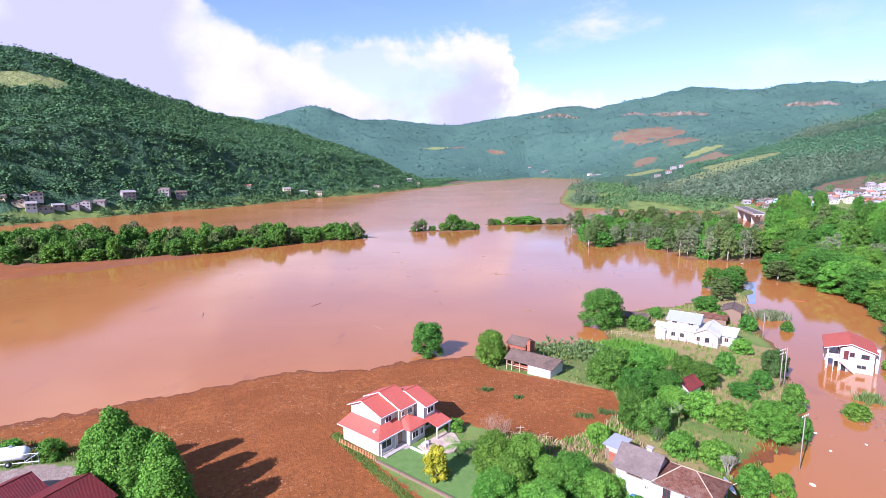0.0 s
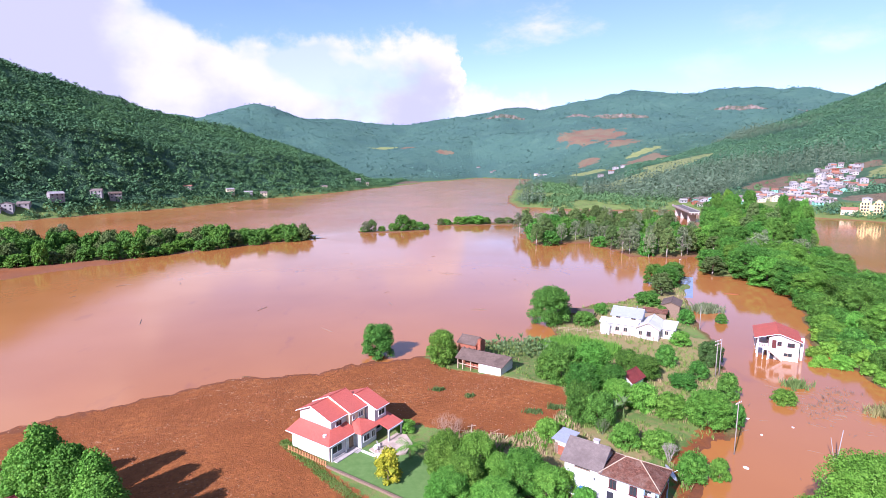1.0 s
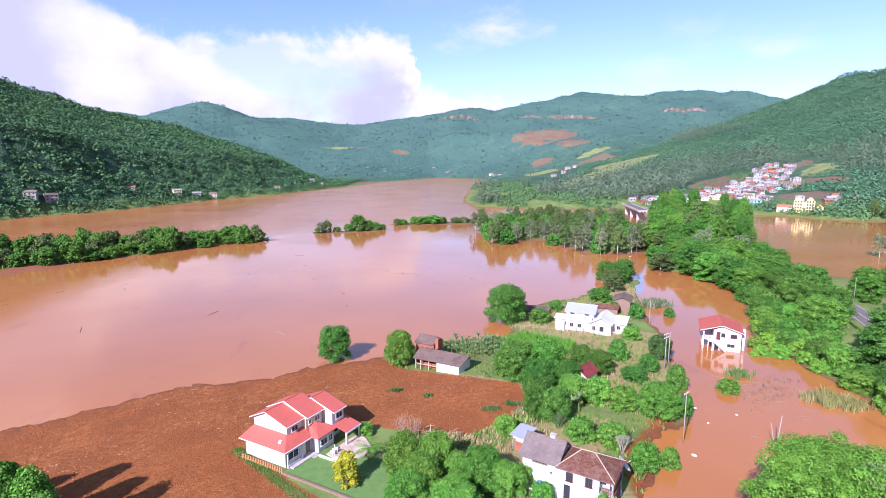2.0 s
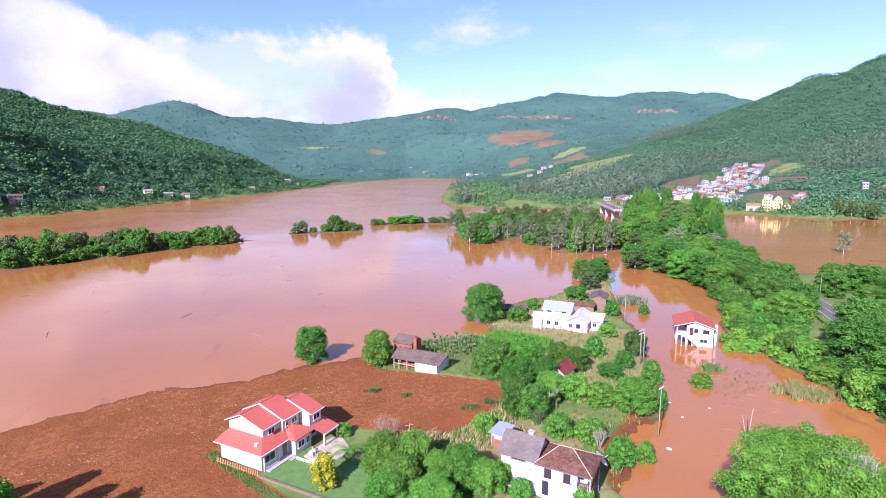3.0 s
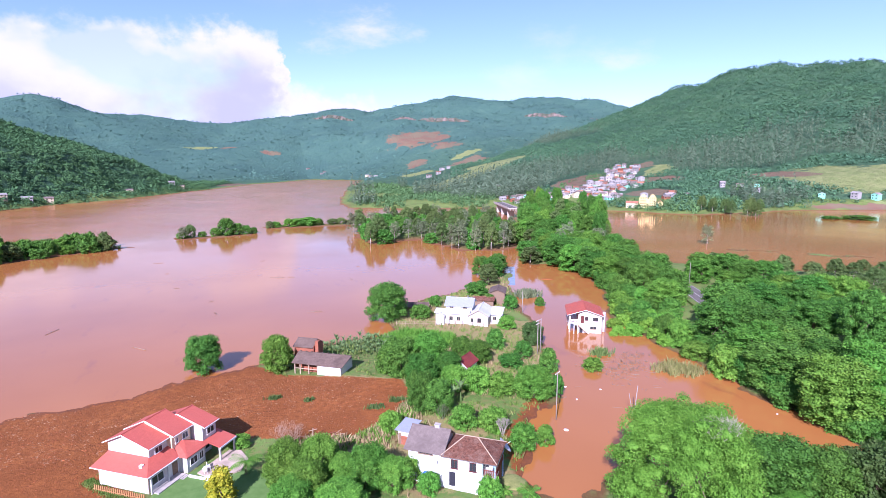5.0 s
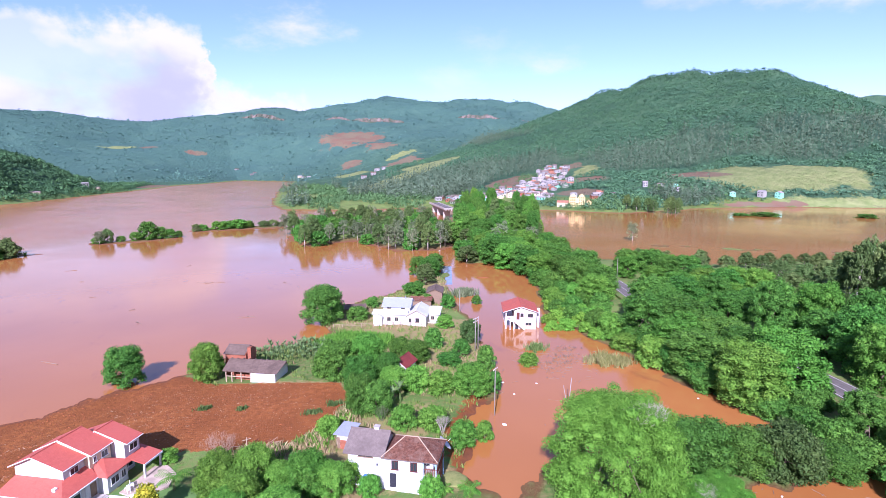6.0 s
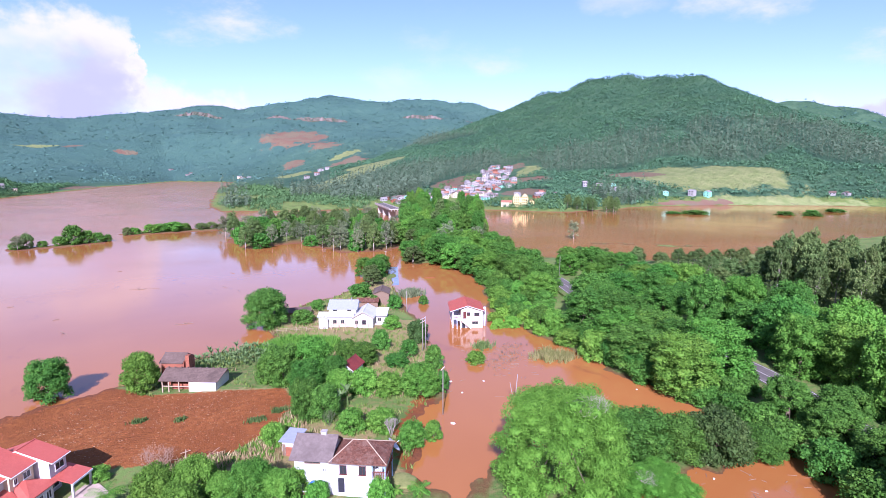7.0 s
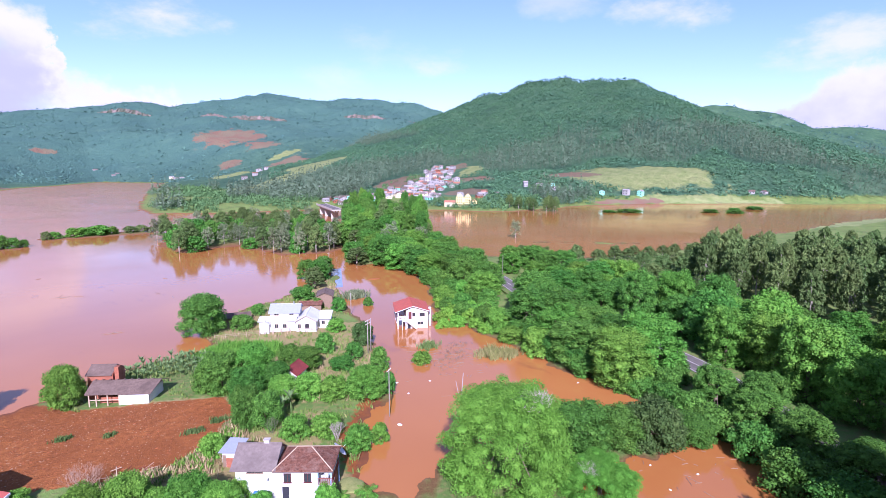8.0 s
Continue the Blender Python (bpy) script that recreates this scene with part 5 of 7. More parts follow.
# ---- the red roofed house in the ploughed field ----
def red_house():
    z0 = 1.1
    root = thing("red_roofed_house", base_frame((-10.26, 78.36, 0), (0.631, 0.775)), "two storey white house with stepped coral red roofs", "house")
    e = 2.85 + z0
    # ground floor: left wing, middle wing that comes forward
    block("wall", 0.0, 0.0, z0 - 0.8, 12.6, 8.6, e, M_WHITE, root)
    block("wall", 5.7, -1.5, z0 - 0.8, 9.4, 0.0, e, M_WHITE, root)
    # upper floor in three steps
    gable_body("upper_wall", 2.2, 1.7, 5.6, 9.0, e, 6.6, 8.0, "x", M_WHITE, root, ridge_at=0.58)
    gable_body("upper_wall", 5.6, 0.9, 9.3, 9.0, e, 6.75, 8.35, "x", M_CREAM, root, "cream upper wall", ridge_at=0.56)
    gable_body("upper_wall", 9.5, -1.2, 12.4, 7.0, e, 6.5, 7.9, "x", M_WHITE, root, ridge_at=0.54)
    gable_roof(2.2, 1.7, 5.4, 9.0, 6.6, 8.0, "x", M_REDROOF, root, 0.5, 0.14, 0.58, M_TRIM)
    gable_roof(5.9, 0.9, 9.0, 9.0, 6.80, 8.45, "x", M_REDROOF, root, 0.5, 0.14, 0.56, M_TRIM)
    gable_roof(9.9, -1.2, 12.2, 7.0, 6.5, 7.95, "x", M_REDROOF, root, 0.5, 0.14, 0.54, M_TRIM)
    # skirt roof round the ground floor
    slab("skirt_roof", [(-0.6, -0.6, e), (2.2, 1.9, e + 1.15), (2.2, 9.0, e + 1.15), (-0.6, 9.4, e)], 0.14, M_REDROOF, root)
    slab("skirt_roof", [(-0.6, -0.6, e), (5.2, -0.6, e), (6.2, 1.7, e + 1.15), (2.2, 1.9, e + 1.15)], 0.14, M_REDROOF, root)
    slab("hip_roof", [(5.1, -2.1, e + 0.01), (10.0, -2.1, e + 0.01), (7.6, 0.6, e + 1.2)], 0.14, M_REDROOF, root)
    slab("hip_roof", [(5.1, -2.1, e + 0.01), (7.6, 0.6, e + 1.2), (7.0, 1.2, e + 1.2), (5.1, 0.4, e + 0.01)], 0.14, M_REDROOF, root)
    slab("hip_roof", [(10.0, -2.1, e + 0.01), (10.0, 0.8, e + 0.01), (7.6, 0.6, e + 1.2)], 0.14, M_REDROOF, root)
    # porch canopy on the far side
    slab("canopy_roof", [(9.6, -4.1, 3.55), (13.4, -4.1, 3.55), (13.4, -0.6, 4.35), (9.6, -0.6, 4.35)], 0.13, M_REDROOF, root)
    block("canopy_beam", 9.6, -4.2, 3.25, 13.4, -4.05, 3.50, M_TRIM, root, "white canopy beam")
    for x in (9.8, 13.1):
        block("canopy_post", x - 0.12, -4.05, 0.6, x + 0.12, -3.8, 3.4, M_WHITE, root)
    # gutters and skylight box on the skirt roof
    Gather().rod((-0.65, -0.65, e - 0.08), (5.2, -0.65, e - 0.08), 0.07).rod((-0.65, -0.65, e - 0.08), (-0.65, 9.4, e - 0.08), 0.07).make("gutter", M_TRIM, root)
    Gather().rod((0.02, -0.12, e - 0.1), (0.02, -0.12, z0 - 0.3), 0.05).make("downpipe", M_WOOD, root)
    block("roof_vent", 0.5, 1.4, e + 0.25, 1.0, 1.9, e + 0.85, M_TRIM, root, "white roof vent", 0.04)
    # openings
    door_on(root, 4.9, -0.002, z0, 1.0, 2.1, M_WOOD)
    window_on(root, 1.7, -0.002, z0 + 1.45, 2.2, 1.3)
    window_on(root, 7.0, -1.502, z0 + 1.45, 1.5, 1.2)
    window_on(root, 8.6, -1.502, z0 + 1.45, 0.9, 1.2)
    window_on(root, 3.9, 1.698, 5.45, 1.4, 1.0)
    window_on(root, 6.5, 0.898, 5.6, 0.6, 0.9)
    window_on(root, 8.2, 0.898, 5.6, 1.2, 1.0)
    window_on(root, 11.2, -1.202, 5.3, 1.6, 1.1)
    window_on(root, 11.2, -0.002, z0 + 1.3, 2.0, 1.4)
    # porch floor, steps and kerb
    block("porch_floor", 0.3, -1.4, z0 - 0.5, 5.4, -0.02, z0 + 0.18, M_CONCRETE, root)
    for i in range(3):
        block("step", 4.2, -1.4 - 0.3 * (i + 1), z0 - 0.5, 5.4, -1.4 - 0.3 * i, z0 + 0.10 - 0.06 * i, M_CONCRETE, root)
    for x in (0.15, 3.2):
        block("porch_post", x - 0.1, -0.55, z0, x + 0.1, -0.35, e - 0.1, M_WHITE, root)
    return root


red_house()


def patio():
    pts = [(5.2, -6.4, 1.32), (8.4, -8.6, 1.32), (11.4, -7.8, 1.32), (13.2, -5.0, 1.32), (13.0, -3.2, 1.32), (6.0, -2.9, 1.32)]
    root = thing("patio", base_frame((-10.26, 78.36, 0), (0.631, 0.775)), "worn concrete patio slab beside the red roofed house", "patio")
    slab("slab", pts, 0.5, M_PATIO, root)
    slab("kerb", [(4.9, -6.3, 1.40), (5.2, -6.5, 1.40), (5.2, -2.2, 1.40), (4.95, -2.2, 1.40)], 0.5, M_TRIM, root, "white kerb")


patio()


def clutter():
    """Furniture and sacks on the patio."""
    f = base_frame((-10.26, 78.36, 0), (0.631, 0.775))
    rng = random.Random(9)
    for i, (x, y) in enumerate([(6.6, -3.6), (7.1, -4.0), (7.6, -3.5), (6.2, -4.2)]):
        root = thing("plastic_chair", f @ pose(x, y, 1.32, 0, 0, rng.uniform(0, 360)), "white plastic garden chair on the patio", "chair", "patio chairs")
        block("seat", -0.22, -0.22, 0.40, 0.22, 0.22, 0.44, M_TRIM, root, bevel=0.01)
        block("backrest", -0.22, 0.18, 0.44, 0.22, 0.23, 0.86, M_TRIM, root, bevel=0.01)
        for a in (-0.19, 0.19):
            for b in (-0.19, 0.19):
                block("leg", a - 0.02, b - 0.02, 0, a + 0.02, b + 0.02, 0.40, M_TRIM, root)
    for i, (x, y) in enumerate([(5.4, -5.4), (5.9, -5.8), (5.6, -6.0)]):
        bm = bmesh.new()
        bmesh.ops.create_icosphere(bm, subdivisions=2, radius=0.35)
        for v in bm.verts:
            v.co.z *= 0.6
            v.co *= 1 + rng.uniform(-0.12, 0.12)
        ob = part("sack", bm, M_BLUEW if i % 2 else M_TRIM, None, smooth=True)
        ob.matrix_world = f @ pose(x, y, 1.50)
        tagged(ob, "crumpled pale blue sack on the patio edge", "sack", "patio sacks")


clutter()


# ---- the old white farmhouse by the flooded street ----
def farmhouse():
    z0 = 1.1
    root = thing("old_farmhouse", base_frame((24.1, 68.05, 0), (0.755, -0.656)), "old two storey white house with grey and clay tile roofs", "house")
    ze = 6.0
    gable_body("wall", 0.0, 0.0, 5.0, 5.6, z0 - 0.8, ze, 7.7, "x", M_OLDWHITE, root, ridge_at=0.55)
    block("wall", 5.0, 0.05, z0 - 0.8, 10.9, 5.6, ze - 0.25, M_OLDWHITE, root)
    block("wall", 10.9, 1.9, z0 - 0.8, 12.5, 5.6, ze - 0.25, M_OLDWHITE, root)
    gable_roof(-0.1, 0.0, 5.0, 5.6, ze, 7.8, "x", M_GREYROOF, root, 0.5, 0.08, 0.55)
    # hipped clay roof
    a, b, c, d = (5.05, -0.5, 5.75), (13.1, -0.5, 5.75), (13.1, 6.0, 5.75), (5.05, 6.0, 5.75)
    r0, r1 = (7.7, 2.9, 7.45), (9.6, 2.9, 7.45)
    slab("roof_pitch", [a, b, r1, r0], 0.14, M_TILEROOF, root)
    slab("roof_pitch", [b, c, r1], 0.14, M_TILEROOF, root)
    slab("roof_pitch", [c, d, r0, r1], 0.14, M_TILEROOF, root)
    slab("roof_pitch", [d, a, r0], 0.14, M_TILEROOF, root)
    caps = Gather()
    for p, q in ((a, r0), (b, r1), (c, r1), (d, r0), (r0, r1)):
        caps.rod(Vector(p) + Vector((0, 0, .02)), Vector(q) + Vector((0, 0, .02)), 0.075)
    caps.make("ridge_cap", M_WOODPALE, root, label="pale mortar ridge cap")
    Gather().rod((5.05, -0.52, 5.6), (13.1, -0.52, 5.6), 0.06).make("gutter", M_GREYROOF, root)
    ch = block("chimney", 3.0, 3.0, 7.2, 3.7, 3.6, 8.25, M_OLDWHITE, root, bevel=0.02)
    block("chimney_cap", 2.9, 2.9, 8.25, 3.8, 3.7, 8.35, M_CONCRETE, ch)
    # openings
    for x in (6.9, 9.6):
        window_on(root, x, 0.048, 4.45, 1.0, 1.35, frame_mat=M_SHUTTER)
    window_on(root, 2.6, -0.002, 5.45, 2.2, 0.45, frame_mat=M_WOOD)
    door_on(root, 6.6, 0.048, z0, 0.9, 2.1, M_CLOTH_DARK)
    window_on(root, 4.3, 0.0, 4.3, 0.5, 0.6)
    # balcony at the street corner
    block("balcony_floor", 10.9, 0.0, 3.3, 12.9, 1.9, 3.45, M_CONCRETE, root)
    for x, y in ((12.75, 0.12), (10.95, 0.12), (12.75, 5.4)):
        block("balcony_post", x - 0.09, y - 0.09, z0 - 0.5, x + 0.09, y + 0.09, 5.65, M_BLUEW, root, "blue painted post")
    rail = Gather().rod((10.9, 0.05, 4.35), (12.85, 0.05, 4.35), 0.05).rod((12.85, 0.05, 4.35), (12.85, 5.4, 4.35), 0.05)
    rail.make("handrail", M_RAIL, root)
    for i in range(8):
        block("baluster", 11.0 + i * 0.25, 0.02, 3.45, 11.06 + i * 0.25, 0.08, 4.33, M_RAIL, root)
    for i in range(14):
        block("baluster", 12.82, 0.3 + i * 0.36, 3.45, 12.88, 0.36 + i * 0.36, 4.33, M_RAIL, root)
    block("side_wall", 12.5, 1.9, z0 - 0.5, 12.56, 5.4, 3.3, M_BRICK, root)
    return root


farmhouse()


def laundry():
    f = base_frame((24.1, 68.05, 0), (0.755, -0.656))
    root = thing("clothes_line", f @ pose(10.95, 0.25, 0), "washing hung to dry on the balcony", "laundry")
    Gather().rod((0, 0, 5.35), (1.8, 0, 5.35), 0.012).make("line", M_WOOD, root)
    rng = random.Random(3)
    for i, (x, w, h, m) in enumerate([(0.2, 0.35, 0.5, M_CLOTH_DARK), (0.65, 0.35, 0.5, M_CLOTH_DARK), (1.15, 0.5, 1.0, M_TRIM), (1.6, 0.25, 0.6, M_BLUEW)]):
        v = []
        for r in range(4):
            for c in range(5):
                v.append((x + w * (c / 4 - 0.5) * (1 - 0.1 * (r == 0)), 0.05 * math.sin(c * 2.1 + r), 5.33 - h * r / 3))
        fs = [(r * 5 + c, r * 5 + c + 1, r * 5 + c + 6, r * 5 + c + 5) for r in range(3) for c in range(4)]
        ob = mesh_object("garment", v, fs, m, root, True)
        md = ob.modifiers.new("thick", "SOLIDIFY")
        md.thickness = 0.03
    # blue heap by the wall, modelled in place of a tree's blue shadow
    bm = bmesh.new()
    bmesh.ops.create_icosphere(bm, subdivisions=3, radius=1.0)
    for v in bm.verts:
        n = noise.noise(v.co * 1.7)
        v.co = Vector((v.co.x * 0.95, v.co.y * 0.6, max(-0.2, v.co.z) * 1.9)) * (1 + 0.18 * n)
    ob = part("tarpaulin", bm, M_BLUE, None, smooth=True)
    ob.matrix_world = f @ pose(2.9, -0.7, 1.2)
    tagged(ob, "crumpled blue heap against the white wall, standing in for tree shadow", "tarpaulin")


laundry()


def annex():
    root = thing("garden_shed", base_frame((25.6, 78.3, 0), (0.70, -0.72)), "small white and brick shed with a pale metal roof", "shed")
    block("wall", 0.2, 0.2, 0.2, 2.5, 3.4, 3.3, M_WHITE, root)
    block("brick_front", 0.8, 0.12, 0.2, 2.3, 0.2, 2.4, M_BRICK, root, "bare brick front wall")
    slab("roof", [(-0.2, -0.3, 3.45), (2.8, -0.3, 3.45), (2.8, 3.8, 3.75), (-0.2, 3.8, 3.75)], 0.08, M_BLUEROOF, root)
    door_on(root, 0.5, 0.2, 0.9, 0.5, 1.9, M_WOOD)


annex()


def satellite_dish(m, r, tall, label):
    root = thing("satellite_dish", m, label, "satellite dish")
    Gather().rod((0, 0, -0.6), (0, 0, tall), 0.06).make("mast", M_WOODPALE, root)
    v, f, n = [], [], 20
    for k in range(6):
        q = k / 5
        for i in range(n):
            t = math.tau * i / n
            v.append(Vector((r * q * math.cos(t), r * q * math.sin(t), 0.28 * r * q * q)))
    for k in range(5):
        for i in range(n):
            f.append((k * n + i, k * n + (i + 1) % n, (k + 1) * n + (i + 1) % n, (k + 1) * n + i))
    ob = mesh_object("dish", [Matrix.Rotation(radians(48), 3, "Y") @ p + Vector((0.15, 0, tall + 0.2)) for p in v], f, M_OLDWHITE, root, True)
    md = ob.modifiers.new("thick", "SOLIDIFY")
    md.thickness = 0.03
    Gather().rod((0.2, 0, tall + 0.2), (0.2 + r * 0.8, 0, tall + 0.2 + r * 0.6), 0.025).make("feed_arm", M_METAL, root)


satellite_dish(pose(38.6, 66.2, 1.0, 0, 0, -20), 1.25, 2.6, "large pale satellite dish on a mast beside the farmhouse")
satellite_dish(pose(-46.4, 62.2, 3.4, 0, 0, -60), 0.5, 0.5, "small white satellite dish on the dark red roof")
satellite_dish(pose(-45.4, 61.6, 3.2, 0, 0, -60), 0.45, 0.5, "small white satellite dish on the dark red roof")


# ---- the white farmhouse at the water ----
def white_farmhouse():
    z0 = 0.9
    root = thing("white_farmhouse", base_frame((58.0, 140.2, 0), (0.81, -0.586)), "rambling white farmhouse with pale metal roofs", "house")
    gable_body("wall", 2.5, 2.5, 10.2, 9.0, z0 - 0.8, 5.5, 7.1, "x", M_WHITE, root)
    gable_roof(2.5, 2.5, 10.2, 9.0, 5.5, 7.1, "x", M_BLUEROOF, root, 0.5, 0.1)
    block("wall", 0, 0, z0 - 0.8, 10, 2.5, 3.7, M_WHITE, root)
    slab("lean_to_roof", [(-0.4, -0.4, 3.75), (10, -0.4, 3.75), (10, 2.5, 4.5), (-0.4, 2.5, 4.5)], 0.1, M_WHITEROOF, root)
    gable_body("wall", 10, -0.7, 15.5, 9.0, z0 - 0.8, 3.7, 5.2, "y", M_WHITE, root)
    gable_roof(10, -0.7, 15.5, 9.0, 3.7, 5.2, "y", M_WHITEROOF, root, 0.4, 0.1, fascia=M_WOODPALE)
    block("wall", 15.5, 2.8, z0 - 0.8, 18.8, 9.0, 3.3, M_WHITE, root)
    slab("annex_roof", [(15.5, 2.3, 3.35), (19.2, 2.3, 3.35), (19.2, 9.3, 4.1), (15.5, 9.3, 4.1)], 0.1, M_WHITEROOF, root)
    for x, z, w in ((4.2, 4.98, 1.3), (8.3, 4.98, 1.3)):
        window_on(root, x, 2.498, z, w, 0.7, frame_mat=M_WOODPALE)
    for x in (4.6, 6.8):
        window_on(root, x, -0.002, 2.3, 1.1, 1.2, frame_mat=M_WOODPALE)
    window_on(root, 10.9, -0.702, 2.3, 0.9, 1.2, frame_mat=M_WOODPALE)
    window_on(root, 13.0, -0.702, 2.3, 1.1, 1.3, frame_mat=M_SHUTTER)
    window_on(root, 17.0, 2.798, 2.2, 1.0, 1.1, frame_mat=M_WOODPALE)
    door_on(root, 2.0, -0.002, z0 + 0.2, 1.2, 2.2, M_CLOTH_DARK)
    gable_body("gable_porch", 0.5, -1.4, 2.8, 0.0, z0 - 0.5, 3.2, 3.9, "y", M_WHITE, root)
    gable_roof(0.5, -1.4, 2.8, 0.0, 3.2, 3.9, "y", M_WHITEROOF, root, 0.2, 0.08)
    for x in (4.0, 5.9, 7.9):
        block("pergola_post", x - 0.09, -1.8, 0.3, x + 0.09, -1.62, 3.0, M_WOODPALE, root, "pale timber post")
    Gather().rod((8.6, 5.4, 6.7), (8.6, 5.4, 8.0), 0.12).make("flue", M_METAL, root)


white_farmhouse()


def garden_fence(points, tall, gap, label, material):
    """Posts with two rails along a line of points."""
    root = thing("fence", Matrix.Identity(4), label, "fence")
    for a, b in zip(points, points[1:]):
        a, b = Vector((*a, 0)), Vector((*b, 0))
        n = max(1, int((b - a).length / gap))
        for i in range(n):
            p = a.lerp(b, i / n)
            g = height_at(p.x, p.y)
            block("post", p.x - 0.06, p.y - 0.06, g - 0.4, p.x + 0.06, p.y + 0.06, g + tall, material, root)
        for h in (0.55, 0.9):
            za, zb = height_at(a.x, a.y) + tall * h, height_at(b.x, b.y) + tall * h
            Gather().rod((a.x, a.y, za), (b.x, b.y, zb), 0.035, sides=4).make("rail", material, root)


garden_fence([(47, 143.5), (54, 139.5), (60, 136.5), (66, 132.5), (72, 129.5)], 1.3, 2.4, "grey timber fence before the white farmhouse", M_WOODPALE)


def picket_wall():
    """Row of orange pickets along the house wall and a low garden wall to the front."""
    f = base_frame((-10.26, 78.36, 0), (0.631, 0.775))
    root = thing("picket_fence", f, "row of orange clay pickets along the white wall", "fence")
    m = plain("orange_picket", (0.46, 0.22, 0.09), 0.8)
    for i in range(24):
        y = -0.6 + i * 0.37
        g = Gather().rod((-1.35, y, 0.5), (-1.25, y + 0.15, 1.95), 0.085, sides=4)
        g.make("picket", m, root)
    Gather().rod((-1.3, -0.8, 1.35), (-1.3, 8.3, 1.35), 0.04, sides=4).make("rail", m, root)
    low = thing("garden_wall", f, "low brown garden wall along the lawn", "wall")
    block("wall", -1.5, -17.5, 0.3, -1.25, -0.8, 1.35, M_WOOD, low)
    block("coping", -1.56, -17.5, 1.35, -1.19, -0.8, 1.42, M_WOOD, low)


picket_wall()


# ---- the flooded house ----
def flooded_house():
    root = thing("flooded_house", base_frame((89.7, 119.0, 0), (0.84, -0.543)), "two storey white house with a red roof standing in flood water", "house")
    ze, zr, back = 5.25, 6.6, 10.0
    gable_body("wall", 2.5, 0.0, 8.8, back, -1.2, ze, 6.35, "y", M_WHITE, root, ridge_at=0.32)
    gable_roof(0.0, 0.0, 8.8, back, ze - 0.1, zr, "y", M_REDROOF2, root, 0.7, 0.14, fascia=M_TRIM)
    # raised veranda along the side
    block("veranda_floor", 0.0, 0.0, 2.55, 2.5, back, 2.75, M_TRIM, root)
    for y in (0.15, 3.4, 6.6, back - 0.15):
        block("veranda_post", 0.05, y - 0.15, -1.2, 0.35, y + 0.15, ze, M_WHITE, root)
    rail = Gather()
    rail.rod((0.15, 0.1, 3.65), (0.15, back, 3.65), 0.05).rod((0.1, 0.1, 3.65), (2.4, 0.1, 3.65), 0.05)
    rail.make("handrail", M_TRIM, root)
    for i in range(26):
        y = 0.35 + i * 0.37
        block("baluster", 0.12, y, 2.75, 0.18, y + 0.07, 3.63, M_RAIL, root)
    for i in range(5):
        block("baluster", 0.45 + i * 0.36, 0.07, 2.75, 0.52 + i * 0.36, 0.13, 3.63, M_RAIL, root)
    # outer stair
    for i in range(9):
        x, z = 2.4 + i * 0.33, 2.6 - i * 0.29
        block("step", x, -1.25, z - 0.12, x + 0.36, -0.15, z, M_TRIM, root)
    stair = Gather()
    stair.rod((2.3, -1.25, 3.6), (5.4, -1.25, 0.9), 0.06).rod((2.3, -1.25, 2.55), (5.4, -1.25, -0.1), 0.09)
    stair.make("stair_rail", M_WOODPALE, root)
    block("landing", 1.2, -1.25, 2.45, 2.5, 0.0, 2.62, M_TRIM, root)
    for x in (1.3, 2.3):
        block("stair_post", x - 0.08, -1.2, -1.0, x + 0.08, -1.05, 2.45, M_TRIM, root)
    window_on(root, 7.1, -0.002, 4.0, 1.5, 1.0, frame_mat=M_SHUTTER)
    window_on(root, 6.6, -0.002, 1.5, 1.8, 0.9, frame_mat=M_WOODPALE)
    window_on(root, 4.7, -0.002, 4.1, 0.9, 1.0, frame_mat=M_SHUTTER)
    door_on(root, 3.6, -0.002, 2.75, 0.9, 2.1, M_SHUTTER)
    door_on(root, 3.3, -0.002, -0.6, 0.9, 2.1, M_CLOTH_DARK)
    for y in (2.0, 5.0, 8.0):
        window_on(root, 2.498, y, 4.1, 1.2, 1.1, facing="-x", frame_mat=M_SHUTTER)
    # tank by the right wall
    Gather().rod((9.6, 2.0, -0.8), (9.6, 2.0, 5.6), 0.35, sides=12).make("water_tank", M_TRIM, root, True)
    return root


flooded_house()


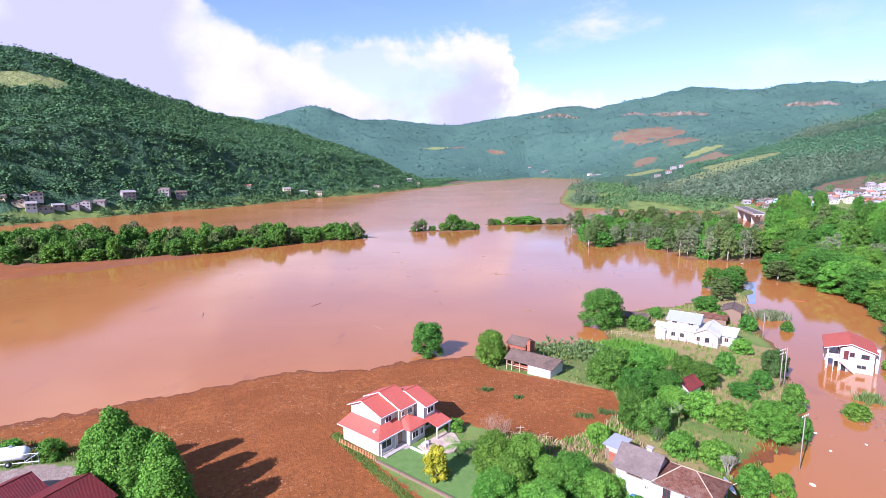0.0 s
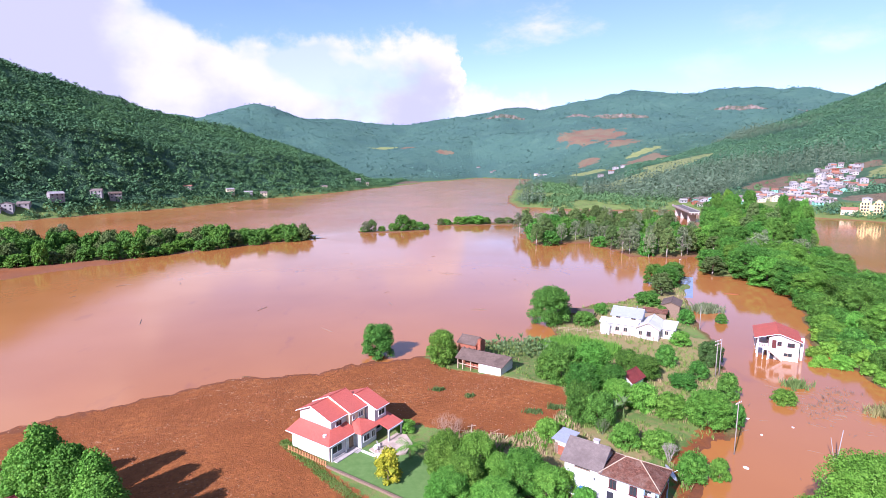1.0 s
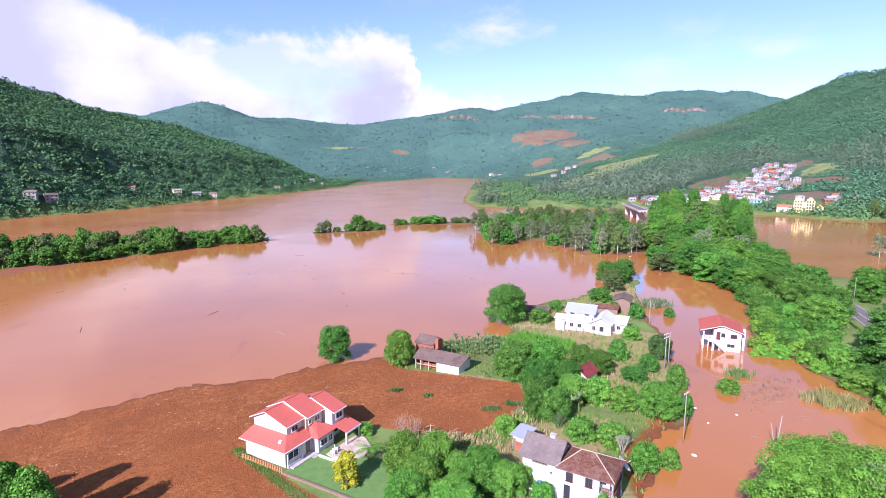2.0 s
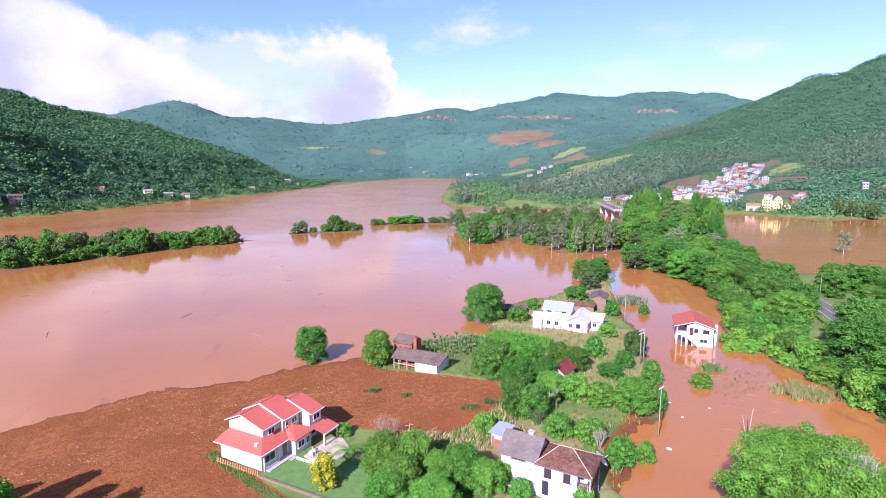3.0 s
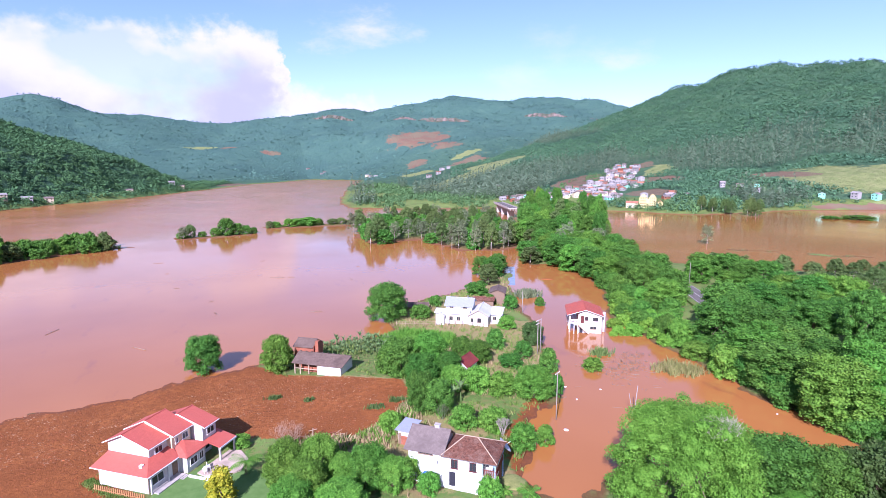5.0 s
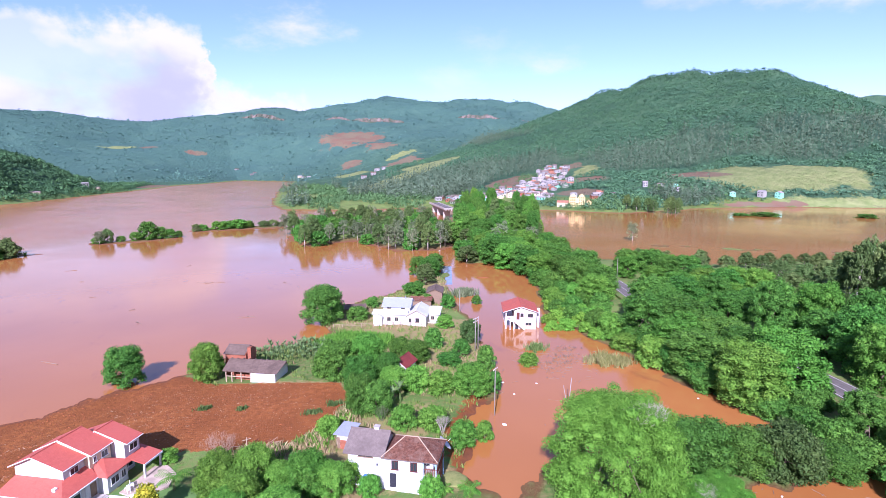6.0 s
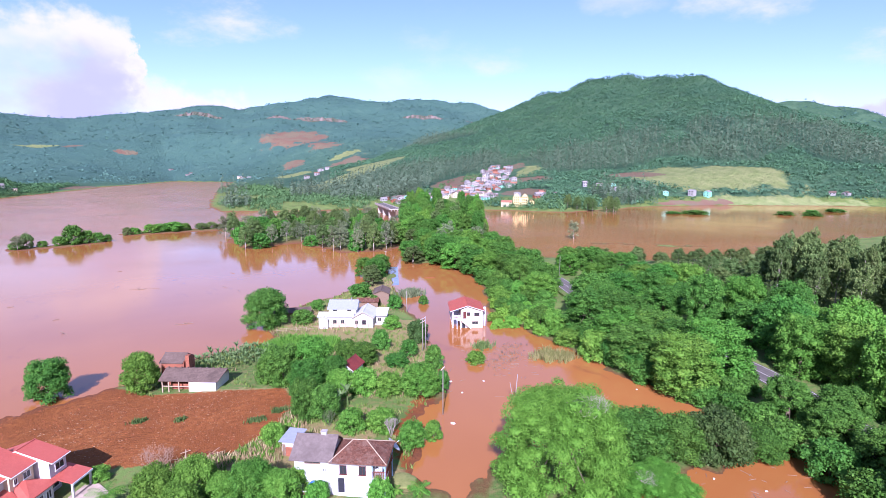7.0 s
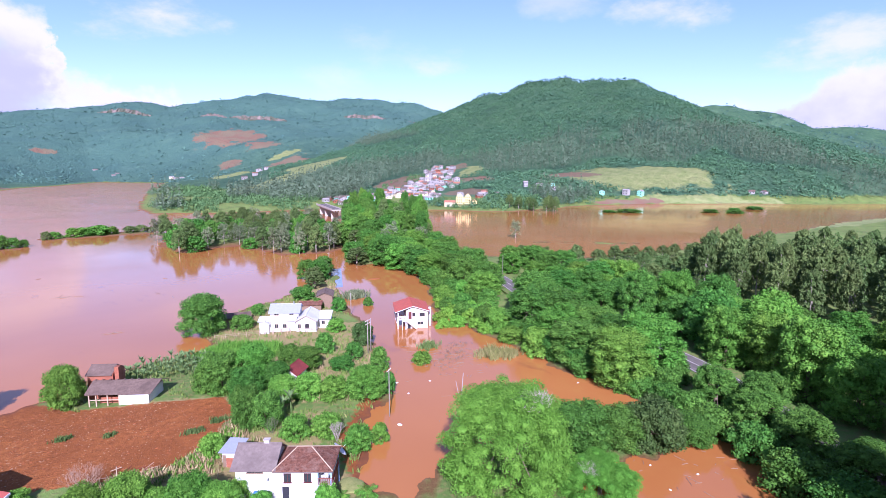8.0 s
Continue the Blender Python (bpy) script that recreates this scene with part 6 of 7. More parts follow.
# ---- the old barn at the field's edge ----
def barn():
    root = thing("old_barn", base_frame((14.6, 116.8, 0), (0.79, -0.613)), "old open barn with a weathered grey roof and brick loft", "barn")
    z0 = 0.9
    slab("roof", [(-0.6, -0.4, 3.1), (11.6, -0.4, 3.1), (12.2, 3.3, 4.55), (-0.8, 3.3, 4.55)], 0.10, M_DARKROOF, root)
    slab("roof", [(12.2, 3.3, 4.55), (12.2, 6.6, 3.3), (-0.8, 6.6, 3.3), (-0.8, 3.3, 4.55)], 0.10, M_DARKROOF, root)
    block("white_wall", 5.6, 0.0, z0 - 0.7, 11.0, 0.2, 2.9, M_OLDWHITE, root, "stained white wall")
    block("end_wall", 10.8, 0.2, z0 - 0.7, 11.0, 6.2, 3.0, M_OLDWHITE, root)
    block("back_wall", 0.0, 6.0, z0 - 0.7, 11.0, 6.2, 3.1, M_WOOD, root)
    block("side_wall", 0.0, 3.2, z0 - 0.7, 0.2, 6.0, 3.2, M_BRICK, root)
    block("stall_wall", 1.2, 1.4, z0 - 0.7, 5.6, 1.6, 1.9, M_BRICK, root)
    for x in (0.0, 1.3, 3.4, 5.5):
        block("post", x - 0.1, -0.05, z0 - 0.7, x + 0.1, 0.15, 3.05, M_WOODPALE, root)
    block("beam", 0.0, 0.0, 1.75, 5.5, 0.1, 1.9, M_WOODPALE, root)
    gable_body("loft_wall", -2.2, 3.9, 2.6, 8.4, 0.4, 5.4, 6.5, "x", M_BRICK, root)
    gable_roof(-2.2, 3.9, 2.2, 8.4, 5.4, 6.6, "x", M_DARKROOF, root, 0.3, 0.1)
    block("chimney", 2.7, 4.4, 0.5, 3.5, 5.4, 6.7, M_BRICK, root, "tall brick chimney", 0.03)
    for i in range(9):
        block("roof_stone", -0.4 + i * 1.35, 3.1, 4.56, -0.1 + i * 1.35, 3.45, 4.70, M_DARKROOF, root)


barn()


def small_hut(name, o, e, w, d, ze, zr, along, wall, roof, label, z0=0.9, win=True):
    root = thing(name, base_frame((*o, 0), e), label, "hut")
    gable_body("wall", 0, 0, w, d, z0 - 0.8, ze, zr, along, wall, root)
    gable_roof(0, 0, w, d, ze, zr, along, roof, root, 0.4, 0.1)
    if win:
        window_on(root, w * 0.3, -0.002, z0 + 1.4, 0.9, 1.0)
        door_on(root, w * 0.7, -0.002, z0, 0.9, 2.0, M_WOOD)
    return root


small_hut("red_hut", (46.0, 101.6), (0.62, -0.78), 3.6, 5.0, 3.4, 4.7, "y", M_OLDWHITE, M_RUSTROOF, "small white hut with a rusty red roof among trees")
small_hut("brown_shed", (83.2, 154.0), (0.84, -0.54), 5.0, 8.0, 4.3, 5.3, "y", M_WOOD, M_DARKROOF, "brown timber shed beside the white farmhouse")
small_hut("low_shed", (77.0, 153.5), (0.84, -0.54), 6.5, 4.0, 2.5, 3.2, "x", M_WOOD, M_TILEROOF, "low shed with a rusty brown roof", win=False)
small_hut("grey_shed", (50.5, 157.5), (0.93, -0.36), 11.0, 5.0, 1.9, 2.6, "x", M_WOOD, M_DARKROOF, "low dark grey shed at the water behind the farmhouse", z0=0.3, win=False)


# ---- yard by the camera's first view ----
def dark_barns():
    for o, w, d, ze, zr, label in (((-56.4, 59.0), 9.6, 9.5, 3.7, 5.5, "farm building with a dark red ribbed roof"),
                                   ((-63.5, 61.6), 7.0, 7.5, 3.4, 4.9, "lower farm building with a dark red ribbed roof")):
        root = thing("farm_building", base_frame((*o, 0), (0.92, -0.38)), label, "farm building", "dark red roofs")
        gable_body("wall", 0, 0, w, d, 0.2, ze, zr, "y", M_CREAM, root)
        gable_roof(0, 0, w, d, ze, zr, "y", M_DARKRED, root, 0.5, 0.12)
        window_on(root, 2.0, -0.002, 2.2, 1.2, 1.1)
    root = thing("lean_to", base_frame((-45.6, 60.8, 0), (0.92, -0.38)), "small lean-to with a ribbed fibre cement roof", "lean-to")
    slab("roof", [(0, 0, 2.9), (3.2, 0, 2.9), (3.2, 3.4, 3.3), (0, 3.4, 3.3)], 0.1, M_WHITEROOF, root)
    for x in (0.2, 3.0):
        for y in (0.2, 3.2):
            block("post", x - 0.08, y - 0.08, 0.2, x + 0.08, y + 0.08, 3.0, M_WOODPALE, root)
    for i in range(12):
        block("rib", i * 0.27, 0.0, 2.93, i * 0.27 + 0.1, 0.02, 2.98, M_DARKROOF, root)


dark_barns()


def tank_trailer():
    root = thing("tank_trailer", pose(-69.5, 75.5, 1.1, 0, 0, 12), "silver spray tank on a metal frame in the yard", "trailer")
    v, f, n = [], [], 18
    prof = [(0, 0.25), (0.25, 0.8), (0.7, 1.05), (4.2, 1.05), (4.7, 0.8), (4.95, 0.25)]
    for x, r in prof:
        for i in range(n):
            t = math.tau * i / n
            v.append((x, r * math.cos(t), 1.75 + r * math.sin(t)))
    for k in range(len(prof) - 1):
        for i in range(n):
            f.append((k * n + i, k * n + (i + 1) % n, (k + 1) * n + (i + 1) % n, (k + 1) * n + i))
    f += [tuple(range(n - 1, -1, -1)), tuple(range((len(prof) - 1) * n, len(prof) * n))]
    mesh_object("tank", v, f, M_TANK, root, True)
    g = Gather()
    for y in (-0.9, 0.9):
        g.rod((0.2, y, 0.55), (6.6, y, 0.55), 0.07, sides=4).rod((4.4, y, 0.55), (6.6, y, 1.9), 0.05, sides=4).rod((4.4, y, 1.9), (6.6, y, 1.9), 0.05, sides=4)
        for x in (4.6, 5.6, 6.5):
            g.rod((x, y, 0.1), (x, y, 1.9), 0.045, sides=4)
    for x in (4.4, 6.6):
        g.rod((x, -0.9, 1.9), (x, 0.9, 1.9), 0.05, sides=4)
    g.make("frame", M_METAL, root)
    for y in (-1.05, 1.05):
        w = Gather().rod((2.4, y - 0.14, 0.45), (2.4, y + 0.14, 0.45), 0.45, sides=18).make("wheel", M_CLOTH_DARK, root, True)
        Gather().rod((2.4, y - 0.16, 0.45), (2.4, y + 0.16, 0.45), 0.2, sides=12).make("rim", M_METAL, w, True)
    Gather().rod((2.4, 0, 2.78), (2.4, 0, 3.0), 0.28, sides=14).make("hatch", M_METAL, root)


tank_trailer()


# ---- poles and wires ----
def utility_pole(x, y, tall, label, arm=0.0, lean=0.0, thick=0.10, arms=1):
    root = thing("utility_pole", pose(x, y, height_at(x, y) - 0.4, lean, 0, 30), label, "utility pole", "utility poles")
    Gather().rod((0, 0, -0.8), (0, 0, tall + 0.4), thick, thick * 0.65, 10).make("pole", M_POLE, root, True)
    for k in range(arms if arm else 0):
        z = tall + 0.15 - 0.8 * k
        bar = block("crossarm", -arm, -0.06, z - 0.06, arm, 0.06, z + 0.06, M_WOODPALE, root)
        for i in range(4):
            xx = -arm * 0.9 + i * arm * 0.6
            Gather().rod((xx, 0, z + 0.06), (xx, 0, z + 0.22), 0.05, 0.03, 8).make("insulator", M_TRIM, bar)


utility_pole(55.6, 76.4, 9.3, "grey concrete utility pole at the flooded street", 0.9)
utility_pole(69.5, 71.8, 6.8, "slanting pale pole standing in the flood", 0, 4)
utility_pole(70.3, 72.6, 4.6, "short dark slanting pole standing in the flood", 0, -12, 0.07)
utility_pole(71.6, 107.2, 8.6, "twin utility pole with a crossarm beside the street", 1.1, 0, 0.12, 2)
utility_pole(73.2, 108.3, 8.6, "twin utility pole with a crossarm beside the street", 0, 0, 0.12)
utility_pole(88.0, 141.0, 7.0, "pale wooden post beside the flooded gardens", 0, 0, 0.12)
utility_pole(122, 214, 8.0, "grey pole in the flooded lane", 0.7)
utility_pole(163.4, 144.6, 9.5, "grey utility pole beside the road", 0)


# ---- bridge ----
def bridge():
    a, b = Vector((276, 497, 0)), Vector((248, 418, 0))
    e = (b - a).normalized()
    root = thing("road_bridge", base_frame(a, e), "grey concrete road bridge over the flooded stream", "bridge")
    n = (b - a).length
    block("deck", 0, -4.6, 8.2, n, 4.6, 9.2, M_CONCRETE, root)
    for y in (-4.6, 4.4):
        block("parapet", 0, y, 9.2, n, y + 0.2, 10.1, M_CONCRETE, root)
    for y in (-2.6, 0, 2.6):
        block("girder", 0, y - 0.3, 6.9, n, y + 0.3, 8.2, M_CONCRETE, root)
    for x in (12, 40, 72):
        block("pier", x - 0.6, -3.2, -1.6, x + 0.6, 3.2, 7.0, M_CONCRETE, root)
    block("asphalt", 0, -4.2, 9.2, n, 4.2, 9.26, M_ROAD, root)


k = Mat("asphalt", 0.9)
k.colour(k.mix(k.ramp(k.noise(0.5, 5), 0.35, 0.65), (0.11, 0.095, 0.085), (0.17, 0.15, 0.135)))
k.bump(k.noise(20, 3), 0.2, 0.01)
M_ROAD = k.m
M_LINE = plain("road_paint", (0.62, 0.60, 0.52), 0.7)
bridge()


def road():
    """The paved road on its low bank, with edge lines and gravel shoulders."""
    pts = [Vector((x, y, 0)) for x, y in ROAD]
    fine = []
    for i in range(len(pts) - 1):
        p0, p1, p2, p3 = pts[max(i - 1, 0)], pts[i], pts[i + 1], pts[min(i + 2, len(pts) - 1)]
        for s in range(8):
            t = s / 8
            fine.append(0.5 * (2 * p1 + (p2 - p0) * t + (2 * p0 - 5 * p1 + 4 * p2 - p3) * t * t + (3 * p1 - p0 - 3 * p2 + p3) * t**3))
    def strip(name, offs, z, mat, parent=None, drop=0.0):
        v, f = [], []
        for i, p in enumerate(fine):
            d = (fine[min(i + 1, len(fine) - 1)] - fine[max(i - 1, 0)]).normalized()
            s = Vector((-d.y, d.x, 0))
            a, b = p + s * offs[0], p + s * offs[1]
            v += [(a.x, a.y, z), (b.x, b.y, z), (b.x, b.y, z - drop), (a.x, a.y, z - drop)]
        for i in range(len(fine) - 1):
            for q in range(4):
                f.append((i * 4 + q, i * 4 + (q + 1) % 4, i * 4 + 4 + (q + 1) % 4, i * 4 + 4 + q))
        return mesh_object(name, v, f, mat, parent)
    r = tagged(strip("road", (-3.4, 3.4), 1.95, M_ROAD, None, 1.6), "grey asphalt country road through the trees", "road", kind="structure")
    tagged(strip("road_shoulder", (3.4, 5.6), 1.90, M_GROUND, None, 1.6), "grassy shoulder of the road", "road", kind="structure")
    tagged(strip("road_shoulder", (-5.6, -3.4), 1.90, M_GROUND, None, 1.6), "grassy shoulder of the road", "road", kind="structure")
    for o in (-3.1, 3.0, -0.05):
        strip("road_line", (o, o + 0.12), 1.965, M_LINE, r, 0.01)


road()


# ---- the town across the water ----
M_TOWNWHITE = wall_paint("town_white_wall", (0.34, 0.325, 0.315), amount=0.4)
M_TOWNGREY = wall_paint("town_grey_wall", (0.28, 0.26, 0.25), amount=0.5)
M_TOWNROOF = tile_roof("pale_town_roof", (0.34, 0.31, 0.30), (0.42, 0.39, 0.38), (0.28, 0.24, 0.22), 3.0)
TOWN_WALLS = [M_TOWNWHITE, M_TOWNGREY, M_TOWNWHITE, M_CREAM, M_TOWNWHITE, M_GREENW, M_CONCRETE, M_TOWNWHITE, M_TOWNGREY, M_BRICK, M_TOWNWHITE]
TOWN_ROOFS = [M_ORANGEROOF, M_GREYROOF, M_TOWNROOF, M_GREYROOF, M_TOWNROOF, M_DARKROOF, M_GREYROOF, M_TILEROOF, M_TOWNROOF]


def town_house(x, y, w, d, floors, wall, roof, turn, rng, label):
    z = height_at(x, y)
    root = thing("town_house", pose(x, y, z, 0, 0, turn), label, "house", "town houses")
    h = 2.9 * floors
    along = "x" if rng.random() < 0.6 else "y"
    rise = rng.uniform(1.0, 1.8)
    gable_body("wall", -w / 2, -d / 2, w / 2, d / 2, -3.0, h, h + rise, along, wall, root)
    gable_roof(-w / 2, -d / 2, w / 2, d / 2, h, h + rise, along, roof, root, 0.5, 0.15)
    for f in range(floors):
        n = max(2, int(w / 3.2))
        for i in range(n):
            xx = -w / 2 + w * (i + 0.5) / n
            block("window", xx - 0.6, -d / 2 - 0.06, f * 2.9 + 1.0, xx + 0.6, -d / 2 + 0.05, f * 2.9 + 2.2, M_GLASS, root)
    return root


def town():
    rng = random.Random(12)
    lane = [(338, 566), (372, 566), (432, 584), (470, 588), (520, 600), (545, 628), (605, 680), (622, 700), (440, 525)]
    spots = []
    tries = 0
    while len(spots) < 165 and tries < 2600:
        tries += 1
        k = rng.random() * (len(lane) - 1)
        i = int(k)
        p = Vector(lane[i]).lerp(Vector(lane[i + 1]), k - i) if i < len(lane) - 2 else Vector(lane[-1])
        reach = 40 if 2 <= i <= 4 else 24
        t, r = rng.uniform(0, math.tau), reach * math.sqrt(rng.random())
        q = (p.x + r * math.cos(t), p.y + r * math.sin(t))
        if any((q[0] - a) ** 2 + (q[1] - b) ** 2 < 8.0**2 for a, b in spots) or height_at(*q) < 3:
            continue
        spots.append(q)
    spots += [(482, 468), (500, 478), (512, 466), (470, 490), (585, 479), (600, 466), (596, 440), (570, 430), (612, 452), (640, 392), (668, 372), (684, 360),
              (497, 481), (508, 484), (516, 492), (432, 705), (440, 690), (424, 730), (415, 715), (430, 775), (805, 262), (815, 250)]
    for x, y in spots:
        away = math.degrees(math.atan2(y, x)) - 90
        wall, roof = rng.choice(TOWN_WALLS), rng.choice(TOWN_ROOFS)
        fl = rng.choice((1, 1, 1, 2))
        town_house(x, y, rng.uniform(5.5, 9.0), rng.uniform(5, 7), fl, wall, roof, away + rng.choice((0, 0, 25, -30, 15)), rng,
                   "pale painted town house on the slope across the water")
    # houses on the far bank under the hill
    for x, y, w in [(-376, 448, 9), (-370, 462, 9), (-358, 458, 8), (-348, 476, 9), (-336, 495, 10), (-330, 508, 9), (-367, 456, 9), (-352, 466, 12), (-362, 470, 10), (-340, 486, 9), (-318, 534, 12), (-300, 570, 10), (-290, 585, 11), (-255, 690, 10),
                    (-222, 748, 10), (-205, 775, 11), (-190, 800, 9), (-124, 962, 12), (-60, 1148, 13), (-75, 1135, 10), (350, 2209, 14), (386, 2104, 13), (400, 2120, 12),
                    (515, 1862, 16), (530, 1850, 14), (505, 1875, 14), (535, 1258, 14), (560, 1270, 12), (480, 1150, 12), (440, 1110, 12)]:
        away = math.degrees(math.atan2(y, x)) - 90
        town_house(x, y, w, 8, rng.choice((1, 2)), rng.choice(TOWN_WALLS[:4]), rng.choice(TOWN_ROOFS), away + rng.uniform(-20, 20), rng, "pale farmhouse on the far river bank")


town()


def yellow_hall():
    x, y = 424, 436
    root = thing("yellow_building", pose(x, y, height_at(x, y), 0, 0, math.degrees(math.atan2(y, x)) - 90), "tall yellow building with two curved gables at the water", "building")
    for cx in (-4.9, 4.4):
        prof = [(-3.7, -3), (3.7, -3), (3.7, 10.2), (2.7, 10.4), (2.6, 12.0), (1.4, 12.3), (1.2, 13.4), (-1.2, 13.4), (-1.4, 12.3), (-2.6, 12.0), (-2.7, 10.4), (-3.7, 10.2)]
        bm = bmesh.new()
        ring = [[bm.verts.new((cx + a, yy, b)) for a, b in prof] for yy in (-5, 6)]
        n = len(prof)
        bm.faces.new(ring[0])
        bm.faces.new(ring[1][::-1])
        for i in range(n):
            bm.faces.new((ring[0][i], ring[1][i], ring[1][(i + 1) % n], ring[0][(i + 1) % n]))
        part("tower", bm, M_YELLOW, root)
        for zz in (0.6, 3.4, 6.2, 9.0):
            for dx in (-2.1, 0, 2.1):
                block("window", cx + dx - 0.6, -5.08, zz, cx + dx + 0.6, -4.95, zz + 1.7, M_GLASS, root)
    block("link", -1.3, -4, -3, 0.9, 5, 9, M_YELLOW, root)
    gable_body("side_wing", 9.4, -4, 15, 5, -3, 5, 7.5, "y", M_YELLOW, root)
    gable_roof(9.4, -4, 15, 5, 5, 7.5, "y", M_ORANGEROOF, root, 0.3, 0.15)
    gable_body("side_wing", -22, -3, -9.8, 6, -3, 4, 6, "x", M_CREAM, root)
    gable_roof(-22, -3, -9.8, 6, 4, 6, "x", M_ORANGEROOF, root, 0.3, 0.15)


yellow_hall()


# ---- rock faces on the far ridge ----
def cliff(a, b, seed, tall=13):
    rng = random.Random(seed)
    a, b = Vector((*a, 0)), Vector((*b, 0))
    n = 40
    e = (b - a).normalized()
    out = Vector((e.y, -e.x, 0))
    v, f = [], []
    for i in range(n + 1):
        p = a.lerp(b, i / n)
        fade = min(1, 4 * i / n, 4 * (n - i) / n)
        base = height_at(p.x, p.y) - 7
        h = tall * fade * rng.uniform(0.7, 1.1)
        for k, (z, o) in enumerate(((0, 14), (0.35, 12), (0.7, 9), (1.0, 5), (1.0, -14))):
            q = p + out * (o + rng.uniform(-3.5, 3.5))
            v.append((q.x, q.y, base + (7 + h) * z + rng.uniform(-2, 2)))
    for i in range(n):
        for k in range(4):
            f.append((i * 5 + k, i * 5 + k + 1, i * 5 + k + 6, i * 5 + k + 5))
    ob = mesh_object("cliff", v, f, M_ROCK)
    tagged(ob, "pale reddish rock face below the ridge", "cliff", "rock faces", kind="structure")


k = Mat("cliff_rock", 0.95)
k.colour(k.mix(k.ramp(k.noise(0.06, 6, stretch=(1, 1, 0.25)), 0.4, 0.62), (0.08, 0.09, 0.06), (0.22, 0.17, 0.145)))
k.bump(k.noise(0.15, 5, stretch=(1, 1, 0.3)), 1.0, 2.0)
M_ROCK = k.m
cliff((490, 2900), (690, 2816), 1)
cliff((830, 2565), (930, 2502), 5, 9)
cliff((935, 2498), (1150, 2365), 2)
cliff((1440, 2330), (1560, 2150), 3, 12)
cliff((1640, 2080), (1760, 1960), 4, 10)
# ---- plants with large leaves ----
def blade(g, root, way, length, width, sag, steps=5):
    """An arching leaf with a folded middle."""
    way = Vector(way).normalized()
    side = way.cross(Vector((0, 0, 1))).normalized()
    p, d = Vector(root), Vector(way)
    vs = []
    for i in range(steps + 1):
        w = width * math.sin(math.pi * min(0.97, 0.12 + 0.88 * i / steps)) * 0.5
        vs += [p + side * w + Vector((0, 0, w * 0.35)), p.copy(), p - side * w + Vector((0, 0, w * 0.35))]
        d = (d + Vector((0, 0, -sag / steps))).normalized()
        p = p + d * (length / steps)
    fs = []
    for i in range(steps):
        for c in (0, 1):
            fs.append((i * 3 + c, i * 3 + c + 1, i * 3 + c + 4, i * 3 + c + 3))
    g.add(vs, fs)


M_BANANA = leaf_material("banana_leaf", (0.07, 0.13, 0.04), (0.13, 0.21, 0.07), (0.22, 0.30, 0.12))


def banana_plant(seed):
    rng = random.Random(seed)
    root = thing("banana_plant", pose(0, 0, 0), "pale grey-green banana plant behind the barn", "banana plant", "banana plants")
    tall = 2.2
    Gather().rod((0, 0, -0.4), (0, 0, tall), 0.16, 0.10, 7).make("stem", M_LEAF_OLIVE, root)
    for i in range(8):
        t = i * 2.4 + rng.uniform(-0.3, 0.3)
        g = Gather()
        blade(g, (0, 0, tall - 0.1), (math.cos(t), math.sin(t), rng.uniform(1.6, 4.0)), rng.uniform(1.5, 2.2), 0.45, rng.uniform(0.8, 1.7))
        g.make("leaf", M_BANANA, root)
    return root


bananas = [banana_plant(k) for k in range(3)]
GROVE_BANANA = [(21, 132), (30, 134.5), (38, 133.5), (41, 124), (34, 118), (29, 121), (22, 127)]
rnd = random.Random(21)
spots = scatter(GROVE_BANANA, 1.25, 11, limit=130)
for i, (x, y) in enumerate(spots):
    s = rnd.uniform(0.65, 1.0)
    m = Matrix.LocRotScale((x, y, height_at(x, y)), Euler((0, 0, rnd.uniform(0, 6))), (s, s, s))
    if i < 3:
        bananas[i].matrix_world = m
    else:
        copy_thing(bananas[i % 3], m)
b = copy_thing(bananas[0], Matrix.LocRotScale((40.0, 87.4, 1.0), Euler((0, 0, 1)), (1.5, 1.5, 1.5)))
tagged(b, "large banana plant in the garden", "banana plant")
b = copy_thing(bananas[1], Matrix.LocRotScale((42.0, 88.6, 1.0), Euler((0, 0, 3)), (1.3, 1.3, 1.3)))
tagged(b, "large banana plant in the garden", "banana plant")


def palm(x, y, trunk, fronds, length, label, z=None):
    rng = random.Random(int(x * 10))
    root = thing("palm", pose(x, y, height_at(x, y)), label, "palm")
    Gather().rod((0, 0, -0.4), (0, 0, trunk), 0.22, 0.16, 9).make("trunk", M_BARK, root)
    for i in range(fronds):
        t = i * 2.4
        g = Gather()
        up = rng.uniform(0.3, 1.6)
        w = Vector((math.cos(t), math.sin(t), up)).normalized()
        side = w.cross(Vector((0, 0, 1))).normalized()
        p, d = Vector((0, 0, trunk)), w.copy()
        for k in range(9):
            q = p + d * (length / 9)
            g.rod(p, q, 0.03, 0.02, 3)
            for s in (-1, 1):
                ll = length * 0.33 * math.sin(math.pi * (k + 1.2) / 10.5)
                blade(g, q, side * s + d * 0.6, ll, 0.14, 0.8, 2)
            d = (d + Vector((0, 0, -0.17))).normalized()
            p = q
        g.make("frond", M_LEAF_BRIGHT, root)


palm(2.4, 78.4, 1.8, 14, 2.6, "young palm beside the patio")
palm(38.6, 58.6, 0.5, 18, 1.9, "spiky cycad on the flooded verge")
palm(35.3, 60.2, 0.4, 14, 1.5, "spiky cycad beside the farmhouse")


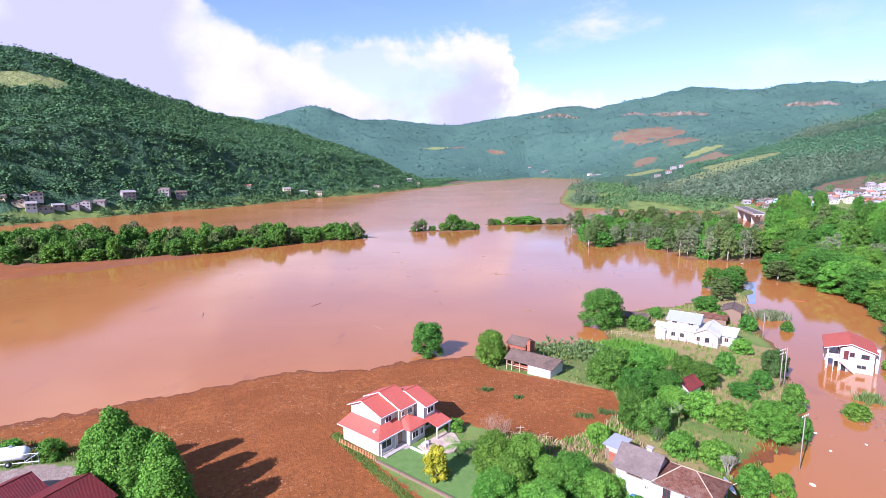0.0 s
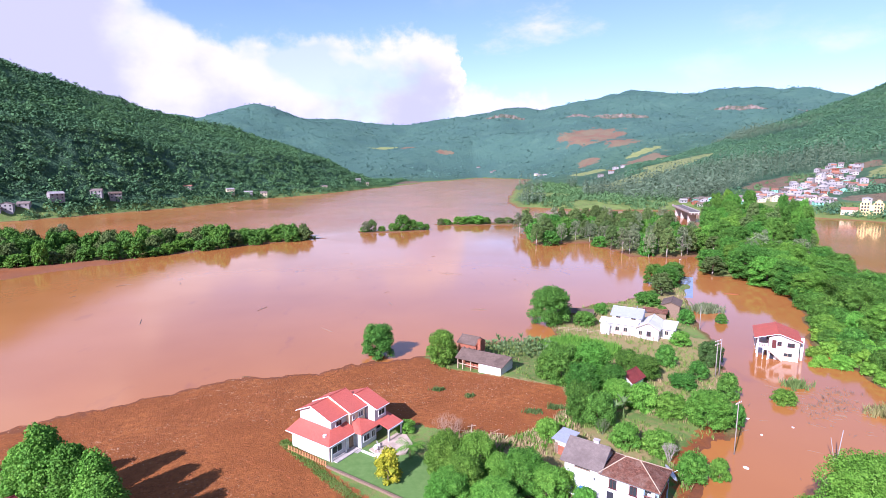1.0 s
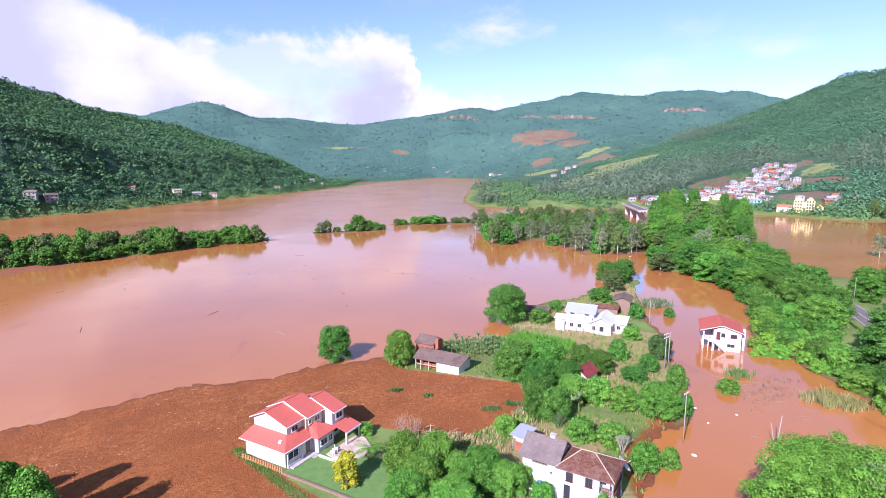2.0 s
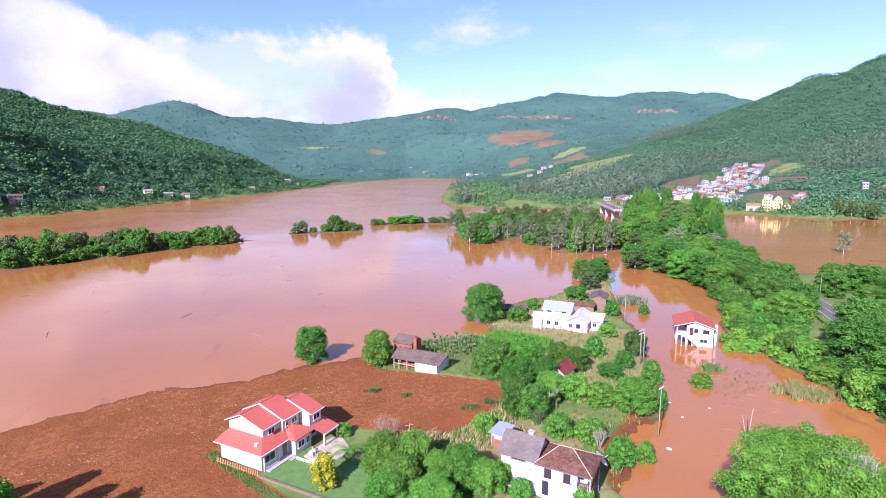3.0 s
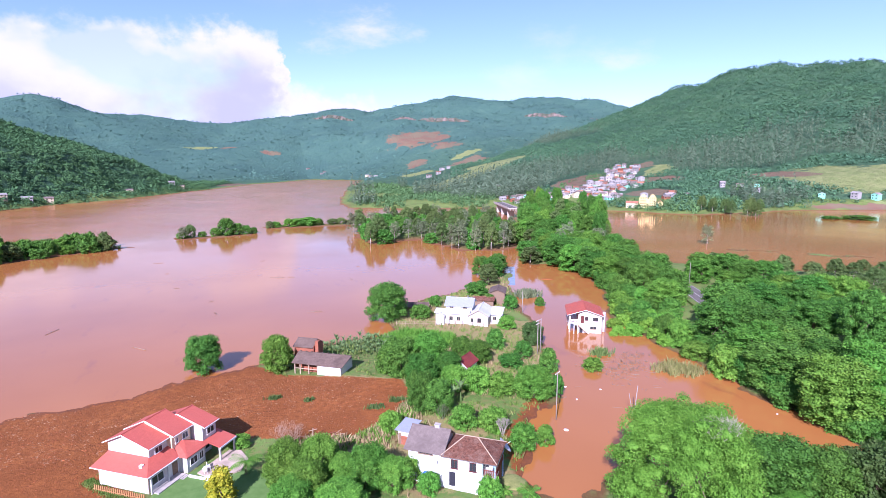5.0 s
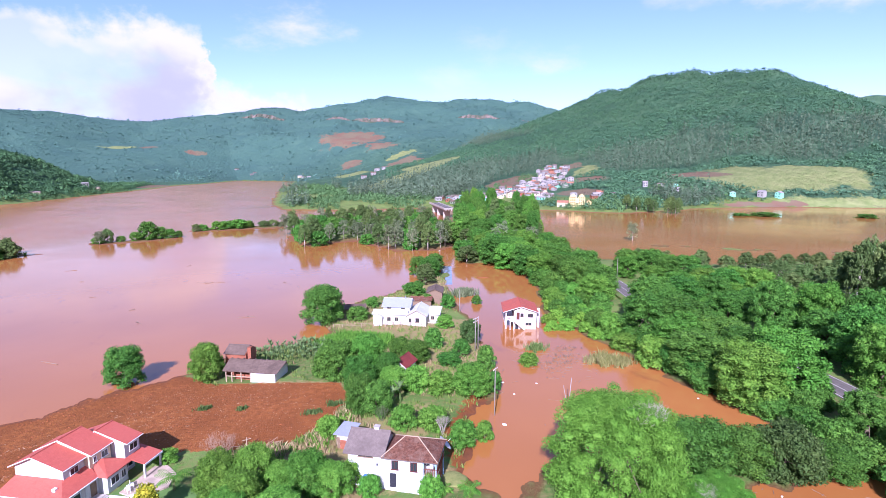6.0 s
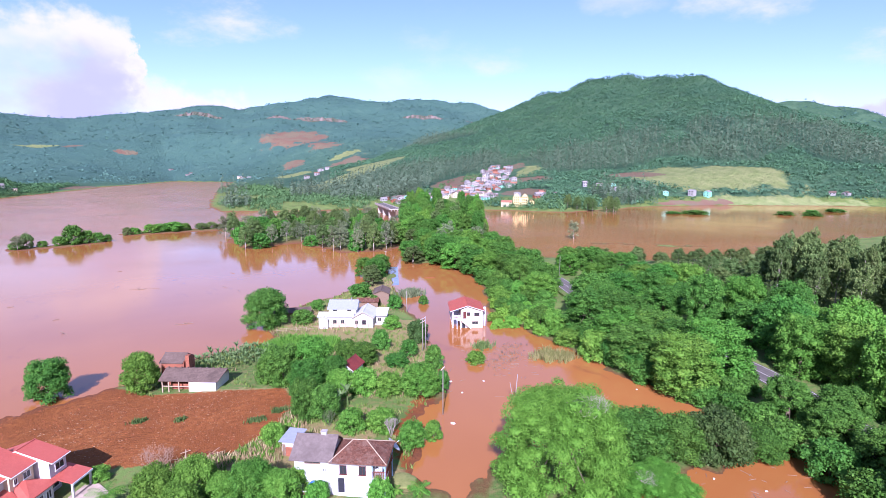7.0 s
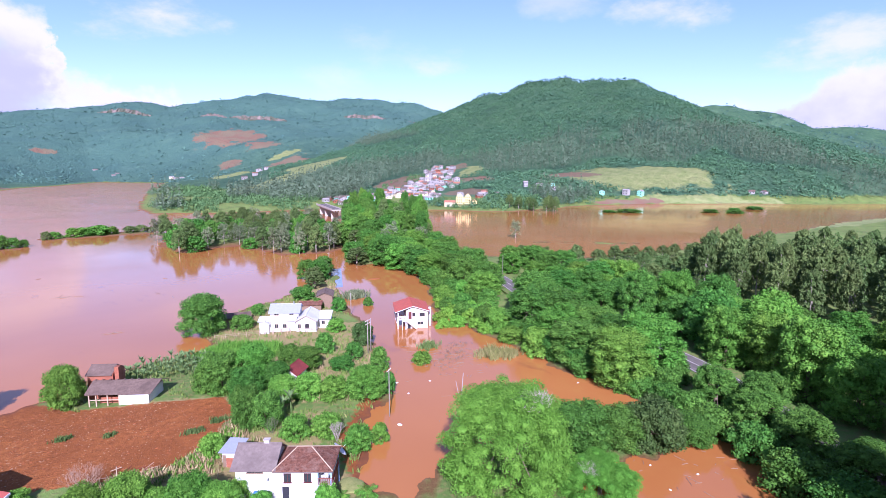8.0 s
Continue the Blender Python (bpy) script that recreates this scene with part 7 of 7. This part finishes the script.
def bare_tree(x, y, tall, spread, material, label, seed, upright=0.6, stems=5):
    """Leafless twigs that fork four times."""
    rng = random.Random(seed)
    root = thing("bare_tree", pose(x, y, height_at(x, y)), label, "tree")
    trunk, twigs = Gather(), Gather()

    def fork(p, d, length, r, depth):
        q = p + d * length
        (trunk if depth < 2 else twigs).rod(p, q, r, r * 0.65, 5 if depth < 2 else 3)
        if depth == 4:
            return
        for _ in range(3):
            n = Vector((rng.uniform(-1, 1), rng.uniform(-1, 1), rng.uniform(-0.3, 1) + upright * 0.6)).normalized()
            fork(q, (d * 0.75 + n * 0.75).normalized(), length * rng.uniform(0.62, 0.85), r * 0.6, depth + 1)

    for i in range(stems):
        t = math.tau * i / stems + rng.uniform(-0.3, 0.3)
        fork(Vector((0, 0, -0.2)), Vector((math.cos(t) * spread, math.sin(t) * spread, 1)).normalized(), tall * 0.30, 0.045, 0)
    trunk.make("branch_frame", material, root)
    twigs.make("twig_spray", material, root)


M_TWIG = plain("pale_twigs", (0.34, 0.22, 0.15), 0.9)
M_TWIG_WHITE = plain("whitish_twigs", (0.36, 0.32, 0.26), 0.9)
bare_tree(9.3, 84.5, 4.6, 0.9, M_TWIG, "leafless brown tree beside the ploughed field", 3, 0.4, 11)
bare_tree(43.4, 74.6, 3.6, 0.3, M_TWIG_WHITE, "leafless whitish shrub behind the farmhouse", 5, 1.2, 7)
bare_tree(36.0, 83.6, 3.4, 0.5, M_LEAF_GREY, "thin grey shrub in the garden", 6, 0.8, 6)


M_REED = leaf_material("pale_reed", (0.13, 0.16, 0.045), (0.25, 0.26, 0.085), (0.40, 0.36, 0.16))


# ---- ground litter ----
def blades_patch(name, pts, per, tall, wide, material, seed, label, category="grass", water_level=False):
    """Tufts of standing blades."""
    rng = np.random.default_rng(seed)
    n = len(pts)
    z = np.zeros(n) if water_level else np.maximum(land_height(pts[:, 0], pts[:, 1]), 0)
    base = np.repeat(np.column_stack([pts, z]), per, 0)
    m = len(base)
    base[:, :2] += rng.normal(0, 0.22, (m, 2))
    h = tall * rng.uniform(0.5, 1.3, m)
    t = rng.uniform(0, math.tau, m)
    lean = rng.normal(0, 0.28, (m, 2)) * h[:, None]
    side = np.column_stack([np.cos(t), np.sin(t)]) * wide * rng.uniform(0.6, 1.4, (m, 1))
    a, b, c, d = base.copy(), base.copy(), base.copy(), base.copy()
    a[:, :2] -= side / 2
    b[:, :2] += side / 2
    c[:, :2] += lean * 0.5 + side * 0.45
    c[:, 2] += h * 0.6
    d[:, :2] += lean
    d[:, 2] += h
    a[:, 2] -= 0.1
    b[:, 2] -= 0.1
    v = np.stack([a, b, c, d], 1).reshape(-1, 3)
    f = np.arange(4 * m).reshape(-1, 4)
    ob = array_object(name, v, [f], material)
    return tagged(ob, label, category, kind="stuff")


def spread(poly, count, seed, keep=None):
    rng = np.random.default_rng(seed)
    xs, ys = [p[0] for p in poly], [p[1] for p in poly]
    p = rng.uniform((min(xs), min(ys)), (max(xs), max(ys)), (count, 2))
    ok = (inside_distance(p[:, 0], p[:, 1], poly) > 0) & (shore(p[:, 0], p[:, 1]) > 0.5)
    if keep is not None:
        ok &= keep(p[:, 0], p[:, 1])
    return p[ok]


HOUSE_PADS = [[(-11, 77), (-20, 84), (-8, 97), (2, 88), (4, 78)], [(22, 68), (32, 58), (39, 64), (27, 76)], [(56, 140), (74, 126), (82, 134), (66, 150)],
              [(12, 117), (24, 108), (30, 116), (18, 126)]]


def off_pads(x, y):
    ok = inside_distance(x, y, FIELD) < 1.0
    for pad in HOUSE_PADS:
        ok &= inside_distance(x, y, pad) < 0
    return ok


patch = lambda x, y: value_noise(x, y, 12, 51, 3) > 0.42
blades_patch("weeds", spread(GARDENS, 9000, 1, lambda x, y: off_pads(x, y) & patch(x, y)), 6, 0.75, 0.14, M_BLADE, 1, "rank green weeds in the gardens")
tall_dry = lambda x, y: (value_noise(x, y, 9, 61, 3) > 0.52)
blades_patch("dry_weeds", spread(GARDENS, 5000, 2, lambda x, y: off_pads(x, y) & tall_dry(x, y)), 5, 1.0, 0.12, M_STRAW, 2, "tall dry weeds in the gardens")
MAIZE = [(37, 130), (47, 135.5), (57, 124), (52, 118), (44, 118), (38, 124)]
blades_patch("maize", spread(MAIZE, 1500, 3), 7, 1.9, 0.30, M_LEAF_BRIGHT, 3, "patch of young green maize", "crop")
HEDGE = [(-19.5, 85), (-18.3, 86), (-8.4, 73.0), (6.6, 54.0), (5.4, 53.2), (-9.6, 72.2)]
blades_patch("hedge_grass", spread(HEDGE, 26000, 4), 7, 0.20, 0.10, M_BLADE, 4, "strip of rough grass along the garden wall")
YARD_WEEDS = [(-95, 74), (-80, 86), (-62, 82), (-50, 77), (-64, 77), (-80, 71)]
blades_patch("yard_grass", spread(YARD_WEEDS, 2600, 5), 6, 0.5, 0.12, M_BLADE, 5, "rough grass between yard and field")
for x, y, h, w in [(-76, 77, 2.4, 4), (-70.5, 80, 2.2, 3.4), (-62.5, 78.0, 3.2, 4.4), (-57, 80, 3, 4), (-81, 76, 2.6, 4)]:
    S_BUSHB.plant(x, y, h, w, "bright green bush at the edge of the yard", "yard bushes")
EDGE = [(10, 86), (20, 83), (27, 86), (34, 93), (37, 100), (40, 98), (36, 90), (28, 80), (20, 78), (12, 80), (6, 84)]
blades_patch("field_edge_weeds", spread(EDGE, 1500, 6), 6, 0.9, 0.16, M_STRAW, 6, "straw-coloured weeds at the field's edge")
blades_patch("green_edge_weeds", spread(EDGE, 900, 7), 7, 0.9, 0.20, M_LEAF_BRIGHT, 7, "fresh weeds at the field's edge")
rg = np.random.default_rng(8)
ring = lambda cx, cy, rx, ry, n: np.column_stack([cx + rx * rg.normal(0, 0.5, n), cy + ry * rg.normal(0, 0.5, n)])
blades_patch("reeds", np.vstack([ring(94.5, 86.0, 4.0, 3.4, 130), ring(97.5, 83, 3.0, 2.2, 60)]), 10, 1.5, 0.12, M_REED, 9, "pale dry reeds standing in the flood", "reeds", True)
blades_patch("lane_reeds", ring(100.9, 159.4, 4.0, 2.6, 170), 7, 2.4, 0.28, M_LEAF_GREY, 10, "grey-green broad reeds in the flooded lane", "reeds", True)
blades_patch("street_reeds", ring(86, 101, 2.2, 1.6, 70), 7, 1.5, 0.16, M_LEAF_OLIVE, 12, "drowned bush stems in the flooded street", "reeds", True)
blades_patch("strip_grass", spread(STRIP, 1800, 13), 6, 1.6, 0.5, M_LEAF_BRIGHT, 13, "grass along the drowned river bank")
blades_patch("field_weeds", np.vstack([ring(26, 92, 1.6, 0.8, 60), ring(9.0, 104, 1.3, 0.7, 40), ring(15, 100, 1.0, 0.5, 24), ring(30.5, 93.5, 1.5, 1.0, 50)]), 6, 0.6, 0.16, M_LEAF_OLIVE, 14, "small green weeds on the ploughed field")


def litter(name, pts, size, flat, material, seed, label, category):
    """Many small broken lumps."""
    rng = np.random.default_rng(seed)
    v0 = np.array([(1, 0, 0), (0, 1, 0), (-1, 0, 0), (0, -1, 0), (0, 0, 1)], float)
    f0 = np.array([(0, 1, 4), (1, 2, 4), (2, 3, 4), (3, 0, 4)])
    n = len(pts)
    z = land_height(pts[:, 0], pts[:, 1])
    s = size * np.minimum(rng.lognormal(0, 0.4, (n, 1, 1)), 1.9)
    t = rng.uniform(0, math.tau, n)
    c, q = np.cos(t)[:, None], np.sin(t)[:, None]
    v = v0[None] * (1 + rng.uniform(-0.4, 0.4, (n, 5, 3))) * s
    v = np.stack([v[..., 0] * c - v[..., 1] * q, v[..., 0] * q + v[..., 1] * c, v[..., 2] * flat], -1)
    v += np.column_stack([pts, z - 0.02])[:, None]
    f = (f0[None] + (np.arange(n) * 5)[:, None, None]).reshape(-1, 3)
    ob = array_object(name, v.reshape(-1, 3), [f], material)
    return tagged(ob, label, category, kind="stuff")


k = Mat("soil_clods", 0.95)
r_ = k.node("ShaderNodeNewGeometry").outputs["Random Per Island"]
k.colour(k.mix(k.ramp(r_, 0, 1), (0.17, 0.050, 0.015), (0.34, 0.110, 0.036)))
M_CLOD = k.m
k = Mat("maize_straw", 0.9)
r_ = k.node("ShaderNodeNewGeometry").outputs["Random Per Island"]
k.colour(k.mix(k.ramp(r_, 0, 1), (0.26, 0.13, 0.065), (0.52, 0.32, 0.18)))
M_STUBBLE = k.m
worked = lambda x, y: value_noise(x, y, 25, 71, 3) > 0.36
litter("clods", spread(FIELD, 20000, 31, worked), 0.13, 0.7, M_CLOD, 31, "clods of ploughed red soil", "soil")
trashy = lambda x, y: value_noise(x, y, 14, 72, 3) + 0.1 * (y > 92) > 0.53
litter("stubble", spread(FIELD, 40000, 32, trashy), 0.10, 0.3, M_STUBBLE, 32, "straw scraps on the ploughed field", "straw")


def drift(name, pts, lo, hi, thick, material, seed, label):
    """Sticks afloat."""
    rng = random.Random(seed)
    g = Gather()
    for x, y in pts:
        t, l = rng.uniform(0, math.tau), rng.uniform(lo, hi)
        d = Vector((math.cos(t), math.sin(t), 0)) * l / 2
        p = Vector((x, y, 0.02))
        g.rod(p - d, p + d, thick, thick * 0.5, 4)
        if rng.random() < 0.5:
            g.rod(p, p + Vector((rng.uniform(-1, 1), rng.uniform(-1, 1), rng.uniform(0, 0.5))) * l * 0.3, thick * 0.5, thick * 0.3, 3)
    ob = g.make(name, material)
    return tagged(ob, label, "driftwood", kind="stuff")


rg = np.random.default_rng(5)
street = np.vstack([np.column_stack([rg.normal(86, 5, 130), rg.normal(92, 5, 130)]), np.column_stack([rg.uniform(60, 80, 36), rg.uniform(62, 100, 36)]), np.column_stack([rg.uniform(72, 88, 25), rg.uniform(26, 40, 25)])])
drift("driftwood", street, 0.5, 2.2, 0.06, M_WOOD, 5, "dark drift sticks floating in the flooded street")
open_water = np.vstack([np.column_stack([rg.uniform(-120, 60, 14), rg.uniform(150, 300, 14)]), [(-107, 217), (-106, 218), (-108, 216), (24, 228), (22, 229), (28, 227), (60, 240)]])
drift("driftwood", open_water, 1.5, 6.0, 0.14, M_WOOD, 6, "drift branches floating on the wide flood")
for i, (x, y, s) in enumerate([(66, 88, 0.45), (64.5, 82, 0.4), (72, 84, 0.35), (79, 30, 0.3), (76, 36, 0.3), (72, 31, 0.3), (55, 72.5, 0.6), (95, 62, 0.3)]):
    bm = bmesh.new()
    bmesh.ops.create_icosphere(bm, subdivisions=2, radius=s * 0.55)
    for v in bm.verts:
        v.co = Vector((v.co.x * 1.5, v.co.y, v.co.z * 0.45)) * (1 + 0.2 * noise.noise(v.co * 3))
    ob = part("floating_bag", bm, M_TRIM, None, smooth=True)
    ob.matrix_world = pose(x, y, 0.05, 0, 0, i * 50)
    tagged(ob, "white plastic bag floating in the flood", "bag", "floating bags")


def timber_heap():
    rng = random.Random(8)
    root = thing("timber_heap", pose(14.2, 84.6, height_at(14, 84.6)), "heap of broken red-brown timber by the field", "timber")
    for i in range(26):
        a = Vector((rng.uniform(-2.6, 2.6), rng.uniform(-1.2, 1.2), rng.uniform(0.05, 0.4)))
        t = rng.uniform(0, math.tau)
        b = a + Vector((math.cos(t), math.sin(t), rng.uniform(-0.1, 0.35))) * rng.uniform(1.0, 2.4)
        Gather().rod(a, b, 0.07, 0.05, 4).make("plank", M_RAIL if i % 2 else M_TWIG, root)
    post = thing("fence_post", pose(12.9, 83.6, height_at(13, 83.6)), "leaning wooden post with a short crosspiece", "post")
    Gather().rod((0, 0, -0.3), (0.15, 0, 2.6), 0.09, 0.07).make("post", M_WOODPALE, post)
    Gather().rod((-0.6, 0, 2.2), (0.8, 0, 2.3), 0.05).make("crosspiece", M_WOODPALE, post)


timber_heap()


# ---- drowned lane, mud bar and round tank ----
M_WETLANE = plain("wet_lane", (0.20, 0.21, 0.26), 0.04, vary=0.2, scale=0.4)
M_WETLANE.node_tree.nodes["Principled BSDF"].inputs["Specular IOR Level"].default_value = 1.0
lane = mesh_object("lane", [(102.6, 178.4, 0.05), (106.8, 176.8, 0.05), (126.8, 211.2, 0.05), (122.4, 212.6, 0.05), (102.6, 178.4, -1.2), (106.8, 176.8, -1.2), (126.8, 211.2, -1.2), (122.4, 212.6, -1.2)],
                   [(0, 1, 2, 3), (4, 5, 1, 0), (5, 6, 2, 1), (6, 7, 3, 2), (7, 4, 0, 3)], M_WETLANE)
tagged(lane, "wet paved lane just awash, mirroring the sky", "lane", kind="structure")


def mud_bar(x, y, length, width, turn, label):
    bm = bmesh.new()
    bmesh.ops.create_icosphere(bm, subdivisions=3, radius=1)
    for v in bm.verts:
        k = 1 + 0.35 * noise.noise(v.co * 2.1 + Vector((x, y, 0)))
        v.co = Vector((v.co.x * length * k, v.co.y * width * k, v.co.z * 0.22))
    ob = part("mud_bar", bm, M_CLOD, None, smooth=True)
    ob.matrix_world = pose(x, y, 0.0, 0, 0, turn)
    tagged(ob, label, "mud bar")


mud_bar(124.6, 181.6, 2.6, 0.8, -30, "low bank of mud showing above the flood")

# dead stalks that stand out of the shallow street
stalks = np.vstack([ring(86, 92, 6.5, 4.0, 60), ring(92, 97, 5.0, 3.0, 36), ring(80, 88, 5.0, 4.0, 20)])
blades_patch("dead_stalks", stalks, 6, 0.55, 0.07, M_WOOD, 44, "dark dead stalks standing out of the flood", "stalks", True)


def grass_patch(x, y, r):
    """A low round bed of cropped olive grass that rises from the flooded verge."""
    bm = bmesh.new()
    bmesh.ops.create_icosphere(bm, subdivisions=4, radius=1)
    for v in bm.verts:
        k = 1 + 0.16 * noise.noise(v.co * 1.6 + Vector((x, y, 0)))
        v.co = Vector((v.co.x * r * k, v.co.y * r * k, v.co.z * 0.35 + 0.04 * noise.noise(v.co * 6)))
    ob = part("grass_bed", bm, M_OLIVEGRASS, None, smooth=True)
    ob.matrix_world = pose(x, y, max(height_at(x, y), 0) + 0.05)
    tagged(ob, "round bed of short olive green grass beside the farmhouse", "grass bed")


k = Mat("olive_grass", 0.95)
k.colour(k.mix(k.ramp(k.noise(1.4, 6, rough=0.7), 0.35, 0.65), (0.17, 0.20, 0.055), (0.27, 0.28, 0.09)))
k.bump(k.noise(14, 4), 0.7, 0.05)
M_OLIVEGRASS = k.m
grass_patch(38.2, 62.4, 2.0)
